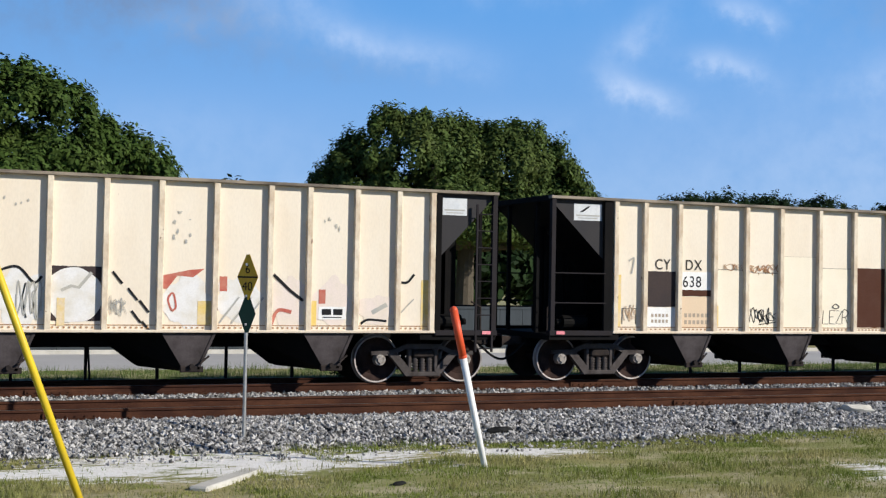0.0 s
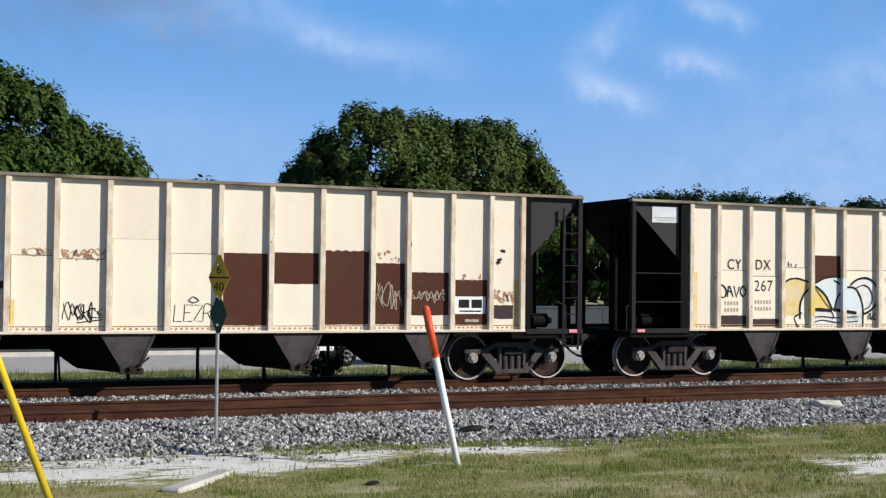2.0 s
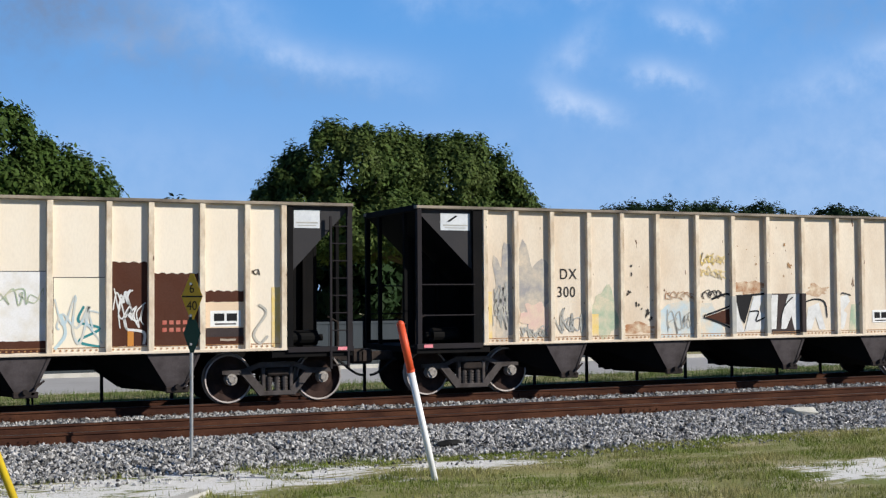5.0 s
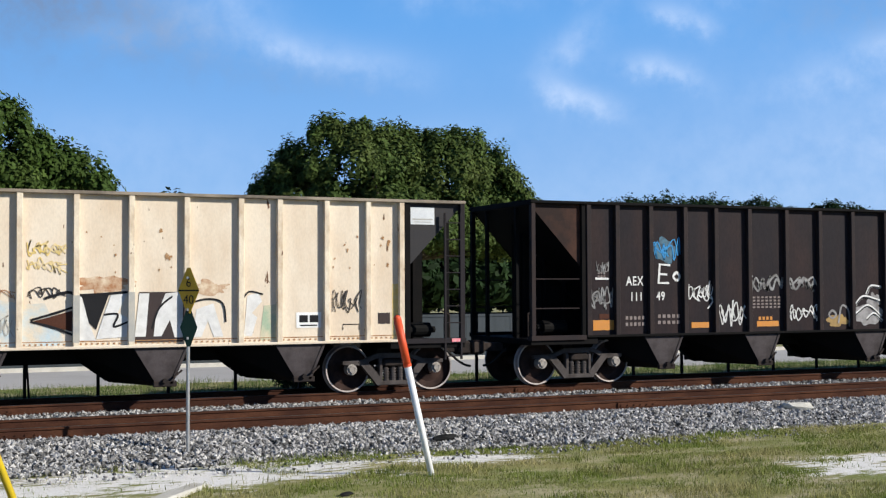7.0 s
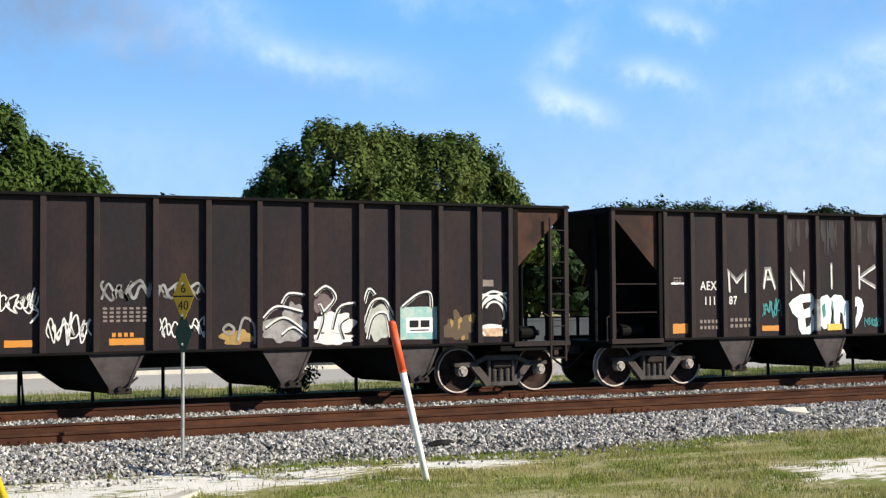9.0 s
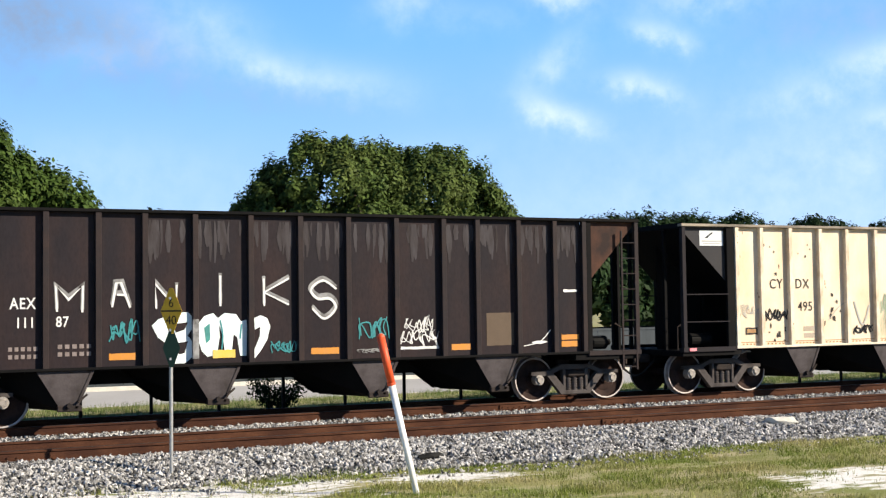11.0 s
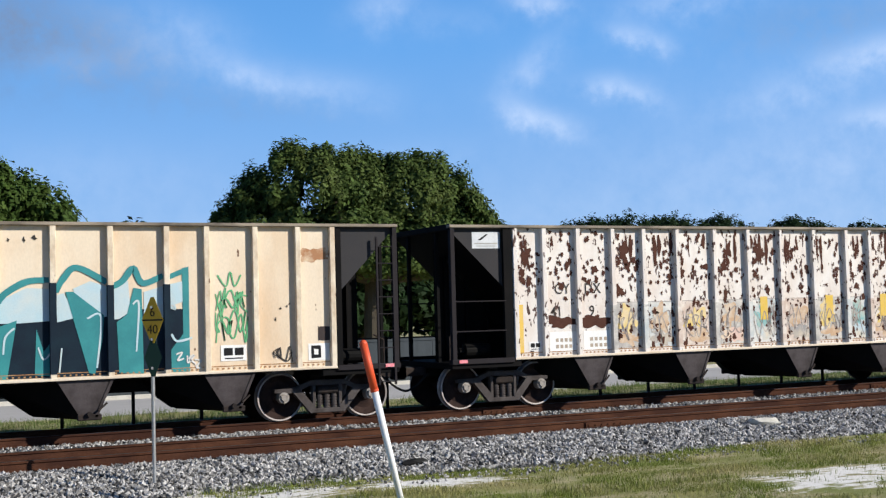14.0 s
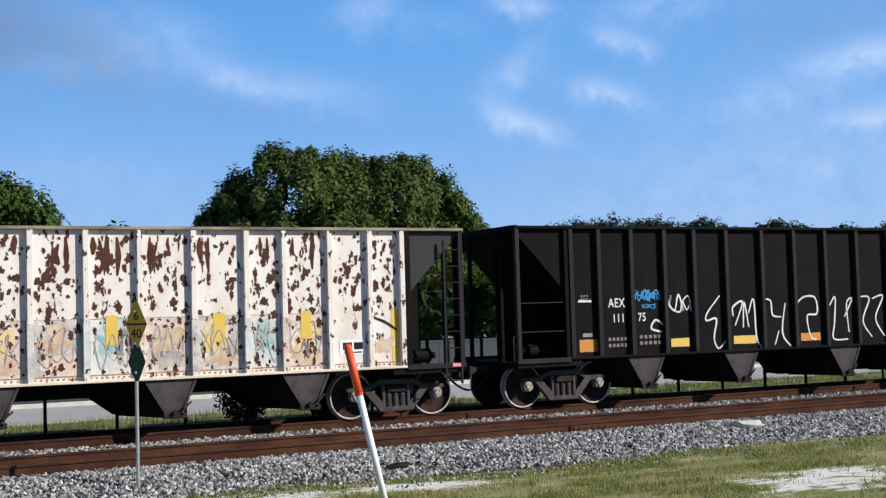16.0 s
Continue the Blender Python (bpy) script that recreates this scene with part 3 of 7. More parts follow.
def truck_on(car, x):
    truck = new("truck")
    truck.parent, truck.matrix_basis = car, pose(x, 0, 0) @ Matrix.Diagonal((TRUCK_SIZE, 1, TRUCK_SIZE, 1))
    for s in (-1, 1):
        y0, y1 = sorted((s * 1.06, s * 0.93))
        bm = bmesh.new()
        prism(bm, [(-1.06, 0.62), (-0.62, 0.64), (-0.34, 0.76), (0.34, 0.76), (0.62, 0.64), (1.06, 0.62), (1.06, 0.55), (0.66, 0.53), (0.36, 0.66),
                   (-0.36, 0.66), (-0.66, 0.53), (-1.06, 0.55)], y0, y1)
        for k in (-1, 1):
            prism(bm, [(k * 0.74, 0.60), (k * 0.58, 0.63), (k * 0.24, 0.25), (k * 0.34, 0.13)], y0 - 0.012, y1 + 0.012)
            box(bm, k * 0.27 - 0.035, k * 0.27 + 0.035, y0, y1, 0.2, 0.70, 0.012)
        box(bm, -0.36, 0.36, y0 - 0.01, y1 + 0.01, 0.13, 0.22, 0.015)
        part("side_frame", bm, TRUCK_STEEL, truck)
        for k in (-1, 0, 1):
            bm = bmesh.new()
            for j in range(5):
                rod(bm, (k * 0.15, s * 1.0, 0.225 + j * 0.052), (k * 0.15, s * 1.0, 0.255 + j * 0.052), 0.064, sides=10)
            rod(bm, (k * 0.15, s * 1.0, 0.215), (k * 0.15, s * 1.0, 0.49), 0.045, sides=8)
            part("spring", bm, TRUCK_STEEL, truck)
    bm = bmesh.new()
    box(bm, -0.22, 0.22, -1.1, 1.1, 0.50, 0.64, 0.03)
    box(bm, -0.16, 0.16, -0.5, 0.5, 0.60, 0.86, 0.03)
    part("bolster", bm, GREY_STEEL, truck)
    bm = bmesh.new()
    for k in (-1, 1):
        box(bm, k * 0.36 - 0.04, k * 0.36 + 0.04, -0.8, 0.8, 0.34, 0.42, 0.01)
    part("brake_beam", bm, DARK_STEEL, truck)
    for k in (-0.889, 0.889):
        ob = new("wheelset", WHEELSET)
        ob.parent, ob.location = truck, (k, 0, 0.457)
        WHEELS.append((ob, random.uniform(0, 360)))
        for turn in (0, 180):
            ob = new("axle_bearing", BEARING_MESH)
            ob.parent, ob.matrix_basis = truck, pose(k, 0, 0.457, 0, 0, turn)
    return truck


def hopper_car(style):
    """An open-top hopper wagon: ribbed sides, sloped ends, four discharge hoppers and two trucks. x = 0 at the first rib, y = 0 on the track's centre."""
    car = tagged(new("hopper_car"), style["label"], "freight wagon", "hopper cars of the train")
    k = style["length"] / 13.37
    ribs = [r * k for r in RIBS]
    end, paint, frame_paint = ribs[-1], style["paint"], style["frame"]
    x0, x1 = style.get("nose", -1.52), end + 1.48
    TOP = style.get("top", 4.10)
    for s in (-1, 1):
        y = PANEL if s < 0 else -PANEL
        out = SIDE if s < 0 else -SIDE
        for i, (a, b) in enumerate(zip(ribs, ribs[1:])):
            bm = bmesh.new()
            ya, yb = sorted((y, y - s * 0.012))
            box(bm, a, b, ya, yb, SILL, TOP - 0.04)
            part("side_panel", bm, paint, car)
            if s < 0 and style.get("foot", True):
                # rivet bosses and seam strip along the foot of the sheet
                bm = bmesh.new()
                box(bm, a + 0.1, b, y - 0.012, y, SILL + 0.085, SILL + 0.10)
                n = max(3, int((b - a) / 0.13))
                for j in range(n):
                    xx = a + 0.14 + (b - a - 0.2) * j / n
                    box(bm, xx, xx + 0.035, y - 0.016, y, SILL + 0.03, SILL + 0.06)
                part("seam_strip", bm, style["seam"], car)
        for r in ribs:
            bm = bmesh.new()
            ya, yb = sorted((out, y))
            box(bm, r, r + 0.115, ya, yb, SILL - 0.01, TOP - 0.04, 0.008)
            part("rib", bm, style["rib"], car)
        # end posts of the cream section and the dark frame beyond it
        for a, b in ((style.get("bay", -0.24), -0.02), (end + 0.13, end + 0.26)):
            bm = bmesh.new()
            ya, yb = sorted((out + (0.03 if s < 0 else -0.03), y))
            box(bm, a, b, ya, yb, SILL, TOP - 0.03, 0.006)
            part("bay_post", bm, frame_paint, car)
        # far-side posts are black: the shade inside the end is put into their colour
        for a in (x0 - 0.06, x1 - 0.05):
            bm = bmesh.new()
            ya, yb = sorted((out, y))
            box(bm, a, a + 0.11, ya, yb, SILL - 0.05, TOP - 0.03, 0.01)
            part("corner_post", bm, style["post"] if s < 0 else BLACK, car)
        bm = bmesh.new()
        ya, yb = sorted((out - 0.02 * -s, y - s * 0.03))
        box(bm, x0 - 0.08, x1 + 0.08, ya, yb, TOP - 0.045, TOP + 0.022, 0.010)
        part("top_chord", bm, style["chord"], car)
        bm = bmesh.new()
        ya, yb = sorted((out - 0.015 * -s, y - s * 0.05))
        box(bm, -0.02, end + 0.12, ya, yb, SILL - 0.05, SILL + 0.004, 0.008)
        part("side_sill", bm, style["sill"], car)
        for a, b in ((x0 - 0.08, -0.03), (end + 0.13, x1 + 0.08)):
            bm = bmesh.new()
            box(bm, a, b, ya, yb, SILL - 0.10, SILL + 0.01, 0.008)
            # black on the far side, as painted shade
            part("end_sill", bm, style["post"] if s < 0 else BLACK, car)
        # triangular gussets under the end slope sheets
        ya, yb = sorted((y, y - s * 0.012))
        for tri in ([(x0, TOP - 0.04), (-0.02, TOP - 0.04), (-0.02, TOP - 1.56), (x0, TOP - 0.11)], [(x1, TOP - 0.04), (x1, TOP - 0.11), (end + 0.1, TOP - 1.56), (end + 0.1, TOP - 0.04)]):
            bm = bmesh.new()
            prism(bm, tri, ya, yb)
            # far gusset is a shaded copy of the near one, coloured black
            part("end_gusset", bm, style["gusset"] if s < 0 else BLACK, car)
        # grab bars at the left end, ladder at the right end
        for z in (SILL + 0.62, SILL + 1.28):
            bm = bmesh.new()
            rod(bm, (x0, out - s * 0.03, z), (-0.2, out - s * 0.03, z), 0.016, sides=6)
            part("grab_bar", bm, style["bar"], car)
        ladder = new("ladder")
        ladder.parent = car
        for a in (x1 - 0.42, x1 - 0.04):
            bm = bmesh.new()
            box(bm, a - 0.025, a + 0.025, out - 0.02, out + 0.02, SILL - 0.45, TOP - 0.25, 0.005)
            part("stile", bm, style["bar"], ladder)
        for j in range(9):
            z = SILL - 0.38 + j * 0.36
            bm = bmesh.new()
            rod(bm, (x1 - 0.42, out - 0.005, z), (x1 - 0.04, out - 0.005, z), 0.013, sides=6)
            part("rung", bm, style["bar"], ladder)
    # sloped end sheets, with their stiffeners; near black carries the shade beneath them
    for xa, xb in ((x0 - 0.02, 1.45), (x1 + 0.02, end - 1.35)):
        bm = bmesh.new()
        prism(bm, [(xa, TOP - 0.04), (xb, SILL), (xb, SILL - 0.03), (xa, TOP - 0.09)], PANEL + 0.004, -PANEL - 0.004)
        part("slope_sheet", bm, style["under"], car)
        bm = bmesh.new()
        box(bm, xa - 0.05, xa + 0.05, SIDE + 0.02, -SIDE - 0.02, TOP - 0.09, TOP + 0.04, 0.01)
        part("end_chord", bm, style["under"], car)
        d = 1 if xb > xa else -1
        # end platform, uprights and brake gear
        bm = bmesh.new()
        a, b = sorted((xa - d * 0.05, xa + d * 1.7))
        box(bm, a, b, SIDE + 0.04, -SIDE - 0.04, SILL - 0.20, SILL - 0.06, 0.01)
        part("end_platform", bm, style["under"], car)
        for yy in (-0.75, 0.75):
            bm = bmesh.new()
            box(bm, xa + d * 0.02 - 0.04, xa + d * 0.02 + 0.04, yy - 0.05, yy + 0.05, SILL - 0.1, TOP - 0.1, 0.008)
            part("end_upright", bm, style["under"], car)
        # upright black web added on the centre line to darken the end opening, with stiffeners
        bm = bmesh.new()
        prism(bm, [(xa + d * 0.30, SILL - 0.1), (xb - d * 0.1, SILL - 0.1), (xa + d * 0.30, TOP - 0.42)], -0.012, 0.012)
        part("shade_web", bm, style["under"], car)
        for j in range(3):
            bm = bmesh.new()
            xx = xa + d * (0.55 + 0.55 * j)
            box(bm, xx - 0.03, xx + 0.03, -0.12, 0.12, SILL - 0.1, TOP - 0.62 - 0.56 * j, 0.006)
            part("shade_web_stiffener", bm, style["under"], car)
        bm = bmesh.new()
        rod(bm, (xa + d * 0.55, -0.95, SILL + 0.18), (xa + d * 1.15, -0.95, SILL + 0.18), 0.16, sides=14)
        rod(bm, (xa + d * 0.42, -0.95, SILL + 0.18), (xa + d * 0.55, -0.95, SILL + 0.18), 0.07, sides=10)
        part("brake_cylinder", bm, DARK_STEEL, car)
        bm = bmesh.new()
        tube(bm, [(xa + d * 0.12, -1.1, SILL - 0.05), (xa + d * 0.12, -1.1, SILL + 0.5), (xa + d * 0.35, -1.1, SILL + 0.62)], 0.02, 6)
        part("brake_pipe", bm, GREY_STEEL, car)
        if style["reflector"]:
            bm = bmesh.new()
            box(bm, xa + d * 0.20 - 0.10, xa + d * 0.20 + 0.10, SIDE - 0.034, SIDE - 0.026, SILL - 0.07, SILL - 0.0)
            part("reflector", bm, REFLECTOR, car, "pink and white reflector")
        # coupler and hose
        bm = bmesh.new()
        mid = xa - d * 0.68
        box(bm, min(xa, mid), max(xa, mid), -0.10, 0.10, 0.76, 0.96, 0.02)
        box(bm, mid - 0.16, mid + 0.16, -0.20, 0.16, 0.70, 1.02, 0.05)
        part("coupler", bm, GREY_STEEL, car)
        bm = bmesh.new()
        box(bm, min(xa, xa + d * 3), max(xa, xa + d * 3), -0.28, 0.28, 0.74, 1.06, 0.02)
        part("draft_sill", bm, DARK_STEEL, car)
        bm = bmesh.new()
        tube(bm, [(xa - d * (0.10 + 0.60 * j / 7), -0.42 - 0.04 * j / 7, 0.82 - 0.36 * math.sin(j / 7 * math.pi / 2) ** 1.2) for j in range(8)], 0.028, 7)
        part("air_hose", bm, TYRE, car)
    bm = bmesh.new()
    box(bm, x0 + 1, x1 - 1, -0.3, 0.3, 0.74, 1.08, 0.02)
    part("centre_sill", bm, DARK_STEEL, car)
    # floor coloured near black for the shade under the body
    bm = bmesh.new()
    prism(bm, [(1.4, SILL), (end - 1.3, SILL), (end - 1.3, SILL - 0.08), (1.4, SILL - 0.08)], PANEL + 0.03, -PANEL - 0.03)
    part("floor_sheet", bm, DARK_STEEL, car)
    bm = bmesh.new()
    prism(bm, [(1.5, SILL + 0.01), (end - 1.4, SILL + 0.01), (end + 0.4, 2.95), (-0.3, 2.95)], PANEL + 0.03, -PANEL - 0.03)
    part("load", bm, BALLAST_BED, car, "load of crushed stone inside")
    # discharge hoppers
    for n, cx in enumerate((1.66, 4.50, 7.90, 10.75)):
        cx *= k
        hop = new("discharge_hopper")
        hop.parent, hop.location = car, (cx, 0, 0)
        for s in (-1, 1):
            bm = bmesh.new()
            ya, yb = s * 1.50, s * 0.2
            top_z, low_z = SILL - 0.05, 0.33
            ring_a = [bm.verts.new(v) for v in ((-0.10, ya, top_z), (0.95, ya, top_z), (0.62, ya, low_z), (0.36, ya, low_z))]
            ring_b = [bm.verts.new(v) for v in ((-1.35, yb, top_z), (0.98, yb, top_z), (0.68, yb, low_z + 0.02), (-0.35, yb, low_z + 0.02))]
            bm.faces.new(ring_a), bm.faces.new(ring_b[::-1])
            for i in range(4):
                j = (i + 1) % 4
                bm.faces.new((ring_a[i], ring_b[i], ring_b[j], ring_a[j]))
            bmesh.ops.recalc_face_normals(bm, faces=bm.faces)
            # shaded slopes are painted near black instead of the hopper's own steel
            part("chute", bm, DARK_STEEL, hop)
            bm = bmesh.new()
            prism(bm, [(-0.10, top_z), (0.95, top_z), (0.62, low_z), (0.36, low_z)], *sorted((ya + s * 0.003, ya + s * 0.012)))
            # the sunlit front face gets the lighter steel on a thin plate
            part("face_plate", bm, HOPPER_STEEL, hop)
            bm = bmesh.new()
            box(bm, 0.28, 0.74, ya - 0.03, ya + 0.05, low_z - 0.02, low_z + 0.10, 0.015)
            rod(bm, (0.5, ya - 0.10, low_z + 0.10), (0.5, ya + 0.02, low_z + 0.10), 0.05, sides=8)
            rod(bm, (0.66, ya - 0.08, low_z + 0.16), (0.84, ya - 0.02, low_z + 0.30), 0.022, sides=6)
            part("gate_latch", bm, GREY_STEEL, hop)
            bm = bmesh.new()
            prism(bm, [(0.98, top_z), (0.92, top_z), (0.60, low_z + 0.04), (0.66, low_z + 0.04)], ya - 0.03, ya + 0.03)
            part("flange", bm, HOPPER_STEEL, hop)
    for x in (AXLES[0][0] + style.get("shift", 0.0), 13.39 * k + 0.05):
        truck_on(car, x)
    return car


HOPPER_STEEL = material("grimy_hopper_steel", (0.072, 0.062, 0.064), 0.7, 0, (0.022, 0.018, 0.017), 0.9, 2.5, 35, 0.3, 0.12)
DARK_CHORD = material("sooty_chord", (0.30, 0.25, 0.19), 0.6, 0, (0.045, 0.036, 0.030), 1.0, 2.2, 40, 0.3, 0.1, (0.4, 1, 1))
GUSSET = material("faded_black_gusset", (0.040, 0.039, 0.042), 0.6, 0, (0.050, 0.046, 0.047), 0.6, 2, 30, 0.2, 0.05)
POST_GREY = material("faded_grey_post", (0.026, 0.023, 0.026), 0.7, 0, (0.022, 0.019, 0.018), 0.6, 4, 30, 0.2, 0.08)
RIB_BROWN = material("sooty_rib", (0.028, 0.023, 0.024), 0.5, 0, (0.048, 0.032, 0.028), 0.6, 2, 30, 0.25, 0.08)
RIB_CREAM = material("stained_cream_rib", (0.72, 0.63, 0.49), 0.6, 0, (0.36, 0.23, 0.13), 0.75, 4.0, 30, 0.2, 0.08, (1, 1, 0.5), (0.13, 0.07, 0.04), 7, 0.68)


def cream_style(label, paint=None, length=13.37):
    paint = paint or CREAM
    return dict(label=label, length=length, paint=paint, rib=RIB_CREAM if paint is not FLAKED else FLAKED, frame=BLACK, post=POST_GREY, chord=DARK_CHORD,
                sill=CREAM_WORN, gusset=GUSSET, bar=POST_GREY, under=BLACK, seam=RUST_STREAK, reflector=True)


def dark_style(label, paint, length=13.6):
    return dict(label=label, length=length, paint=paint, rib=RIB_BROWN if paint is BLACK_BROWN else POST_DARK, frame=BLACK, post=RIB_BROWN, chord=BLACK, sill=BLACK,
                gusset=RUSTED_GUSSET if paint is BLACK_BROWN else paint, bar=RIB_BROWN, under=BLACK, seam=BLACK, reflector=False, foot=False, nose=-1.38, bay=-0.12, top=4.17, shift=0.12)


RUSTED_GUSSET = material("rust_stained_gusset", (0.030, 0.020, 0.018), 0.6, 0, (0.12, 0.052, 0.032), 0.8, 1.1, 30, 0.25, 0.05)
POST_DARK = material("faded_black_rib", (0.020, 0.020, 0.021), 0.5, 0, (0.030, 0.028, 0.028), 0.6, 2, 30, 0.2, 0.05)
# start of each wagon's first rib along the track, for the train's reckoning below
TRAIN = [(-2.80, cream_style("cream ribbed hopper wagon with faded pink and grey graffiti")),
         (14.99, cream_style("cream ribbed hopper wagon with brown repaint patches")),
         (32.77, cream_style("cream ribbed hopper wagon with yellow and white balloon graffiti")),
         (50.73, cream_style("faded cream hopper wagon with grey ghosted graffiti", CREAM_WORN)),
         (68.72, dark_style("sooty brown-black hopper wagon with white tags", BLACK_BROWN, 13.52)),
         (86.36, dark_style("sooty brown-black hopper wagon with large white spray letters", BLACK_BROWN)),
         (104.32, cream_style("cream hopper wagon with large teal graffiti", CREAM_STAINED)),
         (122.09, cream_style("white hopper wagon with heavily flaked paint and rust", FLAKED)),
         (139.79, dark_style("black hopper wagon with looping white graffiti", BLACK))]
CARS = [hopper_car(style) for _, style in TRAIN]
# how far the train has rolled along the track, in metres, time by time
ROLL = [(0.0, -0.895), (0.5, -4.648), (1.0, -8.384), (1.5, -12.147), (2.0, -15.892), (2.5, -19.658), (3.0, -23.429), (3.5, -27.204), (4.0, -31.002),
        (4.5, -34.787), (4.9, -37.80), (5.0, -38.53), (5.1, -39.3), (6.0, -46.13), (7.5, -57.68), (8.0, -61.522), (9.0, -69.22), (10.5, -80.837), (11.0, -84.719), (11.5, -88.619),
        (12.0, -92.517), (12.5, -96.413), (13.0, -100.328), (13.5, -104.239), (14.0, -108.173), (14.5, -112.106), (15.0, -116.052),
        (15.5, -120.004), (16.0, -123.972)]


# ---- markings and graffiti, painted on the wagons' near sides ----
GLYPHS = {"A": "00 14 24 40,12 32", "B": "00 04 24 33 22 02,22 41 30 00", "D": "00 04 24 42 30 00", "I": "20 24", "K": "00 04,44 02 40", "L": "04 00 40",
          "M": "00 04 22 44 40", "N": "00 04 40 44", "O": "20 02 24 42 20", "R": "00 04 34 43 22 02,22 40", "S": "43 24 03 12 32 41 20 01", "V": "04 20 44",
          "Z": "04 44 00 40", "E": "44 04 00 40,02 32", "U": "04 00 20 40 44"}
HEIGHT = TOP - SILL - 0.06


class Wall:
    """The near side of one wagon: panels counted from its left end, places given as shares of a panel's width and of the side's height."""

    def __init__(self, car, length):
        self.car, self.k, self.n = car, length / 13.37, 0

    def x(self, i, fx):
        a, b = RIBS[i] * self.k + 0.115, RIBS[i + 1] * self.k
        return a + (b - a) * fx

    def z(self, fz):
        return SILL + 0.02 + HEIGHT * fz

    def sheet(self, name, outline, mat, layer, y=None, label=""):
        bm = bmesh.new()
        yy = (PANEL if y is None else y) - 0.004 * layer - 0.0002 * (self.n % 19)
        self.n += 1
        verts = [bm.verts.new((px, yy, pz)) for px, pz in outline]
        face = bm.faces.new(verts)
        bmesh.ops.recalc_face_normals(bm, faces=[face])
        if face.normal.y > 0:
            face.normal_flip()
        bmesh.ops.triangulate(bm, faces=[face])
        return part(name, bm, mat, self.car, label)

    def patch(self, i, fx0, fx1, fz0, fz1, mat, layer=1, wavy=0.0, name="paint_patch", rag=0.006):
        """A rolled or taped rectangle of paint with slightly ragged edges; wavy: height of a scalloped top edge."""
        x0, x1, z0, z1 = self.x(i, fx0), self.x(i, fx1), self.z(fz0), self.z(fz1)
        n = max(8, int((x1 - x0) / 0.05))
        top = [(x0 + (x1 - x0) * j / n, z1 + wavy * abs(math.sin(j * 0.9 + i)) + random.uniform(-rag, rag)) for j in range(n + 1)]
        low = [(x0 + (x1 - x0) * j / 6, z0 + random.uniform(-rag, rag)) for j in range(7)]
        return self.sheet(name, low + top[::-1], mat, layer)

    def outline(self, i, fx0, fx1, fz0, fz1, mat, w=0.012):
        x0, x1, z0, z1 = self.x(i, fx0), self.x(i, fx1), self.z(fz0), self.z(fz1)
        self.ribbon([(x0, z0), (x0, z1), (x1, z1), (x1, z0)], w, mat, False, "edge_line", 2)

    def blob(self, i, fx, fz, w, h, mat, layer=1, seed=0, rough=0.25, name="faded_paint"):
        """An uneven blot of paint; w and h in metres."""
        cx, cz, pts = self.x(i, fx), self.z(fz), []
        for j in range(40):
            a = j / 40 * 2 * math.pi
            r = 1 + rough * noise.noise((math.cos(a) * 2 + seed, math.sin(a) * 2, seed * 1.7)) * 1.6
            pts.append((cx + math.cos(a) * w / 2 * r, max(self.z(0.0), cz + math.sin(a) * h / 2 * r)))
        return self.sheet(name, pts, mat, layer)

    def ribbon(self, pts, width, mat, curved=True, name="spray_line", layer=3, taper=0.0):
        """A painted line along points in x and z."""
        if curved and len(pts) > 2:
            ext, fine = [pts[0]] + list(pts) + [pts[-1]], []
            for a, b, c, d in zip(ext, ext[1:], ext[2:], ext[3:]):
                for j in range(6):
                    t = j / 6
                    fine.append(tuple(0.5 * ((2 * b[q]) + (c[q] - a[q]) * t + (2 * a[q] - 5 * b[q] + 4 * c[q] - d[q]) * t * t
                                             + (3 * b[q] - a[q] - 3 * c[q] + d[q]) * t ** 3) for q in (0, 1)))
            pts = fine + [pts[-1]]
        bm = bmesh.new()
        yy = PANEL - 0.004 * layer - 0.0002 * (self.n % 19)
        self.n += 1
        rows = []
        for j, p in enumerate(pts):
            a, b = pts[max(0, j - 1)], pts[min(len(pts) - 1, j + 1)]
            dx, dz = b[0] - a[0], b[1] - a[1]
            length = math.hypot(dx, dz) or 1.0
            w = width / 2 * (1 - taper * abs(2 * j / max(1, len(pts) - 1) - 1)) * (1 + 0.15 * noise.noise((j * 0.7, width * 90, self.n)))
            rows.append((bm.verts.new((p[0] - dz / length * w, yy, p[1] + dx / length * w)), bm.verts.new((p[0] + dz / length * w, yy, p[1] - dx / length * w))))
        for (a, b), (c, d) in zip(rows, rows[1:]):
            bm.faces.new((a, b, d, c))
        return part(name, bm, mat, self.car)

    def spots(self, rows):
        return [(self.x(i, fx), self.z(fz)) for i, fx, fz in rows]

    def fill(self, rows, mat, layer=2):
        """A filled shape through corners given by panel and shares."""
        return self.sheet("paint_fill", self.spots(rows), mat, layer)

    def line(self, rows, width, mat, curved=True, layer=4):
        """A sprayed line through places given by panel and shares."""
        return self.ribbon(self.spots(rows), width, mat, curved, "spray_line", layer, 0.15)

    def word(self, text, i, fx0, fx1, fz0, fz1, mat, width=0.03, lean=0.0, i1=None, mist=None):
        """Hand-sprayed letters."""
        x0, x1, z0, z1 = self.x(i, fx0), self.x(i if i1 is None else i1, fx1), self.z(fz0), self.z(fz1)
        step = (x1 - x0) / len(text)
        for j, ch in enumerate(text):
            for line in GLYPHS[ch].split(","):
                pts = [(x0 + step * (j + 0.08 + 0.21 * int(c[0])) + lean * int(c[1]) / 4 + random.uniform(-0.03, 0.03) * step,
                        z0 + (z1 - z0) * (int(c[1]) / 4 + random.uniform(-0.03, 0.03))) for c in line.split()]
                self.ribbon(pts, width, mat, ch in "OSBDRU", "tag_line", 3, 0.3)
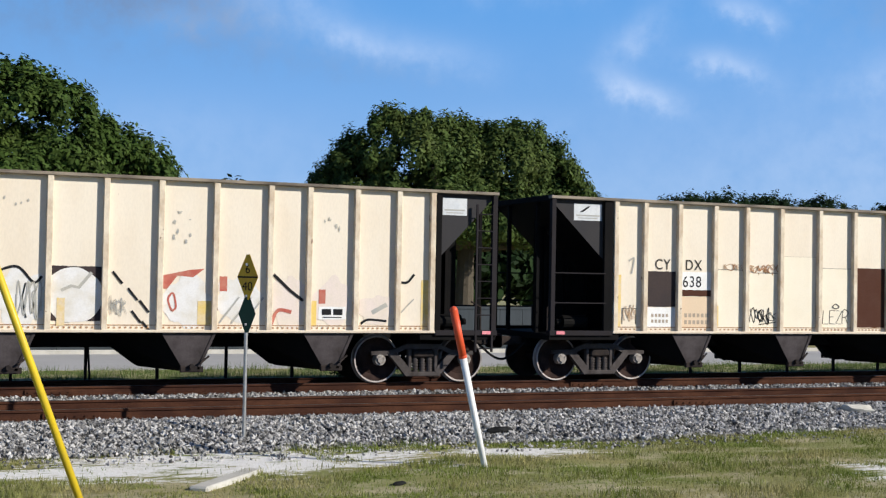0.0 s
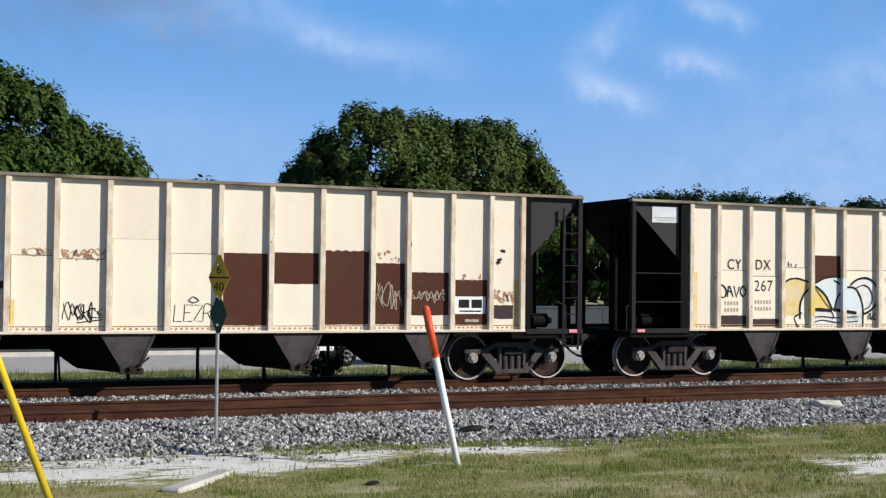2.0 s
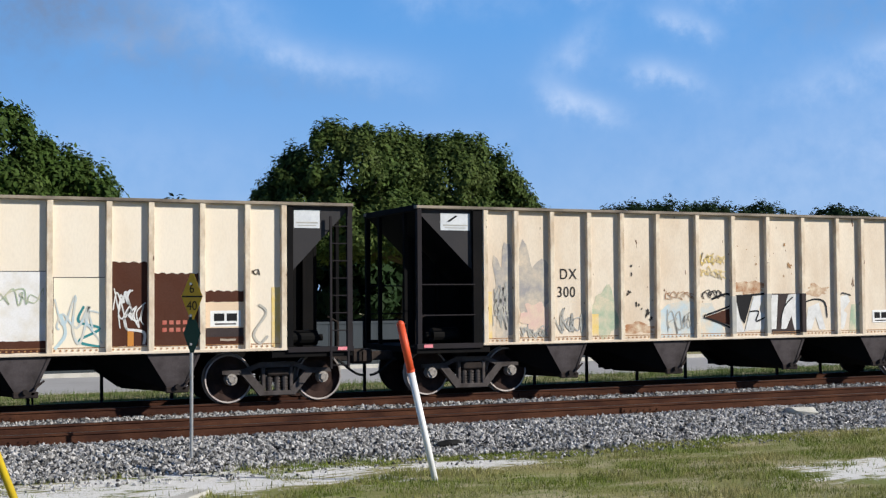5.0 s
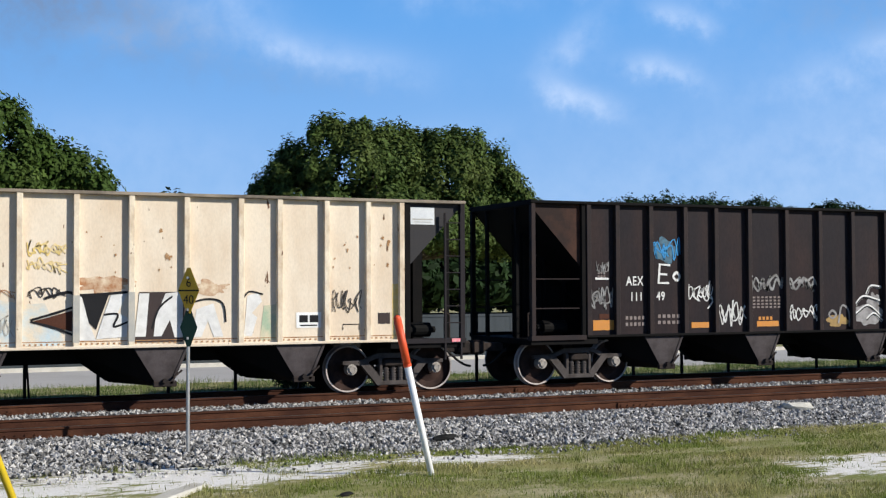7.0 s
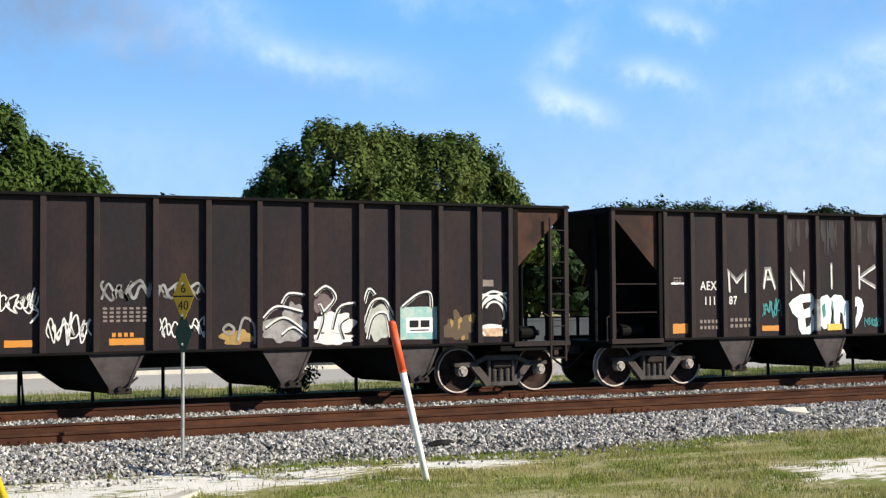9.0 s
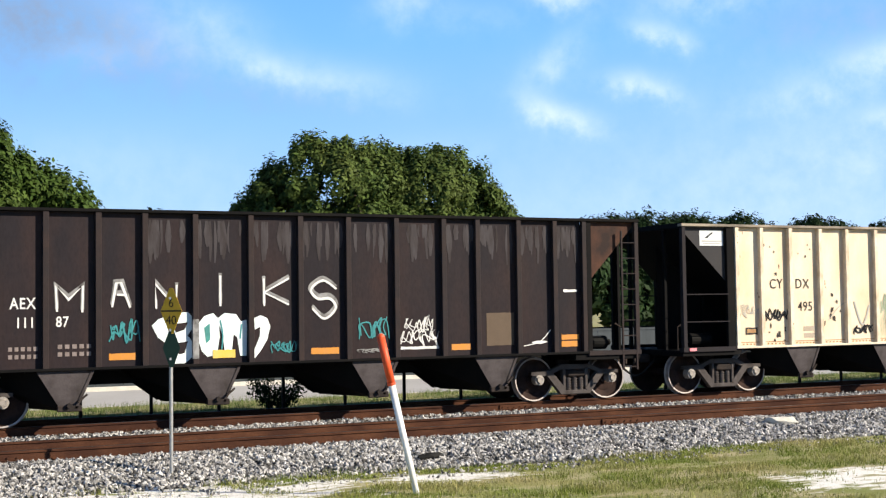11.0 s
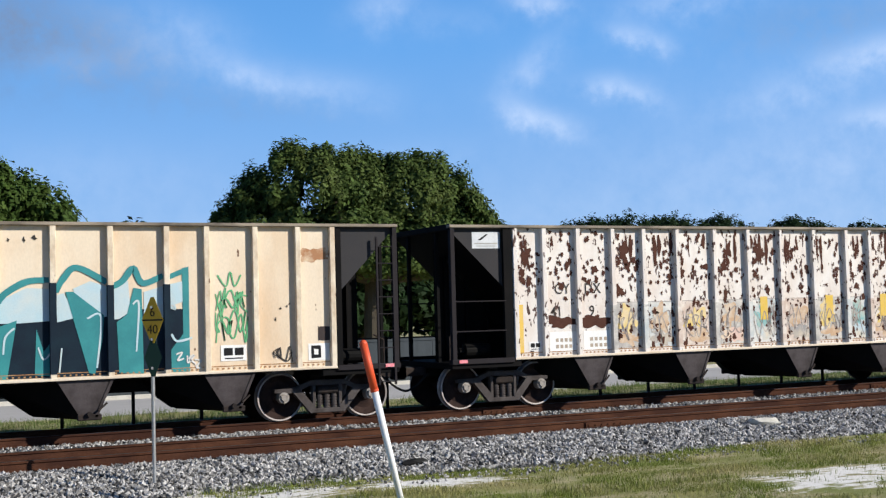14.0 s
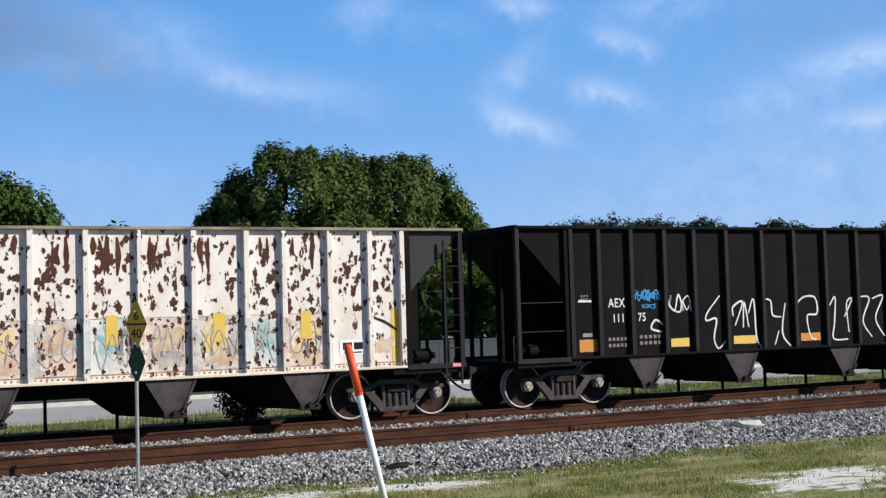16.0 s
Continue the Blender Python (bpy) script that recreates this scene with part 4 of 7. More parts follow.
                if mist:
                    self.ribbon([(a, b + 0.05) for a, b in pts], width * 2.4, mist, ch in "OSBDRU", "overspray", 2, 0.5)

    def scribble(self, i, fx0, fx1, fz0, fz1, mat, seed, width=0.022, turns=7, i1=None):
        """An illegible looping tag."""
        rng = random.Random(seed)
        x0, x1, z0, z1 = self.x(i, fx0), self.x(i if i1 is None else i1, fx1), self.z(fz0), self.z(fz1)
        for row in range(2):
            pts = []
            for j in range(turns + 1):
                base = x0 + (x1 - x0) * (j + rng.uniform(-0.6, 0.6)) / turns
                high = j % 2 == row
                pts.append((min(x1, max(x0, base)), (z0 + (z1 - z0) * (rng.uniform(0.6, 1.0) if high else rng.uniform(0.0, 0.4)))))
                if rng.random() < 0.4:
                    pts.append((min(x1, max(x0, base - 0.05)), z0 + (z1 - z0) * rng.uniform(0.3, 0.7)))
            self.ribbon(pts, width, mat, True, "tag_line", 3, 0.4)

    def stencil(self, text, i, fx, fz, size, mat, y_layer=2, narrow=0.88):
        curve = bpy.data.curves.new("lettering", "FONT")
        curve.body, curve.size, curve.space_character = text, size, 1.12
        curve.offset = 0.004 if mat is SPRAY_WHITE else 0.002
        curve.materials.append(mat)
        ob = new("lettering", curve)
        ob.parent = self.car
        ob.matrix_basis = pose(self.x(i, fx), PANEL - 0.004 * y_layer - 0.001, self.z(fz), 90, 0, 0) @ Matrix.Diagonal((narrow, 1, 1, 1))

    def bars(self, i, fx0, fx1, fz0, fz1, mat, rows=2, per=5):
        """Small lettering too worn to read."""
        for r in range(rows):
            z0 = fz0 + (fz1 - fz0) * r / rows
            z1 = z0 + (fz1 - fz0) / rows * 0.55
            for j in range(per):
                bm = bmesh.new()
                a = self.x(i, fx0 + (fx1 - fx0) * j / per)
                b = self.x(i, fx0 + (fx1 - fx0) * (j + 0.62) / per)
                verts = [bm.verts.new((p, PANEL - 0.0098, q)) for p, q in ((a, self.z(z0)), (b, self.z(z0)), (b, self.z(z1)), (a, self.z(z1)))]
                bm.faces.new(verts)
                part("letter_bar", bm, mat, self.car)

    def frame_box(self, i, fx0, fx1, fz0, fz1, ground=None):
        """The white-framed black inspection stencil."""
        self.patch(i, fx0, fx1, fz0, fz1, WHITE, 2, name="stencil_frame", rag=0.002)
        w, h = fx1 - fx0, fz1 - fz0
        for a, b in ((0.12, 0.46), (0.54, 0.88)):
            self.patch(i, fx0 + w * a, fx0 + w * b, fz0 + h * 0.35, fz0 + h * 0.82, SPRAY_BLACK, 3, name="stencil_field", rag=0.002)
        self.patch(i, fx0 + w * 0.15, fx0 + w * 0.85, fz0 + h * 0.12, fz0 + h * 0.2, SPRAY_BLACK, 3, name="stencil_field", rag=0.002)

    def specks(self, i, fx0, fx1, fz0, fz1, mat, count, seed, size=0.05):
        rng = random.Random(seed)
        for _ in range(count):
            s = size * rng.uniform(0.5, 1.4)
            self.blob(i, rng.uniform(fx0, fx1), rng.uniform(fz0, fz1), s * rng.uniform(0.6, 1.2), s * rng.uniform(0.7, 2.0), mat, 2, rng.randrange(99), 0.5, "chip")

    def streaks(self, i, top, depth, mat, count, seed):
        """Washed-down streaks of dust under the top chord."""
        rng = random.Random(seed)
        for _ in range(count):
            a, b = rng.uniform(0.05, 0.95), top - depth * rng.uniform(0.3, 1.0)
            self.ribbon([(self.x(i, a), self.z(top)), (self.x(i, a + rng.uniform(-0.03, 0.03)), self.z((top + b) / 2)), (self.x(i, a), self.z(b))],
                        rng.uniform(0.04, 0.14), mat, True, "dust_streak", 1, 0.7)

    def rib_coat(self, r, fz0, fz1, mat):
        """Paint that runs over a rib."""
        bm = bmesh.new()
        a = RIBS[r] * self.k
        box(bm, a - 0.003, a + 0.118, SIDE - 0.004, PANEL - 0.001, self.z(fz0), self.z(fz1))
        part("rib_paint", bm, mat, self.car)

    def logo(self, left, mark=True):
        """White company plate on the end gusset, its print as plain shapes."""
        end = RIBS[-1] * self.k
        x0, x1 = (-0.98, -0.28) if left else (end + 0.30, end + 0.86)
        z0, z1 = TOP - 0.50, TOP - 0.13
        self.sheet("company_plate", [(x0, z0), (x1, z0), (x1, z1), (x0, z1)], PLATE_WHITE, 1, label="white company plate with grey print")
        for a, b, c, d, mat in ((0.08, 0.92, 0.26, 0.34, SPRAY_GREY), (0.15, 0.85, 0.12, 0.17, SPRAY_GREY)):
            self.sheet("print_bar", [(x0 + (x1 - x0) * p, z0 + (z1 - z0) * q) for p, q in ((a, c), (b, c), (b, d), (a, d))], mat, 2)
        if mark:
            self.sheet("print_mark", [(x0 + (x1 - x0) * p, z0 + (z1 - z0) * q) for p, q in ((0.2, 0.5), (0.32, 0.5), (0.58, 0.85), (0.52, 0.88))], SPRAY_BLACK if left else SPRAY_GREY, 2)


def soft(name, a, b, cut=0.5, scale=3.0, stretch=(1, 1, 1)):
    """Paint worn through in patches to the coat beneath."""
    return material(name, a, 0.65, 0, b, 1.0, scale, 30, 0.15, 0, stretch)


CREAM_C, FADE_C, DARK_C = (0.66, 0.55, 0.40), (0.62, 0.54, 0.44), (0.030, 0.024, 0.024)
CREAM_FRESH = material("fresher_cream_paint", (0.79, 0.72, 0.58), 0.55, 0, (0.72, 0.63, 0.48), 0.5, 1.6, 30, 0.1, 0.03)
CREAM_PEACH = material("peach_patch_paint", (0.70, 0.54, 0.38), 0.55, 0, (0.62, 0.48, 0.32), 0.5, 1.6, 30, 0.1, 0.03)
PLATE_WHITE = material("white_plate", (0.62, 0.64, 0.66), 0.5, 0, (0.45, 0.47, 0.5), 0.6, 6, 40, 0.2, 0)
G_PINK, G_GREY = soft("worn_pink_graffiti", (0.64, 0.44, 0.38), CREAM_C), soft("worn_grey_graffiti", (0.30, 0.29, 0.29), CREAM_C, scale=2.2)
G_WHITE, G_BLUE = soft("worn_white_graffiti", (0.72, 0.71, 0.70), (0.62, 0.58, 0.50)), soft("worn_pale_blue_graffiti", (0.45, 0.55, 0.60), CREAM_C)
G_YELLOW, G_GREEN = soft("worn_yellow_graffiti", (0.68, 0.50, 0.14), CREAM_C), soft("worn_green_graffiti", (0.33, 0.42, 0.30), CREAM_C)
G_TAN, G_RUST = soft("worn_tan_graffiti", (0.50, 0.33, 0.20), FADE_C, scale=4), soft("rust_bloom", (0.35, 0.17, 0.08), CREAM_C, scale=5)
G_PALE = soft("worn_rose_white_graffiti", (0.72, 0.62, 0.56), (0.68, 0.60, 0.50))
G_SKY = soft("worn_sky_white_graffiti", (0.60, 0.67, 0.71), (0.66, 0.66, 0.60))
G_TEAL = soft("worn_teal_graffiti", (0.20, 0.42, 0.42), FADE_C)
D_WHITE, D_BLUE = soft("thin_white_spray_on_soot", (0.26, 0.26, 0.26), DARK_C, scale=4), soft("thin_blue_spray_on_soot", (0.06, 0.16, 0.24), DARK_C, scale=5)
D_STREAK = soft("pale_streaked_soot", (0.058, 0.052, 0.056), DARK_C, scale=3, stretch=(2.5, 1, 0.5))
D_TEAL = soft("teal_spray_on_soot", (0.05, 0.24, 0.22), (0.04, 0.10, 0.10), scale=5)
STENCIL = material("dark_stencil_paint", (0.045, 0.04, 0.038), 0.6, 0, (0.09, 0.075, 0.06), 0.6, 8, 50, 0.2, 0)
FAINT = material("worn_stencil_paint", (0.34, 0.28, 0.22), 0.6, 0, (0.5, 0.42, 0.32), 0.6, 8, 50, 0.2, 0)
FAINT_WHITE = material("worn_white_stencil", (0.22, 0.18, 0.17), 0.6, 0, (0.10, 0.07, 0.06), 0.6, 8, 50, 0.2, 0)


def heads(w, number, i_cy=1, i_dx=2):
    if i_cy is not None:
        w.stencil("CY", i_cy, 0.30, 0.48, 0.34, STENCIL)
    w.stencil("DX", i_dx, 0.16, 0.48, 0.34, STENCIL)


def paint_first(w):
    w.logo(False, False)
    w.blob(5, 0.6, 0.2, 1.0, 1.0, G_WHITE, 1, 3)
    w.ribbon([(w.x(5, 0.1), w.z(0.36)), (w.x(5, 0.5), w.z(0.4)), (w.x(5, 0.8), w.z(0.3)), (w.x(5, 0.95), w.z(0.34))], 0.05, SPRAY_BLACK)
    w.scribble(5, 0.5, 0.98, 0.05, 0.32, SPRAY_GREY, 4, 0.03)
    w.patch(6, 0.0, 1.0, 0.05, 0.41, DARK_PATCH, 1)
    w.blob(6, 0.45, 0.22, 1.06, 1.06, G_WHITE, 2, 1, 0.06)
    w.patch(6, 0.12, 0.28, 0.02, 0.2, G_YELLOW, 3)
    w.ribbon([(w.x(6, 0.2), w.z(0.25)), (w.x(6, 0.4), w.z(0.28)), (w.x(6, 0.55), w.z(0.27)), (w.x(6, 0.8), w.z(0.37))], 0.06, SPRAY_GREY, False)
    for a, b in ((0.1, 0.38), (0.42, 0.27), (0.66, 0.19), (0.5, 0.12), (0.72, 0.05)):
        w.ribbon([(w.x(7, a), w.z(b)), (w.x(7, a + 0.2), w.z(b - 0.08))], 0.045, SPRAY_BLACK, False)
    w.scribble(7, 0.02, 0.4, 0.08, 0.22, SPRAY_GREY, 5, 0.015, 9)
    w.blob(8, 0.55, 0.18, 1.0, 0.95, G_WHITE, 1, 5)
    w.fill([(8, -0.02, 0.27), (8, 0.0, 0.36), (8, 0.55, 0.40), (8, 0.85, 0.41), (8, 0.62, 0.35), (8, 0.3, 0.36), (8, 0.1, 0.27)], SPRAY_RED, 2)
    w.patch(8, 0.72, 1.0, 0.03, 0.19, G_YELLOW, 3)
    w.ribbon([(w.x(8, 0.2), w.z(0.12)), (w.x(8, 0.12), w.z(0.2)), (w.x(8, 0.22), w.z(0.24)), (w.x(8, 0.28), w.z(0.15)), (w.x(8, 0.2), w.z(0.12))], 0.04, SPRAY_RED)
    w.blob(9, 0.45, 0.2, 0.9, 0.95, G_WHITE, 1, 6)
    w.patch(9, 0.05, 0.2, 0.26, 0.36, SPRAY_RED, 2)
    for a in (0.05, 0.3, 0.55):
        w.ribbon([(w.x(9, a), w.z(0.04)), (w.x(9, a + 0.4), w.z(0.22))], 0.035, SPRAY_GREY, False)
    w.blob(10, 0.5, 0.2, 0.9, 1.0, G_PALE, 1, 8)
    w.ribbon([(w.x(10, 0.05), w.z(0.38)), (w.x(10, 0.55), w.z(0.27)), (w.x(10, 0.95), w.z(0.2))], 0.06, SPRAY_BLACK, False)
    w.ribbon([(w.x(10, 0.0), w.z(0.03)), (w.x(10, 0.2), w.z(0.13)), (w.x(10, 0.6), w.z(0.12))], 0.07, SPRAY_RED)
    w.blob(11, 0.5, 0.2, 0.85, 0.95, G_PALE, 1, 9)
    w.patch(11, 0.2, 0.36, 0.18, 0.28, SPRAY_RED, 2)
    w.frame_box(11, 0.2, 0.85, 0.07, 0.16)
    w.patch(11, 0.0, 0.15, 0.02, 0.2, G_YELLOW, 2)
    w.blob(12, 0.5, 0.14, 0.75, 0.6, G_PALE, 1, 10)
    w.ribbon([(w.x(12, 0.1), w.z(0.04)), (w.x(12, 0.3), w.z(0.07)), (w.x(12, 0.8), w.z(0.06))], 0.05, SPRAY_BLACK)
    w.ribbon([(w.x(12, 0.4), w.z(0.12)), (w.x(12, 0.8), w.z(0.18))], 0.09, SPRAY_GREY)
    w.patch(13, 0.75, 1.0, 0.0, 0.36, G_YELLOW, 1)
    w.ribbon([(w.x(13, -0.1), w.z(0.35)), (w.x(13, 0.25), w.z(0.34)), (w.x(13, 0.5), w.z(0.4))], 0.05, SPRAY_BLACK)
    w.ribbon([(w.x(13, 0.05), w.z(0.12)), (w.x(13, 0.5), w.z(0.22))], 0.025, SPRAY_GREY)
    for i, f in ((5, 0.84), (8, 0.76), (8, 0.62), (11, 0.75)):
        w.specks(i, 0.2, 0.7, f - 0.04, f + 0.04, SPRAY_GREY, 4, i * 7 + int(f * 10), 0.05)


def paint_brown_patched(w):
    w.logo(True)
    heads(w, "638")
    w.patch(0, 0.0, 0.2, 0.03, 0.43, G_YELLOW, 1)
    w.outline(0, 0.25, 0.8, 0.05, 0.17, SPRAY_BLACK, 0.018)
    w.scribble(0, 0.3, 0.8, 0.07, 0.2, G_TAN, 31, 0.02)
    w.ribbon([(w.x(0, 0.5), w.z(0.54)), (w.x(0, 0.7), w.z(0.56)), (w.x(0, 0.6), w.z(0.44))], 0.035, SPRAY_GREY)
    w.patch(1, 0.0, 1.0, 0.185, 0.465, DARK_PATCH, 1)
    w.patch(1, 0.0, 1.0, 0.02, 0.18, WHITE, 1)
    w.bars(1, 0.2, 0.8, 0.06, 0.15, FAINT, 2, 5)
    w.patch(2, 0.0, 1.0, 0.32, 0.465, WHITE, 1)
    w.stencil("638", 2, 0.08, 0.345, 0.36, SPRAY_BLACK)
    w.patch(2, 0.0, 1.0, 0.272, 0.322, BROWN, 1)
    w.patch(2, 0.0, 1.0, 0.02, 0.27, CREAM_PEACH, 1)
    w.bars(2, 0.15, 0.95, 0.05, 0.16, FAINT, 2, 6)
    for i, top in ((3, 0.49), (4, 0.47), (6, 0.52)):
        w.patch(i, 0.02, 0.99, 0.02, top, CREAM_FRESH, 1)
        w.ribbon([(w.x(i, 0.02), w.z(0.05)), (w.x(i, 0.02), w.z(top)), (w.x(i, 0.99), w.z(top))], 0.012, STENCIL, False)
    w.patch(5, 0.02, 0.99, 0.02, 0.61, CREAM_FRESH, 1)
    w.outline(5, 0.02, 0.99, 0.02, 0.61, FAINT, 0.012)
    w.scribble(3, 0.3, 1.0, 0.48, 0.55, G_RUST, 32, 0.02, 6)
    w.scribble(4, 0.05, 1.0, 0.47, 0.55, G_RUST, 33, 0.03, 8)
    w.specks(4, 0.1, 0.9, 0.46, 0.50, RUST_STREAK, 8, 34, 0.05)
    w.scribble(4, 0.1, 0.95, 0.05, 0.19, SPRAY_BLACK, 35, 0.022, 9)
    w.ribbon([(w.x(4, 0.4), w.z(0.05)), (w.x(4, 0.95), w.z(0.07))], 0.02, SPRAY_BLACK)
    w.patch(3, 0.0, 0.12, 0.02, 0.2, G_YELLOW, 2)
    w.word("LEZR", 6, 0.08, 0.92, 0.06, 0.17, SPRAY_BLACK, 0.022, 0.02)
    w.line([(6, 0.40, 0.20), (6, 0.50, 0.225), (6, 0.62, 0.20), (6, 0.50, 0.185), (6, 0.40, 0.20)], 0.022, SPRAY_BLACK)
    w.patch(7, 0.0, 1.0, 0.03, 0.53, BROWN, 1)
    w.patch(8, 0.0, 1.0, 0.32, 0.54, BROWN, 1)
    w.patch(8, 0.0, 1.0, 0.01, 0.315, CREAM_FRESH, 1)
    w.patch(9, 0.0, 1.0, 0.035, 0.555, BROWN, 1, 0.03)
    w.patch(10, 0.0, 1.0, 0.035, 0.475, BROWN, 1, 0.01)
    w.scribble(10, 0.1, 0.9, 0.12, 0.34, FAINT, 36, 0.02, 7)
    w.specks(10, 0.05, 0.9, 0.5, 0.56, RUST_STREAK, 8, 40, 0.05)
    w.patch(11, 0.0, 1.0, 0.10, 0.415, BROWN, 1)
    w.scribble(11, 0.02, 0.95, 0.18, 0.31, FAINT, 37, 0.022, 9)
    w.patch(12, 0.0, 1.0, 0.03, 0.36, BROWN, 1, 0.02)
    w.frame_box(12, 0.05, 0.95, 0.11, 0.24)
    w.patch(12, 0.35, 0.75, 0.05, 0.07, FAINT, 2)
    w.specks(12, 0.1, 0.9, 0.36, 0.41, RUST_STREAK, 7, 41, 0.06)
    w.patch(13, 0.8, 1.0, 0.0, 0.37, G_YELLOW, 1)
    w.patch(13, 0.05, 0.8, 0.075, 0.175, DARK_PATCH, 2)
    w.scribble(13, 0.05, 0.95, 0.19, 0.32, G_RUST, 38, 0.03, 6)
    w.specks(13, 0.2, 0.5, 0.5, 0.62, SPRAY_BLACK, 3, 39, 0.08)


def paint_balloons(w):
    w.logo(True, False), w.logo(False, False)
    heads(w, "267")
    w.patch(0, 0.0, 0.25, 0.0, 0.45, G_YELLOW, 1)
    w.patch(1, 0.03, 1.0, 0.10, 0.47, CREAM_FRESH, 1)
    w.outline(1, 0.03, 1.0, 0.10, 0.47, STENCIL, 0.014)
    w.word("DAVO", 1, 0.05, 1.0, 0.25, 0.34, SPRAY_BLACK, 0.042)
    w.bars(1, 0.2, 0.75, 0.13, 0.24, FAINT, 2, 5)
    w.patch(1, 0.0, 1.0, 0.01, 0.10, DARK_PATCH, 1)
    w.patch(2, 0.02, 1.0, 0.075, 0.425, CREAM_FRESH, 1)
    w.outline(2, 0.02, 1.0, 0.075, 0.425, STENCIL, 0.018)
    w.stencil("267", 2, 0.13, 0.30, 0.38, STENCIL)
    w.bars(2, 0.15, 0.75, 0.14, 0.25, FAINT, 2, 6)
    w.patch(2, 0.0, 1.0, 0.01, 0.07, DARK_PATCH, 1)
    for i, top in ((3, 0.5), (5, 0.485), (6, 0.49), (7, 0.5), (8, 0.53), (9, 0.49)):
        w.patch(i, 0.0, 1.0, 0.02, top, CREAM_FRESH if i != 8 else G_WHITE, 1)
        w.ribbon([(w.x(i, 0.02), w.z(0.05)), (w.x(i, 0.02), w.z(top)), (w.x(i, 0.99), w.z(top))], 0.014, STENCIL, False)
    w.specks(3, 0.2, 0.7, 0.5, 0.53, STENCIL, 4, 60, 0.05)
    w.patch(4, 0.0, 1.0, 0.35, 0.605, BROWN, 1)
    w.outline(4, 0.0, 1.0, 0.35, 0.605, STENCIL, 0.02)
    # the balloon piece: filled domes with heavy black outlines, over panels 3 to 5 and the ribs between
    w.fill([(3, 0.04, 0.10), (3, -0.02, 0.28), (3, 0.12, 0.38), (3, 0.51, 0.40), (3, 0.98, 0.38), (3, 1.00, 0.33), (3, 0.74, 0.26), (3, 0.67, 0.10)], G_YELLOW, 2)
    w.fill([(4, 0.00, 0.35), (4, 0.24, 0.33), (4, 0.48, 0.26), (4, 0.64, 0.15), (4, 0.00, 0.14)], G_YELLOW, 2)
    w.fill([(4, 0.05, 0.36), (4, 0.43, 0.41), (4, 0.81, 0.43), (4, 1.00, 0.42), (4, 1.00, 0.30), (4, 0.87, 0.22), (4, 0.76, 0.16), (4, 0.64, 0.19), (4, 0.45, 0.28), (4, 0.24, 0.33)], G_SKY, 3)
    w.fill([(5, 0.00, 0.41), (5, 0.22, 0.36), (5, 0.52, 0.41), (5, 0.87, 0.40), (5, 1.00, 0.32), (5, 0.98, 0.21), (5, 0.83, 0.15), (5, 0.57, 0.13), (5, 0.00, 0.12)], G_WHITE, 2)
    w.fill([(3, 1.02, 0.13), (4, 0.00, 0.14), (4, 1.00, 0.14), (4, 1.00, 0.01), (4, 0.00, 0.00)], G_WHITE, 2)
    w.fill([(5, 0.00, 0.12), (5, 0.57, 0.11), (5, 0.57, 0.01), (5, 0.00, 0.00)], G_WHITE, 2)
    w.fill([(5, 0.00, 0.30), (5, 0.26, 0.33), (5, 0.48, 0.25), (5, 0.52, 0.16), (5, 0.00, 0.16)], G_SKY, 3)
    w.line([(3, 0.08, 0.08), (3, -0.04, 0.21), (3, -0.04, 0.33), (3, 0.15, 0.39), (3, 0.53, 0.41), (3, 1.02, 0.38)], 0.05, SPRAY_BLACK)
    w.line([(3, 0.67, 0.07), (3, 0.67, 0.19), (3, 0.86, 0.29), (3, 1.18, 0.34), (4, 0.14, 0.34), (4, 0.43, 0.28), (4, 0.62, 0.20), (4, 0.71, 0.14)], 0.06, SPRAY_BLACK)
    w.line([(4, -0.03, 0.35), (4, 0.38, 0.41), (4, 0.81, 0.43), (5, -0.09, 0.41), (5, 0.10, 0.34)], 0.05, SPRAY_BLACK)
    w.line([(4, 0.76, 0.40), (4, 1.05, 0.36), (5, 0.09, 0.35)], 0.045, SPRAY_BLACK)
    w.line([(4, 0.79, 0.14), (4, 0.87, 0.24), (4, 1.10, 0.32), (5, 0.09, 0.34), (5, 0.35, 0.33), (5, 0.52, 0.25), (5, 0.59, 0.16), (5, 0.59, 0.02)], 0.05, SPRAY_BLACK)
    w.line([(5, 0.19, 0.36), (5, 0.43, 0.41), (5, 0.74, 0.42), (5, 0.97, 0.37), (5, 1.06, 0.28), (5, 0.96, 0.18), (5, 0.70, 0.12), (5, 0.57, 0.12)], 0.06, SPRAY_BLACK)
    w.line([(5, 0.35, 0.33), (5, 0.59, 0.36), (5, 0.80, 0.33), (5, 0.89, 0.25), (5, 0.80, 0.18), (5, 0.63, 0.15)], 0.035, SPRAY_BLACK)
    w.line([(3, 0.98, 0.14), (4, 0.14, 0.15), (4, 0.70, 0.14)], 0.09, SPRAY_BLACK)
    w.line([(4, 0.76, 0.15), (5, -0.09, 0.14), (5, 0.39, 0.12)], 0.09, SPRAY_BLACK)
    w.line([(3, 1.02, 0.08), (4, 0.33, 0.09), (4, 0.90, 0.08), (5, 0.43, 0.09)], 0.03, SPRAY_BLACK)
    w.line([(3, 1.12, 0.03), (4, 0.33, 0.06), (4, 0.90, 0.04), (5, 0.43, 0.05)], 0.03, SPRAY_BLACK)
    w.line([(4, 0.70, 0.13), (4, 0.76, 0.09), (4, 0.70, 0.07)], 0.03, SPRAY_BLACK)
    w.line([(4, 0.10, 0.33), (4, 0.60, 0.16)], 0.025, SPRAY_BLACK)
    w.rib_coat(4, 0.10, 0.37, G_YELLOW), w.rib_coat(5, 0.14, 0.42, G_SKY)
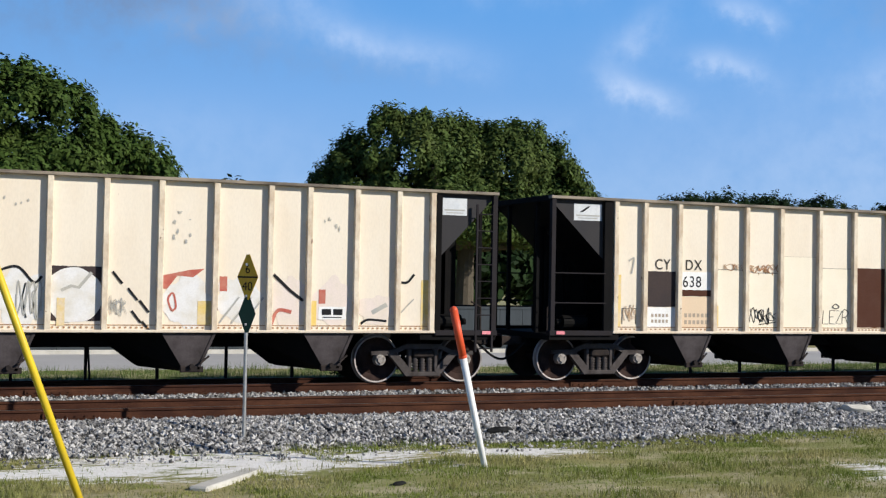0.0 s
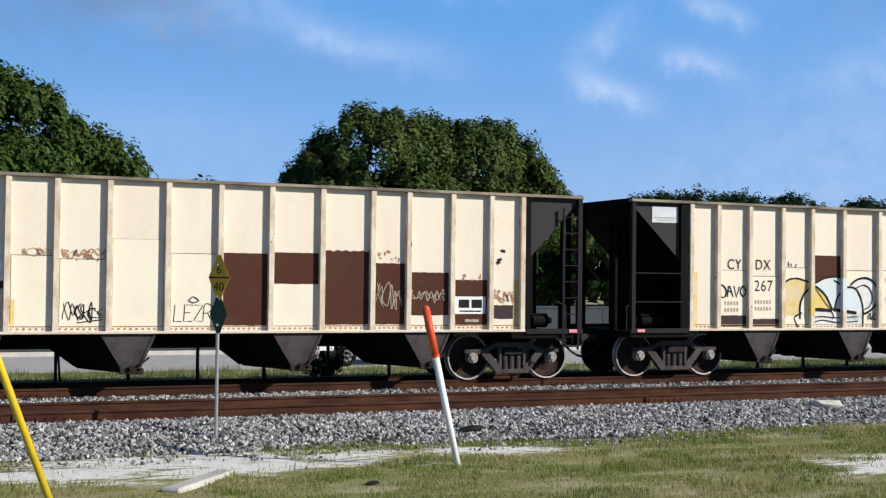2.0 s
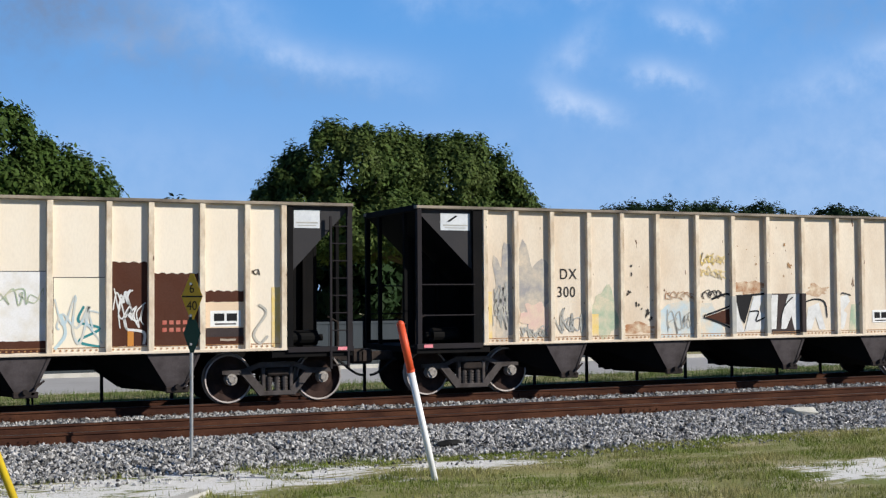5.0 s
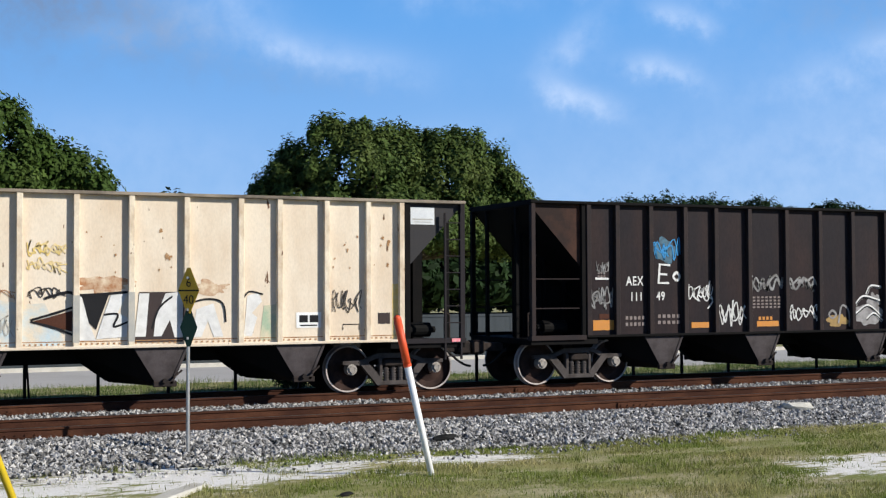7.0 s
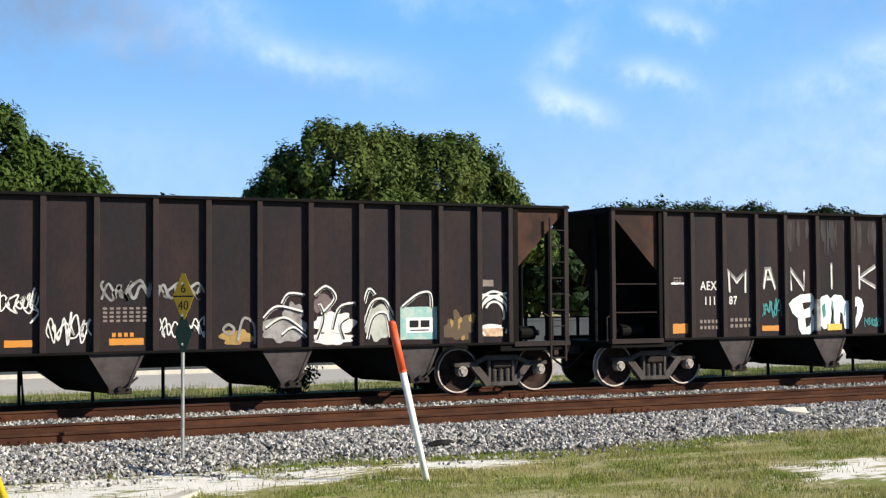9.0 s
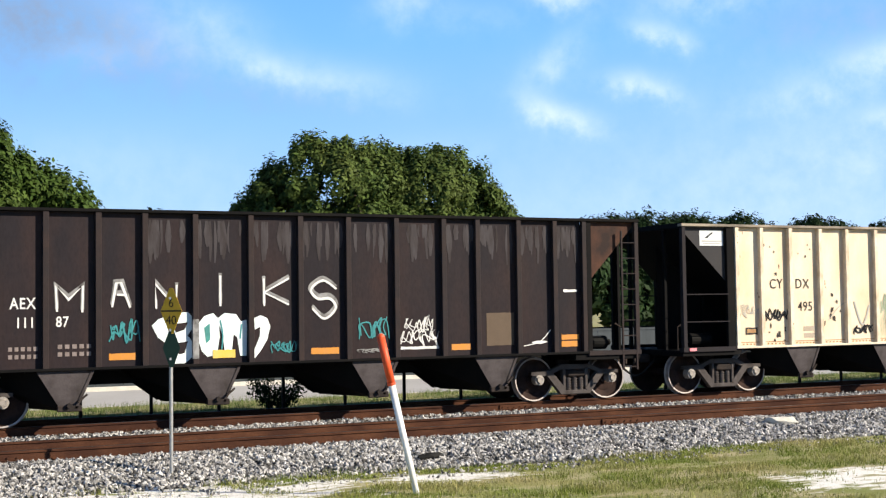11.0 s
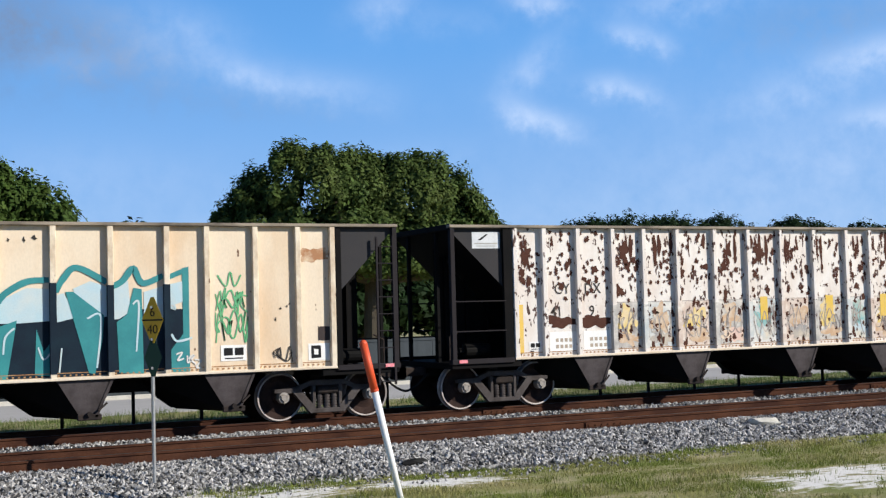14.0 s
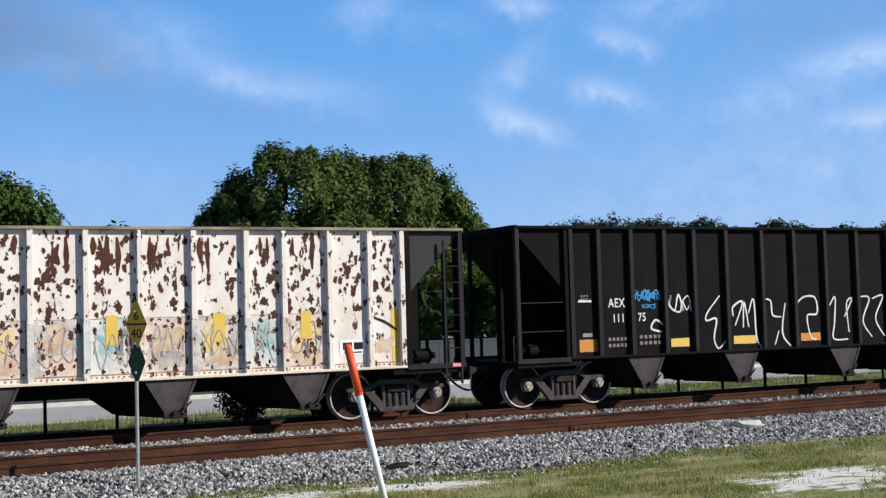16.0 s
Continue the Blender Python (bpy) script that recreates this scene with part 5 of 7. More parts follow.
    w.scribble(5, 0.1, 0.6, 0.05, 0.13, SPRAY_PALE, 61, 0.03, 5)
    w.ribbon([(w.x(3, 0.6), w.z(0.0)), (w.x(3, 0.45), w.z(0.08)), (w.x(3, 0.75), w.z(0.12))], 0.04, SPRAY_BLACK)
    w.ribbon([(w.x(5, 0.62), w.z(0.14)), (w.x(5, 0.58), w.z(0.0))], 0.04, SPRAY_BLACK)
    w.scribble(5, 0.75, 0.98, 0.05, 0.13, SPRAY_BLACK, 62, 0.02, 4)
    w.scribble(6, 0.15, 0.95, 0.38, 0.45, G_RUST, 63, 0.02, 5)
    w.scribble(6, 0.2, 1.0, 0.2, 0.27, G_BLUE, 64, 0.025, 7)
    w.word("O", 7, 0.02, 0.4, 0.2, 0.3, SPRAY_GREY, 0.03)
    w.scribble(7, 0.4, 0.95, 0.22, 0.31, SPRAY_GREY, 65, 0.02, 4)
    w.patch(7, 0.42, 0.56, 0.01, 0.2, G_YELLOW, 2)
    w.scribble(8, 0.05, 0.95, 0.3, 0.42, G_GREEN, 66, 0.028, 6)
    w.patch(8, 0.0, 1.0, 0.0, 0.075, BROWN, 2, 0.01)
    w.scribble(9, 0.05, 0.95, 0.05, 0.38, G_BLUE, 67, 0.05, 5)
    w.ribbon([(w.x(9, 0.05), w.z(0.02)), (w.x(9, 0.25), w.z(0.12)), (w.x(9, 0.15), w.z(0.25))], 0.06, SPRAY_PALE)
    w.ribbon([(w.x(9, 0.6), w.z(0.3)), (w.x(9, 0.5), w.z(0.2)), (w.x(9, 0.9), w.z(0.15)), (w.x(9, 0.5), w.z(0.07)), (w.x(9, 0.9), w.z(0.03))], 0.05, SPRAY_TEAL)
    w.patch(10, 0.0, 1.0, 0.03, 0.585, BROWN, 1, 0.035)
    w.scribble(10, 0.05, 0.6, 0.26, 0.42, SPRAY_WHITE, 68, 0.035, 5)
    w.scribble(10, 0.2, 0.95, 0.14, 0.34, SPRAY_WHITE, 69, 0.035, 6)
    w.ribbon([(w.x(10, 0.45), w.z(0.14)), (w.x(10, 0.9), w.z(0.12)), (w.x(10, 0.9), w.z(0.04))], 0.05, SPRAY_WHITE)
    w.patch(10, 0.45, 0.62, 0.03, 0.14, SPRAY_ORANGE, 2)
    w.patch(11, 0.0, 1.0, 0.02, 0.51, BROWN, 1, 0.035)
    w.bars(11, 0.2, 0.8, 0.12, 0.22, SPRAY_RED, 2, 4)
    w.patch(12, 0.0, 1.0, 0.02, 0.39, BROWN, 1, 0.03)
    w.patch(12, 0.03, 1.0, 0.14, 0.32, CREAM_PEACH, 2)
    w.patch(12, 0.05, 1.0, 0.08, 0.14, DARK_PATCH, 2)
    w.frame_box(12, 0.15, 0.92, 0.15, 0.26)
    w.patch(12, 0.4, 0.8, 0.05, 0.065, FAINT, 3)
    w.patch(13, 0.72, 1.0, 0.0, 0.42, G_YELLOW, 1)
    w.ribbon([(w.x(13, 0.3), w.z(0.3)), (w.x(13, 0.55), w.z(0.24)), (w.x(13, 0.15), w.z(0.1)), (w.x(13, 0.35), w.z(0.03)), (w.x(13, 0.6), w.z(0.08))], 0.05, SPRAY_GREY)
    w.scribble(13, 0.1, 0.35, 0.5, 0.55, STENCIL, 70, 0.02, 3)


def paint_ghosted(w):
    w.logo(True), w.logo(False, False)
    w.stencil("DX", 2, 0.2, 0.475, 0.34, STENCIL)
    w.stencil("300", 2, 0.12, 0.335, 0.34, STENCIL)
    w.patch(0, 0.0, 0.22, 0.02, 0.38, G_YELLOW, 1)
    w.blob(0, 0.7, 0.38, 0.5, 2.0, G_GREY, 1, 21, 0.4)
    w.blob(1, 0.4, 0.42, 0.85, 1.7, G_GREY, 1, 22, 0.4)
    w.blob(1, 0.6, 0.18, 0.8, 0.6, G_PINK, 2, 23, 0.5)
    w.scribble(1, 0.0, 1.0, 0.02, 0.12, SPRAY_GREY, 80, 0.04, 9)
    w.scribble(0, 0.3, 1.0, 0.05, 0.5, SPRAY_GREY, 81, 0.03, 7)
    w.outline(0, 0.25, 0.85, 0.12, 0.2, SPRAY_GREY, 0.03)
    w.scribble(2, 0.0, 1.0, 0.02, 0.26, SPRAY_GREY, 82, 0.035, 9)
    w.blob(3, 0.5, 0.2, 0.75, 1.2, G_GREEN, 1, 24, 0.3)
    w.patch(3, 0.05, 0.3, 0.03, 0.2, G_YELLOW, 2)
    w.blob(4, 0.5, 0.08, 0.85, 0.25, G_RUST, 1, 25, 0.4)
    for a, b in ((0.2, 0.36), (0.4, 0.29), (0.55, 0.25), (0.75, 0.2), (0.9, 0.14), (0.25, 0.5), (0.3, 0.6)):
        w.specks(4, a - 0.05, a + 0.05, b - 0.02, b + 0.02, STENCIL, 2, int(a * 100), 0.06)
    w.scribble(5, 0.25, 1.0, 0.02, 0.24, SPRAY_GREY, 83, 0.03, 7)
    w.scribble(5, 0.2, 1.0, 0.3, 0.38, G_RUST, 84, 0.025, 7)
    w.scribble(6, 0.1, 0.9, 0.56, 0.70, G_YELLOW, 85, 0.03, 9)
    w.scribble(6, 0.1, 0.9, 0.46, 0.58, G_YELLOW, 89, 0.03, 9)
    w.scribble(6, 0.1, 0.9, 0.31, 0.39, STENCIL, 86, 0.025, 7)
    # white letters with dark edges over panels 6 to 10
    w.fill([(5, 0.04, 0.00), (5, 1.05, 0.00), (5, 1.05, 0.28), (5, 0.73, 0.30), (5, 0.27, 0.27), (5, 0.04, 0.21)], G_BLUE, 1)
    w.fill([(6, 0.00, 0.00), (6, 0.89, 0.00), (6, 0.44, 0.28), (6, 0.00, 0.27)], G_BLUE, 1)
    w.fill([(6, 0.20, 0.16), (6, 1.00, 0.23), (6, 1.00, 0.09), (6, 0.67, 0.12)], BROWN, 2)
    w.line([(6, 0.17, 0.17), (6, 0.61, 0.21), (6, 1.00, 0.25)], 0.05, SPRAY_BLACK)
    w.line([(6, 0.17, 0.16), (6, 0.61, 0.12), (6, 1.00, 0.07)], 0.05, SPRAY_BLACK)
    w.line([(6, 0.44, 0.31), (6, 0.89, 0.35), (7, 0.06, 0.33), (7, 1.00, 0.35)], 0.06, SPRAY_BLACK)
    w.fill([(7, 0.00, 0.03), (7, 0.00, 0.33), (7, 0.18, 0.32), (7, 0.20, 0.15), (7, 0.35, 0.03)], SPRAY_WHITE, 2)
    w.fill([(7, 0.35, 0.04), (7, 0.51, 0.20), (7, 0.65, 0.33), (7, 1.00, 0.34), (7, 0.79, 0.21), (7, 1.00, 0.18), (7, 0.98, 0.05)], SPRAY_WHITE, 3)
    w.fill([(7, 0.06, 0.32), (7, 0.62, 0.34), (7, 0.35, 0.10), (7, 0.20, 0.15)], SPRAY_BLACK, 2)
    w.line([(7, 0.51, 0.20), (7, 0.79, 0.20), (7, 0.71, 0.12), (7, 1.00, 0.15)], 0.045, SPRAY_BLACK)
    w.fill([(8, 0.02, 0.01), (8, 1.00, 0.01), (8, 1.00, 0.35), (8, 0.11, 0.35)], DARK_PATCH, 2)
    w.fill([(8, 0.02, 0.05), (8, 0.11, 0.34), (8, 0.31, 0.34), (8, 0.24, 0.05)], SPRAY_WHITE, 3)
    w.fill([(8, 0.44, 0.18), (8, 0.64, 0.34), (8, 1.00, 0.35), (8, 1.00, 0.04), (8, 0.83, 0.04), (8, 0.73, 0.16), (8, 0.56, 0.05), (8, 0.40, 0.05)], SPRAY_WHITE, 3)
    w.line([(8, 0.36, 0.10), (8, 0.51, 0.24), (8, 0.78, 0.32)], 0.04, SPRAY_BLACK)
    w.fill([(9, 0.06, 0.04), (9, 0.16, 0.23), (9, 0.50, 0.27), (9, 0.71, 0.04), (9, 0.51, 0.04), (9, 0.39, 0.15), (9, 0.26, 0.04)], SPRAY_WHITE, 2)
    w.line([(9, 0.00, 0.27), (9, 0.38, 0.30), (9, 0.69, 0.27), (9, 0.76, 0.14)], 0.04, SPRAY_BLACK)
    w.fill([(10, 0.03, 0.04), (10, 0.13, 0.32), (10, 0.47, 0.34), (10, 0.57, 0.28), (10, 0.27, 0.20), (10, 0.43, 0.17), (10, 0.27, 0.04)], SPRAY_WHITE, 2)
    w.line([(10, 0.00, 0.30), (10, 0.20, 0.35), (10, 0.60, 0.33)], 0.035, SPRAY_BLACK)
    w.fill([(10, 0.50, 0.01), (10, 1.03, 0.01), (10, 1.03, 0.26), (10, 0.63, 0.25)], G_GREEN, 1)
    w.rib_coat(7, 0.02, 0.33, SPRAY_GREY), w.rib_coat(8, 0.02, 0.35, SPRAY_GREY), w.rib_coat(9, 0.02, 0.35, DARK_PATCH)
    w.blob(9, 0.5, 0.38, 0.7, 0.3, G_RUST, 1, 28, 0.5)
    w.frame_box(11, 0.35, 0.95, 0.09, 0.2)
    w.scribble(12, 0.1, 0.95, 0.18, 0.36, STENCIL, 87, 0.02, 9)
    w.outline(12, 0.4, 0.85, 0.07, 0.11, STENCIL, 0.02)
    w.patch(13, 0.8, 1.0, 0.0, 0.4, G_YELLOW, 1)
    w.patch(13, 0.3, 0.72, 0.11, 0.19, DARK_PATCH, 1)
    for i in (7, 8, 12, 13):
        w.specks(i, 0.1, 0.9, 0.45, 0.85, RUST_STREAK, 6, i + 90, 0.05)
    w.blob(7, 0.5, 0.4, 0.9, 0.3, G_RUST, 1, 33, 0.5)


def dark_heads(w, last):
    w.stencil("AEX", 1, 0.28, 0.385, 0.30, SPRAY_WHITE, narrow=0.78)
    w.stencil("111", 1, 0.40, 0.262, 0.28, SPRAY_WHITE, narrow=0.80)
    w.stencil(last, 2, 0.16, 0.265, 0.28, SPRAY_WHITE, narrow=0.80)
    w.bars(1, 0.25, 0.95, 0.06, 0.16, FAINT_WHITE, 2, 5)
    w.bars(2, 0.2, 0.98, 0.07, 0.17, FAINT_WHITE, 2, 5)
    w.patch(0, 0.25, 0.8, 0.43, 0.447, SPRAY_WHITE, 1)
    w.bars(0, 0.35, 0.7, 0.45, 0.5, FAINT_WHITE, 2, 3)


def stripe(w, i, fx0=0.2, fx1=0.85, fz=0.035, h=0.045):
    w.patch(i, fx0, fx1, fz, fz + h, SPRAY_ORANGE, 1, name="reflective_stripe", rag=0.003)


def paint_dark_tags(w):
    dark_heads(w, "49")
    w.patch(0, 0.15, 1.0, 0.03, 0.11, SPRAY_ORANGE, 1, name="reflective_stripe")
    w.patch(0, 0.4, 0.8, 0.12, 0.16, BROWN, 2)
    w.scribble(0, 0.05, 0.95, 0.2, 0.38, D_WHITE, 101, 0.04, 9)
    w.scribble(0, 0.3, 0.8, 0.46, 0.6, D_WHITE, 102, 0.02, 6)
    w.blob(2, 0.45, 0.68, 0.85, 0.5, D_BLUE, 1, 41, 0.4)
    w.scribble(2, 0.05, 0.95, 0.58, 0.78, SPRAY_BLUE, 103, 0.035, 8)
    w.word("E", 2, 0.2, 0.6, 0.40, 0.55, SPRAY_WHITE, 0.07, 0.04)
    w.word("O", 2, 0.7, 0.95, 0.42, 0.49, SPRAY_WHITE, 0.07)
    w.scribble(3, 0.05, 1.0, 0.25, 0.4, SPRAY_WHITE, 104, 0.035, 9)
    w.ribbon([(w.x(3, 0.9), w.z(0.42)), (w.x(3, 0.8), w.z(0.3)), (w.x(3, 1.0), w.z(0.26)), (w.x(3, 0.8), w.z(0.19))], 0.035, SPRAY_WHITE)
    stripe(w, 3)
    w.scribble(4, 0.02, 0.98, 0.03, 0.24, SPRAY_WHITE, 105, 0.035, 9)
    w.ribbon([(w.x(4, 0.55), w.z(0.26)), (w.x(4, 0.5), w.z(0.12))], 0.04, SPRAY_WHITE)
    w.scribble(5, 0.05, 1.0, 0.33, 0.47, D_WHITE, 106, 0.07, 7)
    w.scribble(6, 0.0, 1.0, 0.33, 0.46, D_WHITE, 107, 0.07, 6)
    w.bars(5, 0.08, 0.95, 0.19, 0.3, FAINT_WHITE, 4, 7)
    stripe(w, 5)
    w.bars(5, 0.25, 0.7, 0.09, 0.14, SPRAY_ORANGE, 1, 4)
    w.scribble(6, 0.05, 0.98, 0.07, 0.22, SPRAY_WHITE, 108, 0.035, 8)
    w.blob(7, 0.55, 0.07, 0.75, 0.3, SPRAY_DULL_GOLD, 1, 42, 0.3)
    w.word("O", 7, 0.25, 0.55, 0.09, 0.16, SPRAY_FADED, 0.06)
    w.ribbon([(w.x(7, 0.6), w.z(0.05)), (w.x(7, 0.72), w.z(0.2)), (w.x(7, 0.95), w.z(0.16)), (w.x(7, 0.98), w.z(0.02))], 0.05, SPRAY_FADED)
    # striped bubble letters over panels 8 to 10
    for i, fx, fz, ww, hh, mat in ((8, 0.5, 0.12, 0.95, 0.5, SPRAY_FADED), (8, 0.7, 0.24, 0.45, 0.4, SPRAY_FADED), (9, 0.22, 0.30, 0.40, 0.42, G_MAUVE), (9, 0.5, 0.16, 0.9, 0.42, G_WHITE),
                                   (10, 0.55, 0.16, 0.75, 0.72, SPRAY_DULL), (9, 0.45, 0.05, 0.9, 0.25, SPRAY_WHITE)):
        w.blob(i, fx, fz, ww, hh, mat, 1, int(fx * 50) + i, 0.25)
    for i, pts in ((8, ((0.05, 0.2), (0.35, 0.28), (0.9, 0.24))), (8, ((0.45, 0.3), (0.6, 0.37), (0.95, 0.36))), (8, ((0.1, 0.13), (0.5, 0.2), (0.95, 0.1))), (8, ((0.45, 0.08), (0.7, 0.13), (0.98, 0.06))),
                   (9, ((0.05, 0.36), (0.3, 0.42), (0.5, 0.34), (0.2, 0.22))), (9, ((0.45, 0.12), (0.6, 0.27), (0.95, 0.3))), (10, ((0.02, 0.12), (0.3, 0.3), (0.7, 0.32), (0.98, 0.2))),
                   (10, ((0.05, 0.3), (0.2, 0.4), (0.4, 0.36))), (9, ((0.1, 0.05), (0.25, 0.2), (0.15, 0.3))), (9, ((0.7, 0.05), (0.62, 0.15), (0.8, 0.2))), (10, ((0.15, 0.04), (0.35, 0.2), (0.75, 0.22), (0.9, 0.05))), (11, ((0.1, 0.27), (0.5, 0.36), (0.8, 0.37), (0.85, 0.27)))):
        line = [(w.x(i, a), w.z(b)) for a, b in pts]
        w.ribbon(line, 0.075, SPRAY_WHITE, True, "outline", 4)
        w.ribbon([(a, b - 0.02) for a, b in line], 0.03, SPRAY_BLACK, True, "outline", 5)
    w.patch(11, 0.05, 1.0, 0.03, 0.27, G_TEAL, 1)
    w.frame_box(11, 0.2, 0.88, 0.08, 0.19)
    w.blob(12, 0.5, 0.12, 0.7, 0.6, TAN_PATCH, 1, 43, 0.4)
    w.specks(12, 0.15, 0.9, 0.03, 0.2, SPRAY_DULL_GOLD, 7, 109, 0.12)
    for r, a0, a1 in ((0.42, -50, 250), (0.34, 10, 200), (0.24, -20, 170)):
        w.ribbon([(w.x(13, 0.52) + r * math.cos(radians(a)), w.z(0.20) + r * 1.25 * math.sin(radians(a))) for a in range(a0, a1, 24)], 0.05, SPRAY_WHITE)
    for a, b, c, d in ((0.0, 0.36, 1.0, 0.28), (0.0, 0.27, 1.0, 0.37)):
        w.ribbon([(w.x(13, a), w.z(b)), (w.x(13, 0.5), w.z((b + d) / 2 + 0.02)), (w.x(13, c), w.z(d))], 0.045, SPRAY_WHITE)
    w.blob(13, 0.4, 0.11, 0.6, 0.13, SPRAY_WHITE, 2, 45, 0.2)
    w.patch(13, 0.1, 0.85, 0.04, 0.1, G_RUST, 2)
    w.patch(13, 0.1, 0.5, 0.42, 0.47, FAINT_WHITE, 1)


def paint_dark_letters(w):
    dark_heads(w, "87")
    for ch, i, a, b, c, d in (("M", 2, 0.12, 0.78, 0.36, 0.53), ("A", 3, 0.24, 0.78, 0.39, 0.55), ("N", 4, 0.14, 0.70, 0.38, 0.54), ("I", 5, 0.20, 0.72, 0.39, 0.60), ("K", 6, 0.20, 0.88, 0.39, 0.58),
                              ("S", 7, 0.16, 0.84, 0.29, 0.57)):
        w.word(ch, i, a, b, c, d, SPRAY_WHITE, 0.058, mist=D_WHITE)
    # bubble letters over panels 4 to 6
    w.fill([(4, 0.10, 0.26), (4, 0.23, 0.30), (4, 0.52, 0.34), (4, 0.91, 0.35), (4, 1.00, 0.32), (4, 1.00, 0.23), (4, 0.90, 0.19), (4, 1.00, 0.15), (4, 1.00, 0.04), (4, 0.84, 0.00), (4, 0.55, 0.00), (4, 0.44, 0.05), (4, 0.41, 0.14), (4, 0.23, 0.18)], SPRAY_BUBBLE, 2)
    w.fill([(4, 0.58, 0.27), (4, 0.91, 0.28), (4, 0.83, 0.23), (4, 0.63, 0.21)], BLACK_BROWN, 3)
    w.fill([(4, 0.67, 0.14), (4, 0.91, 0.15), (4, 0.83, 0.07), (4, 0.70, 0.06)], BLACK_BROWN, 3)
    w.fill([(5, 0.02, 0.27), (5, 0.13, 0.32), (5, 0.31, 0.34), (5, 0.42, 0.30), (5, 0.44, 0.17), (5, 0.38, 0.05), (5, 0.19, 0.04), (5, 0.08, 0.08), (5, 0.02, 0.15)], SPRAY_BUBBLE, 2)
    w.fill([(5, 0.13, 0.24), (5, 0.24, 0.27), (5, 0.25, 0.16), (5, 0.17, 0.13)], D_TEAL, 3)
    w.fill([(5, 0.39, 0.30), (5, 0.54, 0.34), (5, 0.77, 0.33), (5, 0.87, 0.28), (5, 0.98, 0.29), (5, 0.99, 0.25), (5, 0.98, 0.04), (5, 0.85, 0.04), (5, 0.79, 0.17), (5, 0.72, 0.19), (5, 0.67, 0.04), (5, 0.55, 0.04), (5, 0.50, 0.18)], SPRAY_BUBBLE, 2)
    w.line([(5, 0.45, 0.29), (5, 0.50, 0.18), (5, 0.46, 0.05)], 0.03, SPRAY_TEAL)
    w.line([(5, 0.88, 0.26), (5, 0.85, 0.16)], 0.03, SPRAY_TEAL)
    w.fill([(6, 0.03, 0.30), (6, 0.17, 0.32), (6, 0.32, 0.30), (6, 0.39, 0.24), (6, 0.32, 0.15), (6, 0.17, 0.07), (6, 0.04, 0.02), (6, 0.00, 0.06), (6, 0.15, 0.17), (6, 0.17, 0.24), (6, 0.04, 0.22)], SPRAY_BUBBLE, 2)
    w.rib_coat(5, 0.03, 0.3, D_WHITE)
    w.patch(5, 0.3, 0.75, 0.03, 0.085, SPRAY_YELLOW, 4)
    w.patch(0, 0.3, 0.95, 0.03, 0.11, SPRAY_ORANGE, 1, name="reflective_stripe")
    for i in (3, 7, 10, 13):
        stripe(w, i)
    stripe(w, 13, 0.2, 0.9, 0.09, 0.04)
    w.scribble(3, 0.2, 0.98, 0.14, 0.33, SPRAY_TEAL, 111, 0.035, 8)
    w.scribble(6, 0.4, 1.0, 0.05, 0.15, SPRAY_TEAL, 112, 0.03, 8)
    w.scribble(8, 0.2, 0.9, 0.12, 0.3, SPRAY_TEAL, 113, 0.035, 7)
    w.scribble(8, 0.15, 0.9, 0.03, 0.07, D_WHITE, 114, 0.02, 7)
    w.scribble(9, 0.05, 0.95, 0.07, 0.2, SPRAY_WHITE, 115, 0.028, 10)
    w.scribble(9, 0.15, 0.85, 0.17, 0.3, SPRAY_WHITE, 116, 0.025, 8)
    w.patch(9, 0.05, 0.95, 0.05, 0.07, SPRAY_WHITE, 2)
    w.patch(11, 0.2, 0.95, 0.06, 0.31, TAN_PATCH, 1)
    w.blob(12, 0.6, 0.075, 0.35, 0.06, SPRAY_WHITE, 1, 51, 0.4)
    w.ribbon([(w.x(12, 0.1), w.z(0.05)), (w.x(12, 0.6), w.z(0.08)), (w.x(12, 0.95), w.z(0.17))], 0.02, SPRAY_WHITE)
    w.patch(13, 0.3, 0.85, 0.465, 0.485, SPRAY_WHITE, 1)
    for i in range(4, 14):
        w.streaks(i, 0.98, 0.30, D_STREAK, 12, 60 + i)


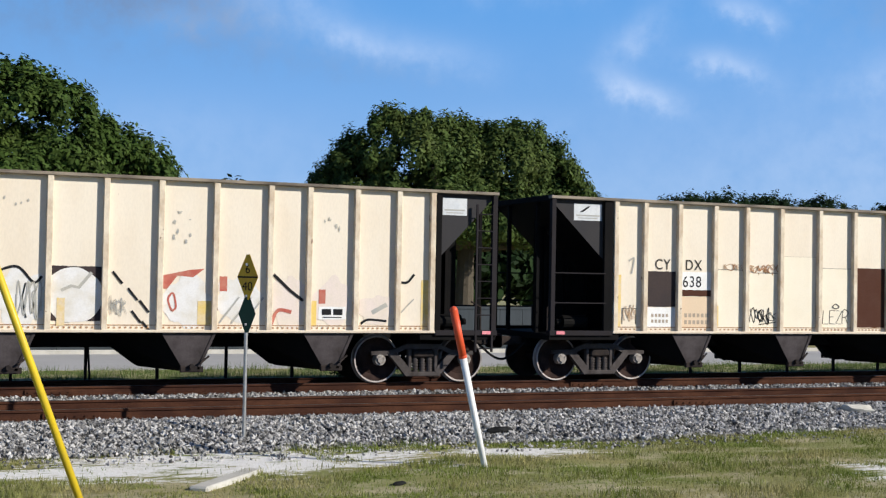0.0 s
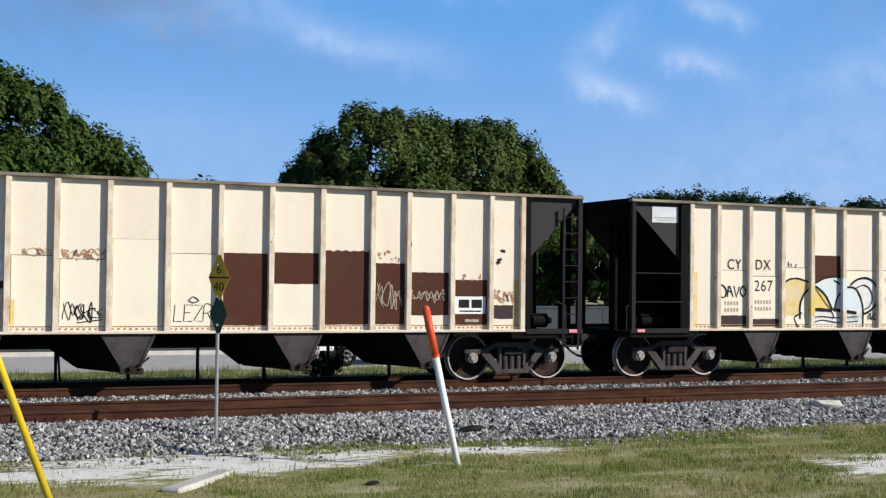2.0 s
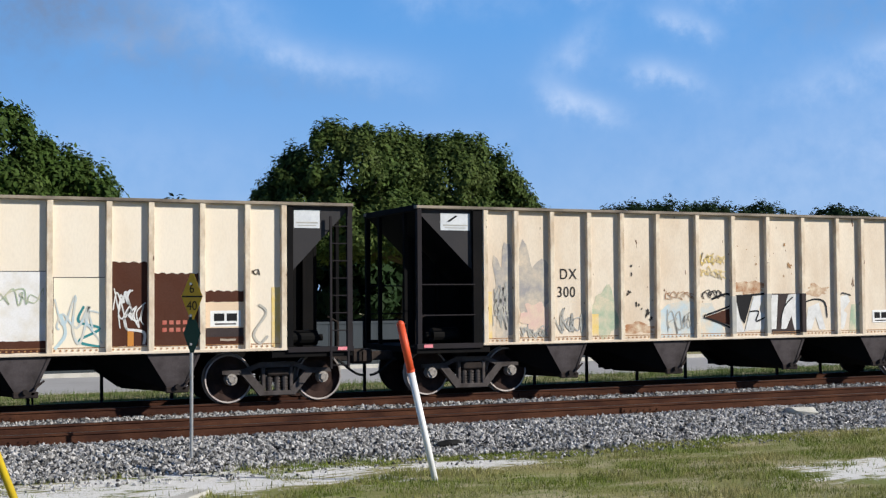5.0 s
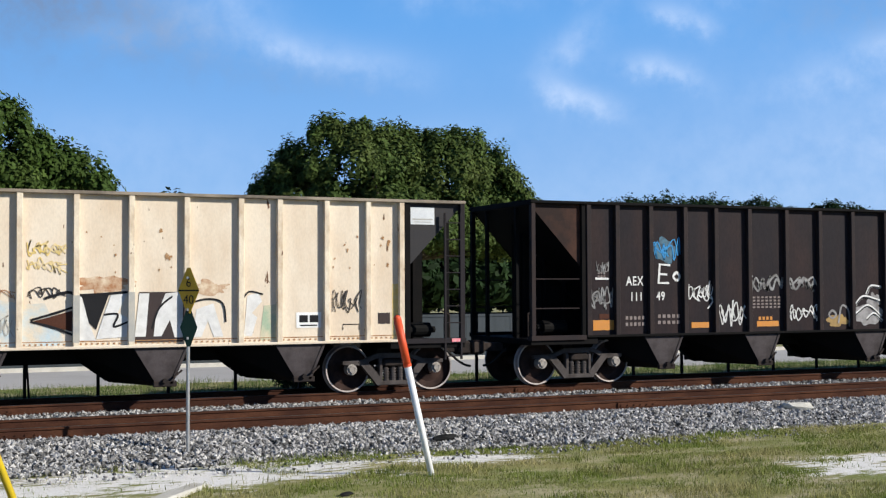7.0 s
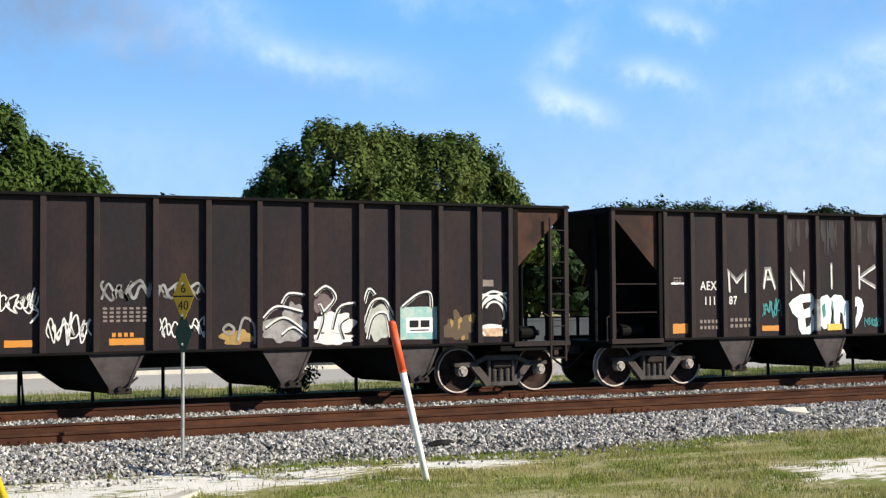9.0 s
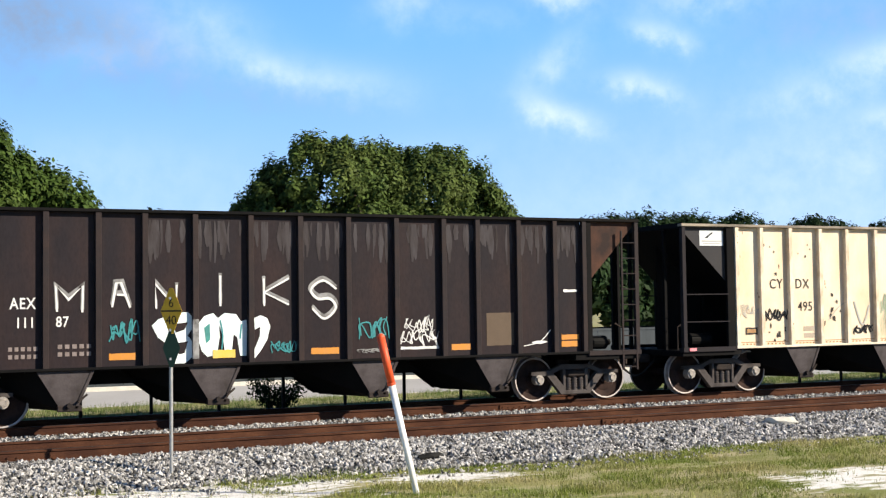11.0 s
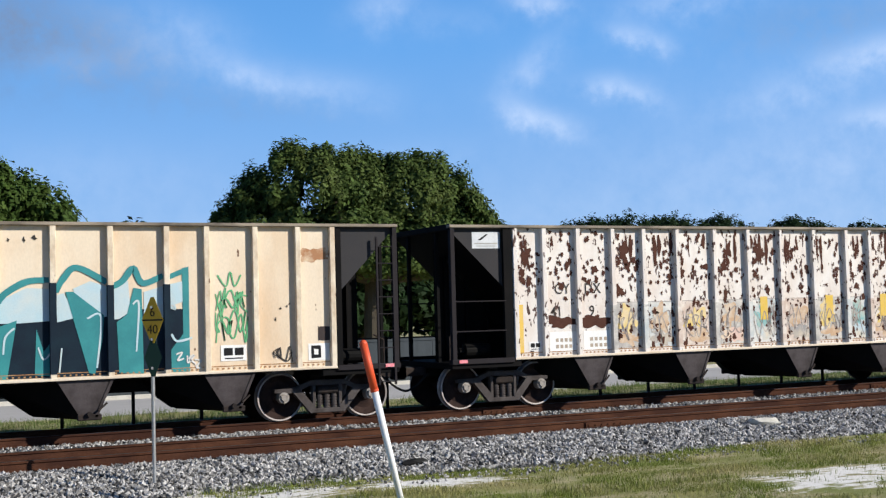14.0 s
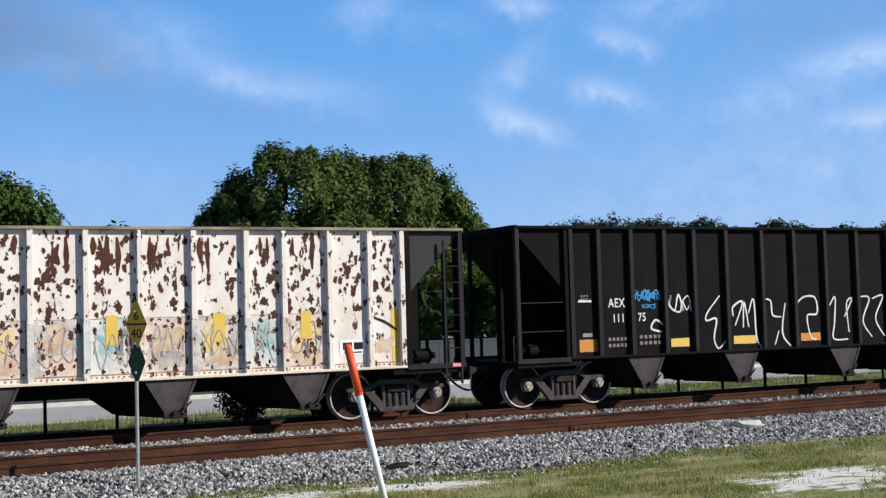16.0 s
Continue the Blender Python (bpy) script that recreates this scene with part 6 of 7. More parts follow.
def paint_teal_piece(w):
    w.logo(True)
    heads(w, "495")
    w.stencil("495", 2, 0.25, 0.285, 0.33, STENCIL)
    w.scribble(1, 0.1, 1.0, 0.20, 0.31, SPRAY_BLACK, 121, 0.045, 9)
    w.specks(1, 0.1, 0.9, 0.02, 0.2, STENCIL, 8, 122, 0.06)
    w.scribble(0, 0.05, 1.0, 0.22, 0.36, SPRAY_GREY, 123, 0.02, 7)
    w.patch(0, 0.35, 0.92, 0.09, 0.15, STENCIL, 1)
    w.patch(0, 0.42, 0.85, 0.105, 0.135, RUST_STREAK, 2)
    w.patch(2, 0.45, 0.9, 0.11, 0.15, FAINT, 1), w.patch(2, 0.45, 0.9, 0.05, 0.09, FAINT, 1)
    w.specks(3, 0.05, 0.95, 0.15, 0.5, STENCIL, 9, 124, 0.07)
    w.ribbon([(w.x(3, 0.3), w.z(0.2)), (w.x(3, 0.7), w.z(0.3)), (w.x(3, 1.0), w.z(0.35))], 0.02, SPRAY_GREY)
    w.ribbon([(w.x(4, 0.25), w.z(0.36)), (w.x(4, 0.55), w.z(0.15)), (w.x(4, 0.85), w.z(0.33))], 0.05, SPRAY_GREY)
    w.scribble(4, 0.2, 0.95, 0.06, 0.16, SPRAY_BLACK, 125, 0.045, 7)
    w.scribble(5, 0.05, 0.6, 0.2, 0.45, SPRAY_GREEN_FADED, 126, 0.025, 9)
    w.scribble(5, 0.05, 0.55, 0.02, 0.3, SPRAY_GREEN_FADED, 127, 0.015, 7)
    # the piece: teal edges, pale upper fill and dark lower fill, stepping over panels 5 to 10
    w.fill([(5, 0.62, 0.00), (5, 1.00, 0.00), (5, 1.00, 0.48), (5, 0.79, 0.48)], SPRAY_TEAL, 1)
    w.line([(5, 0.98, 0.45), (5, 0.93, 0.15)], 0.03, SPRAY_PALE)
    w.fill([(6, 0.00, 0.00), (6, 1.00, 0.00), (6, 1.00, 0.43), (6, 0.00, 0.44)], SPRAY_DARK_TEAL, 1)
    w.fill([(6, 0.02, 0.37), (6, 0.02, 0.51), (6, 0.97, 0.58), (6, 0.99, 0.44), (6, 0.42, 0.43), (6, 0.26, 0.38)], SPRAY_PALE, 2)
    w.fill([(6, 0.10, 0.43), (6, 0.99, 0.44), (6, 0.99, 0.38), (6, 0.26, 0.37)], SPRAY_TEAL, 2)
    w.fill([(6, 0.35, 0.27), (6, 1.01, 0.28), (6, 1.01, 0.17), (6, 0.35, 0.14)], SPRAY_TEAL, 2)
    w.line([(6, 0.42, 0.20), (6, 0.82, 0.19), (6, 0.85, 0.25)], 0.035, SPRAY_PALE)
    w.line([(6, 0.29, 0.40), (6, 0.68, 0.39), (6, 0.70, 0.42)], 0.03, SPRAY_PALE)
    w.fill([(7, 0.00, 0.00), (7, 1.00, 0.00), (7, 1.00, 0.39), (7, 0.00, 0.40)], SPRAY_DARK_TEAL, 1)
    w.fill([(7, 0.00, 0.36), (7, 0.00, 0.49), (7, 0.16, 0.53), (7, 0.56, 0.59), (7, 1.00, 0.58), (7, 1.00, 0.37), (7, 0.41, 0.36)], SPRAY_PALE, 2)
    w.fill([(7, 0.00, 0.00), (7, 0.00, 0.34), (7, 0.36, 0.38), (7, 0.16, 0.00)], SPRAY_TEAL, 2)
    w.line([(7, 0.09, 0.16), (7, 0.13, 0.27), (7, 0.31, 0.33)], 0.04, SPRAY_PALE)
    w.fill([(7, 0.70, 0.02), (7, 0.74, 0.32), (7, 0.88, 0.17), (7, 1.00, 0.22), (7, 1.00, 0.01)], SPRAY_TEAL, 2)
    w.line([(7, 0.77, 0.20), (7, 0.88, 0.12), (7, 1.06, 0.18)], 0.035, SPRAY_PALE)
    w.fill([(8, 0.00, 0.00), (8, 1.00, 0.00), (8, 1.00, 0.44), (8, 0.00, 0.45)], SPRAY_DARK_TEAL, 1)
    w.fill([(8, 0.00, 0.54), (8, 0.16, 0.55), (8, 0.42, 0.39), (8, 0.03, 0.36)], SPRAY_PALE, 2)
    w.fill([(8, 0.34, 0.58), (8, 0.68, 0.63), (8, 1.00, 0.59), (8, 1.00, 0.39), (8, 0.48, 0.38)], SPRAY_PALE, 2)
    w.fill([(8, 0.19, 0.56), (8, 0.34, 0.56), (8, 0.94, 0.40), (8, 0.91, 0.24), (8, 0.75, 0.01), (8, 0.63, 0.02)], SPRAY_TEAL, 3)
    w.line([(8, 0.61, 0.38), (8, 0.88, 0.39), (8, 0.79, 0.05)], 0.04, SPRAY_PALE)
    w.line([(8, 0.11, 0.19), (8, 0.06, 0.03)], 0.035, SPRAY_PALE)
    w.fill([(9, 0.00, 0.00), (9, 1.00, 0.01), (9, 1.00, 0.43), (9, 0.00, 0.44)], SPRAY_DARK_TEAL, 1)
    w.fill([(9, 0.00, 0.57), (9, 0.30, 0.63), (9, 0.35, 0.42), (9, 0.11, 0.37), (9, 0.00, 0.37)], SPRAY_PALE, 2)
    w.fill([(9, 0.61, 0.55), (9, 1.00, 0.59), (9, 1.00, 0.37), (9, 0.61, 0.37)], SPRAY_PALE, 2)
    w.fill([(9, 0.07, 0.35), (9, 0.27, 0.40), (9, 0.41, 0.58), (9, 0.57, 0.57), (9, 0.59, 0.00), (9, 0.11, 0.01)], SPRAY_TEAL, 3)
    w.line([(9, 0.39, 0.47), (9, 0.51, 0.47), (9, 0.45, 0.15)], 0.04, SPRAY_PALE)
    w.fill([(10, 0.00, 0.00), (10, 0.42, 0.00), (10, 0.42, 0.43), (10, 0.00, 0.43)], SPRAY_DARK_TEAL, 1)
    w.fill([(10, 0.00, 0.45), (10, 0.00, 0.60), (10, 0.40, 0.62), (10, 0.42, 0.48)], SPRAY_PALE, 2)
    w.fill([(10, 0.38, 0.71), (10, 0.58, 0.72), (10, 0.58, 0.00), (10, 0.00, 0.00), (10, 0.00, 0.14), (10, 0.40, 0.26)], SPRAY_TEAL, 2)
    w.line([(10, 0.02, 0.45), (10, 0.16, 0.43), (10, 0.14, 0.46)], 0.05, SPRAY_PALE)
    w.line([(10, 0.05, 0.26), (10, 0.22, 0.21), (10, 0.65, 0.23)], 0.05, SPRAY_PALE)
    w.line([(5, 1.02, 0.49), (6, 0.03, 0.53), (6, 0.97, 0.62)], 0.13, SPRAY_TEAL)
    w.line([(7, 0.00, 0.50), (7, 0.16, 0.56), (7, 0.56, 0.63), (7, 1.00, 0.64)], 0.13, SPRAY_TEAL)
    w.line([(8, 0.00, 0.56), (8, 0.16, 0.65), (8, 0.42, 0.72), (8, 1.00, 0.62)], 0.13, SPRAY_TEAL)
    w.line([(9, 0.00, 0.59), (9, 0.20, 0.63), (9, 0.41, 0.71), (9, 0.59, 0.61), (9, 1.00, 0.66)], 0.13, SPRAY_TEAL)
    w.line([(10, 0.00, 0.65), (10, 0.50, 0.70)], 0.12, SPRAY_TEAL)
    w.line([(6, 0.71, 0.11), (6, 0.56, 0.10), (6, 0.61, 0.07), (6, 0.73, 0.05), (6, 0.63, 0.04), (6, 0.56, 0.05)], 0.045, SPRAY_WHITE)
    w.line([(6, 0.77, 0.10), (6, 0.90, 0.10), (6, 0.82, 0.07), (6, 0.75, 0.05), (6, 0.99, 0.06)], 0.04, SPRAY_WHITE)
    w.line([(10, 0.18, 0.12), (10, 0.35, 0.13), (10, 0.22, 0.08), (10, 0.40, 0.09)], 0.035, SPRAY_WHITE)
    w.line([(10, 0.50, 0.11), (10, 0.52, 0.06), (10, 0.70, 0.11), (10, 0.55, 0.09), (10, 0.75, 0.05)], 0.035, SPRAY_WHITE)
    w.line([(10, 0.72, 0.08), (10, 0.90, 0.07), (10, 0.75, 0.03), (10, 0.92, 0.02)], 0.035, SPRAY_WHITE)
    for r, high, coat in ((6, 0.50, SPRAY_DARK_TEAL), (7, 0.60, SPRAY_TEAL), (8, 0.62, SPRAY_DARK_TEAL), (9, 0.60, SPRAY_DARK_TEAL), (10, 0.60, SPRAY_DARK_TEAL)):
        w.rib_coat(r, 0.02, high, coat)
    w.scribble(11, 0.15, 0.9, 0.18, 0.42, SPRAY_GREEN, 131, 0.035, 8)
    w.scribble(11, 0.15, 0.9, 0.36, 0.58, SPRAY_GREEN, 132, 0.035, 8)
    w.ribbon([(w.x(11, 0.2), w.z(0.66)), (w.x(11, 0.4), w.z(0.58)), (w.x(11, 0.5), w.z(0.68)), (w.x(11, 0.6), w.z(0.58)), (w.x(11, 0.75), w.z(0.66))], 0.03, SPRAY_GREEN)
    w.frame_box(11, 0.25, 0.85, 0.06, 0.17)
    w.specks(12, 0.3, 0.95, 0.3, 0.45, STENCIL, 4, 133, 0.05)
    w.scribble(12, 0.4, 0.9, 0.03, 0.15, STENCIL, 134, 0.03, 4)
    w.patch(13, 0.6, 1.0, 0.18, 0.28, DARK_PATCH, 1)
    w.patch(13, 0.25, 0.98, 0.04, 0.16, WHITE, 1), w.patch(13, 0.35, 0.68, 0.055, 0.145, SPRAY_BLACK, 2), w.patch(13, 0.44, 0.59, 0.08, 0.12, WHITE, 3)
    w.blob(13, 0.5, 0.8, 0.7, 0.3, G_RUST, 1, 73, 0.5)
    for i in (1, 2, 7):
        w.specks(i, 0.1, 0.8, 0.6, 0.92, STENCIL, 4, 140 + i, 0.05)


def paint_flaked(w):
    w.logo(True)
    heads(w, "419")
    w.stencil("41", 1, 0.15, 0.30, 0.34, STENCIL), w.stencil("9", 2, 0.3, 0.30, 0.34, STENCIL)
    w.patch(0, 0.0, 0.25, 0.02, 0.40, SPRAY_YELLOW, 1)
    w.frame_box(0, 0.45, 0.95, 0.04, 0.11)
    for i in (1, 2):
        w.patch(i, 0.1, 1.0, 0.02, 0.18, WHITE, 1)
        w.bars(i, 0.3, 0.9, 0.05, 0.15, FAINT, 2, 4)
        w.blob(i, 0.5, 0.26, 0.8, 0.3, FLAKE_RUST, 1, 80 + i, 0.5)
    for i, mats in ((3, (G_YELLOW, G_TAN)), (4, (G_TAN, G_GREY)), (5, (G_YELLOW, G_TAN)), (6, (G_TAN, G_PINK)), (7, (G_TEAL, G_BLUE)), (8, (G_TAN, G_GREY)), (9, (G_YELLOW, G_TAN)), (10, (G_TEAL, G_BLUE)), (11, (G_YELLOW, G_TAN))):
        w.patch(i, 0.0, 1.0, 0.03, 0.40, (GHOST_GREY, GHOST_PALE, GHOST_PINK)[i % 3], 1, 0.02)
        w.blob(i, 0.45, 0.26, 0.5, 0.55, mats[0], 2, 90 + i, 0.7)
        w.blob(i, 0.55, 0.10, 0.6, 0.3, mats[1], 2, 100 + i, 0.7)
        w.specks(i, 0.1, 0.95, 0.04, 0.42, FLAKE_RUST, 24, 150 + i, 0.085)
        w.rib_coat(i, 0.02, 0.38, (GHOST_GREY, GHOST_PALE, GHOST_PINK)[i % 3])
    for i in (7, 9, 11):
        w.patch(i, 0.35, 0.6, 0.22, 0.42, SPRAY_YELLOW, 3)
    for i in range(14):
        w.specks(i, 0.05, 0.95, 0.55, 0.97, FLAKE_RUST, 26, 170 + i, 0.075)
        w.specks(i, 0.05, 0.95, 0.42, 0.75, FLAKE_RUST, 6, 190 + i, 0.12)
    for i, fx in ((6, 0.4), (7, 0.35), (8, 0.25), (0, 0.4), (3, 0.4)):
        w.blob(i, fx, 0.80, 0.22, 0.6, FLAKE_RUST, 2, 200 + i, 0.8, "chip")
    for i in range(3, 12):
        w.streaks(i, 0.95, 0.28, FLAKE_RUST, 3, 230 + i)
        w.outline(i, 0.02, 0.98, 0.05, 0.40, GHOST_LINE, 0.02)
        w.scribble(i, 0.1, 0.9, 0.06, 0.36, GHOST_LINE, 250 + i, 0.03, 5)
    w.frame_box(12, 0.2, 0.95, 0.09, 0.2)
    w.patch(13, 0.7, 1.0, 0.02, 0.42, SPRAY_YELLOW, 1)
    w.blob(13, 0.35, 0.15, 0.5, 0.4, G_TAN, 1, 95, 0.5)
    w.ribbon([(w.x(13, 0.05), w.z(0.36)), (w.x(13, 0.5), w.z(0.32)), (w.x(13, 0.9), w.z(0.26))], 0.05, SPRAY_BLACK)


def paint_black_loops(w):
    dark_heads(w, "75")
    w.patch(0, 0.25, 1.0, 0.03, 0.13, SPRAY_ORANGE, 1, name="reflective_stripe")
    w.patch(0, 0.4, 0.8, 0.15, 0.18, SPRAY_FADED, 1)
    w.scribble(2, 0.1, 0.95, 0.42, 0.53, SPRAY_BLUE, 151, 0.04, 9)
    w.scribble(2, 0.3, 0.8, 0.36, 0.41, SPRAY_BLUE, 152, 0.025, 5)
    w.ribbon([(w.x(2, 0.95), w.z(0.17)), (w.x(2, 0.6), w.z(0.2)), (w.x(2, 0.75), w.z(0.27)), (w.x(2, 1.0), w.z(0.23))], 0.05, SPRAY_WHITE)
    w.scribble(3, 0.05, 0.95, 0.3, 0.48, SPRAY_WHITE, 153, 0.045, 5)
    for i in (3, 5, 7):
        w.patch(i, 0.15, 0.85, 0.04, 0.11, SPRAY_YELLOW if i < 7 else SPRAY_ORANGE, 1, name="reflective_stripe")
    for i, pts in ((4, ((0.85, 0.46), (0.4, 0.32), (0.35, 0.25), (0.7, 0.26), (0.6, 0.1), (0.75, 0.01), (1.1, 0.1))), (5, ((0.15, 0.28), (0.15, 0.36), (0.45, 0.4), (0.2, 0.2))), (5, ((0.45, 0.18), (0.5, 0.4), (0.62, 0.18))),
                   (5, ((0.62, 0.3), (0.8, 0.42), (0.85, 0.1), (1.0, 0.0))), (6, ((0.05, 0.42), (0.25, 0.4), (0.3, 0.28), (0.6, 0.26))), (6, ((0.75, 0.38), (0.62, 0.12), (0.9, 0.0))), (6, ((0.35, 0.02), (0.5, 0.14))),
                   (7, ((0.0, 0.36), (0.3, 0.43), (0.7, 0.42), (0.75, 0.28), (0.4, 0.26), (0.5, 0.08), (0.7, 0.05))), (8, ((0.1, 0.35), (0.3, 0.42), (0.25, 0.2), (0.2, 0.05), (0.7, 0.04))),
                   (8, ((0.6, 0.24), (0.9, 0.4), (0.7, 0.36), (0.75, 0.1))), (9, ((0.1, 0.42), (0.4, 0.4), (0.15, 0.2), (0.45, 0.05))), (9, ((0.5, 0.4), (0.9, 0.42), (0.6, 0.22), (0.9, 0.05))),
                   (10, ((0.1, 0.05), (0.3, 0.4), (0.8, 0.4), (0.6, 0.1)))):
        w.ribbon([(w.x(i, a), w.z(b)) for a, b in pts], 0.05, SPRAY_WHITE, True, "tag_line", 3, 0.3)


GHOST_GREY = material("ghosted_grey_graffiti", (0.38, 0.36, 0.34), 0.65, 0, (0.70, 0.66, 0.60), 1.0, 3.5, 30, 0.2, 0, (1, 1, 1), (0.06, 0.025, 0.018), 6, 0.62)
GHOST_PALE = material("ghosted_pale_graffiti", (0.48, 0.51, 0.51), 0.65, 0, (0.72, 0.68, 0.62), 1.0, 3.0, 30, 0.2, 0, (1, 1, 1), (0.06, 0.025, 0.018), 6, 0.61)
GHOST_PINK = material("ghosted_pink_graffiti", (0.53, 0.41, 0.34), 0.65, 0, (0.72, 0.68, 0.62), 1.0, 3.5, 30, 0.2, 0, (1, 1, 1), (0.06, 0.025, 0.018), 6, 0.61)
GHOST_LINE = soft("ghosted_dark_outline", (0.20, 0.17, 0.16), (0.55, 0.50, 0.45), scale=5)
SPRAY_BUBBLE = material("white_teal_bubble_paint", (0.72, 0.78, 0.78), 0.6, 0, (0.45, 0.62, 0.64), 0.6, 2.5, 40, 0.1, 0)
SPRAY_GREEN_FADED = material("faded_green_spray", (0.28, 0.38, 0.26), 0.6, 0, (0.5, 0.48, 0.36), 0.6, 4, 40, 0.1, 0)
G_MAUVE = material("mauve_graffiti", (0.16, 0.12, 0.13), 0.6, 0, (0.08, 0.06, 0.06), 0.8, 5, 40, 0.2, 0)
SPRAY_DULL = material("dull_white_spray_paint", (0.44, 0.46, 0.42), 0.65, 0, (0.25, 0.26, 0.23), 0.8, 4, 40, 0.2, 0)
SPRAY_DULL_GOLD = material("dull_gold_spray_paint", (0.34, 0.22, 0.07), 0.6, 0, (0.18, 0.11, 0.05), 0.7, 6, 40, 0.2, 0)
TAN_PATCH = material("tan_patch_paint", (0.115, 0.085, 0.062), 0.6, 0, (0.09, 0.065, 0.05), 0.6, 3, 40, 0.2, 0)
FLAKE_RUST = material("bare_rusty_primer", (0.070, 0.030, 0.022), 0.75, 0, (0.11, 0.05, 0.035), 0.6, 5, 40, 0.3, 0)
PAINTERS = (paint_first, paint_brown_patched, paint_balloons, paint_ghosted, paint_dark_tags, paint_dark_letters, paint_teal_piece, paint_flaked, paint_black_loops)
for (_, style), ob, painter in zip(TRAIN, CARS, PAINTERS):
    painter(Wall(ob, style["length"]))


# ---- trackside things ----
def speed_sign(x, y, z):
    sign = tagged(new("speed_sign"), "yellow diamond speed sign above a green one on pole", "sign")
    sign.location = (x, y, z)
    bm = bmesh.new()
    rod(bm, (0.0, 0.02, -0.15), (0.0, 0.02, 2.90), 0.030, sides=12)
    part("pole", bm, GALV, sign)

    def diamond(w, h, cz, turn, mat, name, label):
        bm = bmesh.new()
        prism(bm, [(-w, 0), (-0.03, -h), (0.03, -h), (w, 0), (0.03, h), (-0.03, h)], -0.004, 0.0)
        ob = part(name, bm, mat, sign, label)
        ob.matrix_basis = pose(0, -0.022, cz, 0, 0, turn)
        return ob

    plate = diamond(0.20, 0.36, 2.60, -48, SIGN_YELLOW, "sign_plate", "weathered yellow diamond plate")
    for text, z0 in (("6", 0.06), ("40", -0.21)):
        curve = bpy.data.curves.new("number", "FONT")
        curve.body, curve.size, curve.align_x, curve.extrude = text, 0.20, "CENTER", 0.001
        curve.materials.append(SPRAY_BLACK)
        ob = new("number", curve)
        ob.parent, ob.matrix_basis = plate, pose(0, -0.008, z0, 90, 0, 0)
    bm = bmesh.new()
    box(bm, -0.19, 0.19, -0.007, -0.004, -0.012, 0.012)
    part("divider", bm, SPRAY_BLACK, plate)
    diamond(0.14, 0.30, 2.02, -30, SIGN_GREEN, "lower_plate", "dark green diamond plate seen from its edge")
    bm = bmesh.new()
    for z0 in (2.3, 2.8, 1.85):
        box(bm, -0.035, 0.035, -0.025, 0.055, z0 - 0.02, z0 + 0.02, 0.004)
    part("bracket", bm, GALV, sign)


def marker_post(base, top):
    base, top = Vector(base), Vector(top)
    post = tagged(new("marker_post"), "leaning white plastic marker post with orange top", "marker post")
    post.location = base
    way = top - base
    cut = 0.69
    bm = bmesh.new()
    rod(bm, -0.1 * way, way * cut, 0.045, 0.052, 18)
    smooth(part("shaft", bm, POST_WHITE, post))
    bm = bmesh.new()
    rod(bm, way * cut, way * 0.975, 0.056, 0.058, 18)
    bmesh.ops.create_uvsphere(bm, u_segments=18, v_segments=8, radius=0.057, matrix=Matrix.Translation(way * 0.975))
    smooth(part("cap", bm, POST_ORANGE, post, "orange domed sleeve"))
    bm = bmesh.new()
    rod(bm, way * (cut - 0.012), way * (cut + 0.004), 0.060, sides=18)
    part("collar", bm, POST_ORANGE, post)


def guy_guard():
    low, high = Vector((1.62, 14.0, -0.55)), Vector((-0.35, 14.0, 4.8))
    guard = tagged(new("guy_guard"), "slanting yellow plastic guy-wire guard", "guy guard")
    guard.location = low
    way = high - low
    bm = bmesh.new()
    rod(bm, (0, 0, 0), way * 0.75, 0.040, 0.043, 14)
    smooth(part("sleeve", bm, GUARD_YELLOW, guard))
    bm = bmesh.new()
    rod(bm, (0, 0, 0), way, 0.006, sides=6)
    part("wire", bm, GALV, guard)
    bm = bmesh.new()
    rod(bm, -way * 0.05, way * 0.02, 0.012, sides=8)
    part("anchor_rod", bm, GALV, guard)


def fence():
    thing = tagged(new("fence"), "black metal post and wire fence beyond the tracks", "fence", kind="structure")
    y, top = 29.5, 1.62
    post_mesh = None
    for i in range(-4, 24):
        bm = None
        if post_mesh is None:
            bm = bmesh.new()
            box(bm, -0.035, 0.035, -0.035, 0.035, GROUND_Z - 0.15, top, 0.006)
            ob = part("post", bm, FENCE_BLACK, thing)
            post_mesh = ob.data
        else:
            ob = new("post", post_mesh)
            ob.parent = thing
        ob.location = (0.0 + 1.6 * i, y, 0)
    bm = bmesh.new()
    rod(bm, (3.32, y, GROUND_Z), (3.22, y, 0.9), 0.025, sides=8)
    part("brace", bm, FENCE_BLACK, thing)
    for z in (top - 0.04,):
        bm = bmesh.new()
        rod(bm, (-7, y, z), (37, y, z), 0.02, sides=8)
        part("rail", bm, FENCE_BLACK, thing)


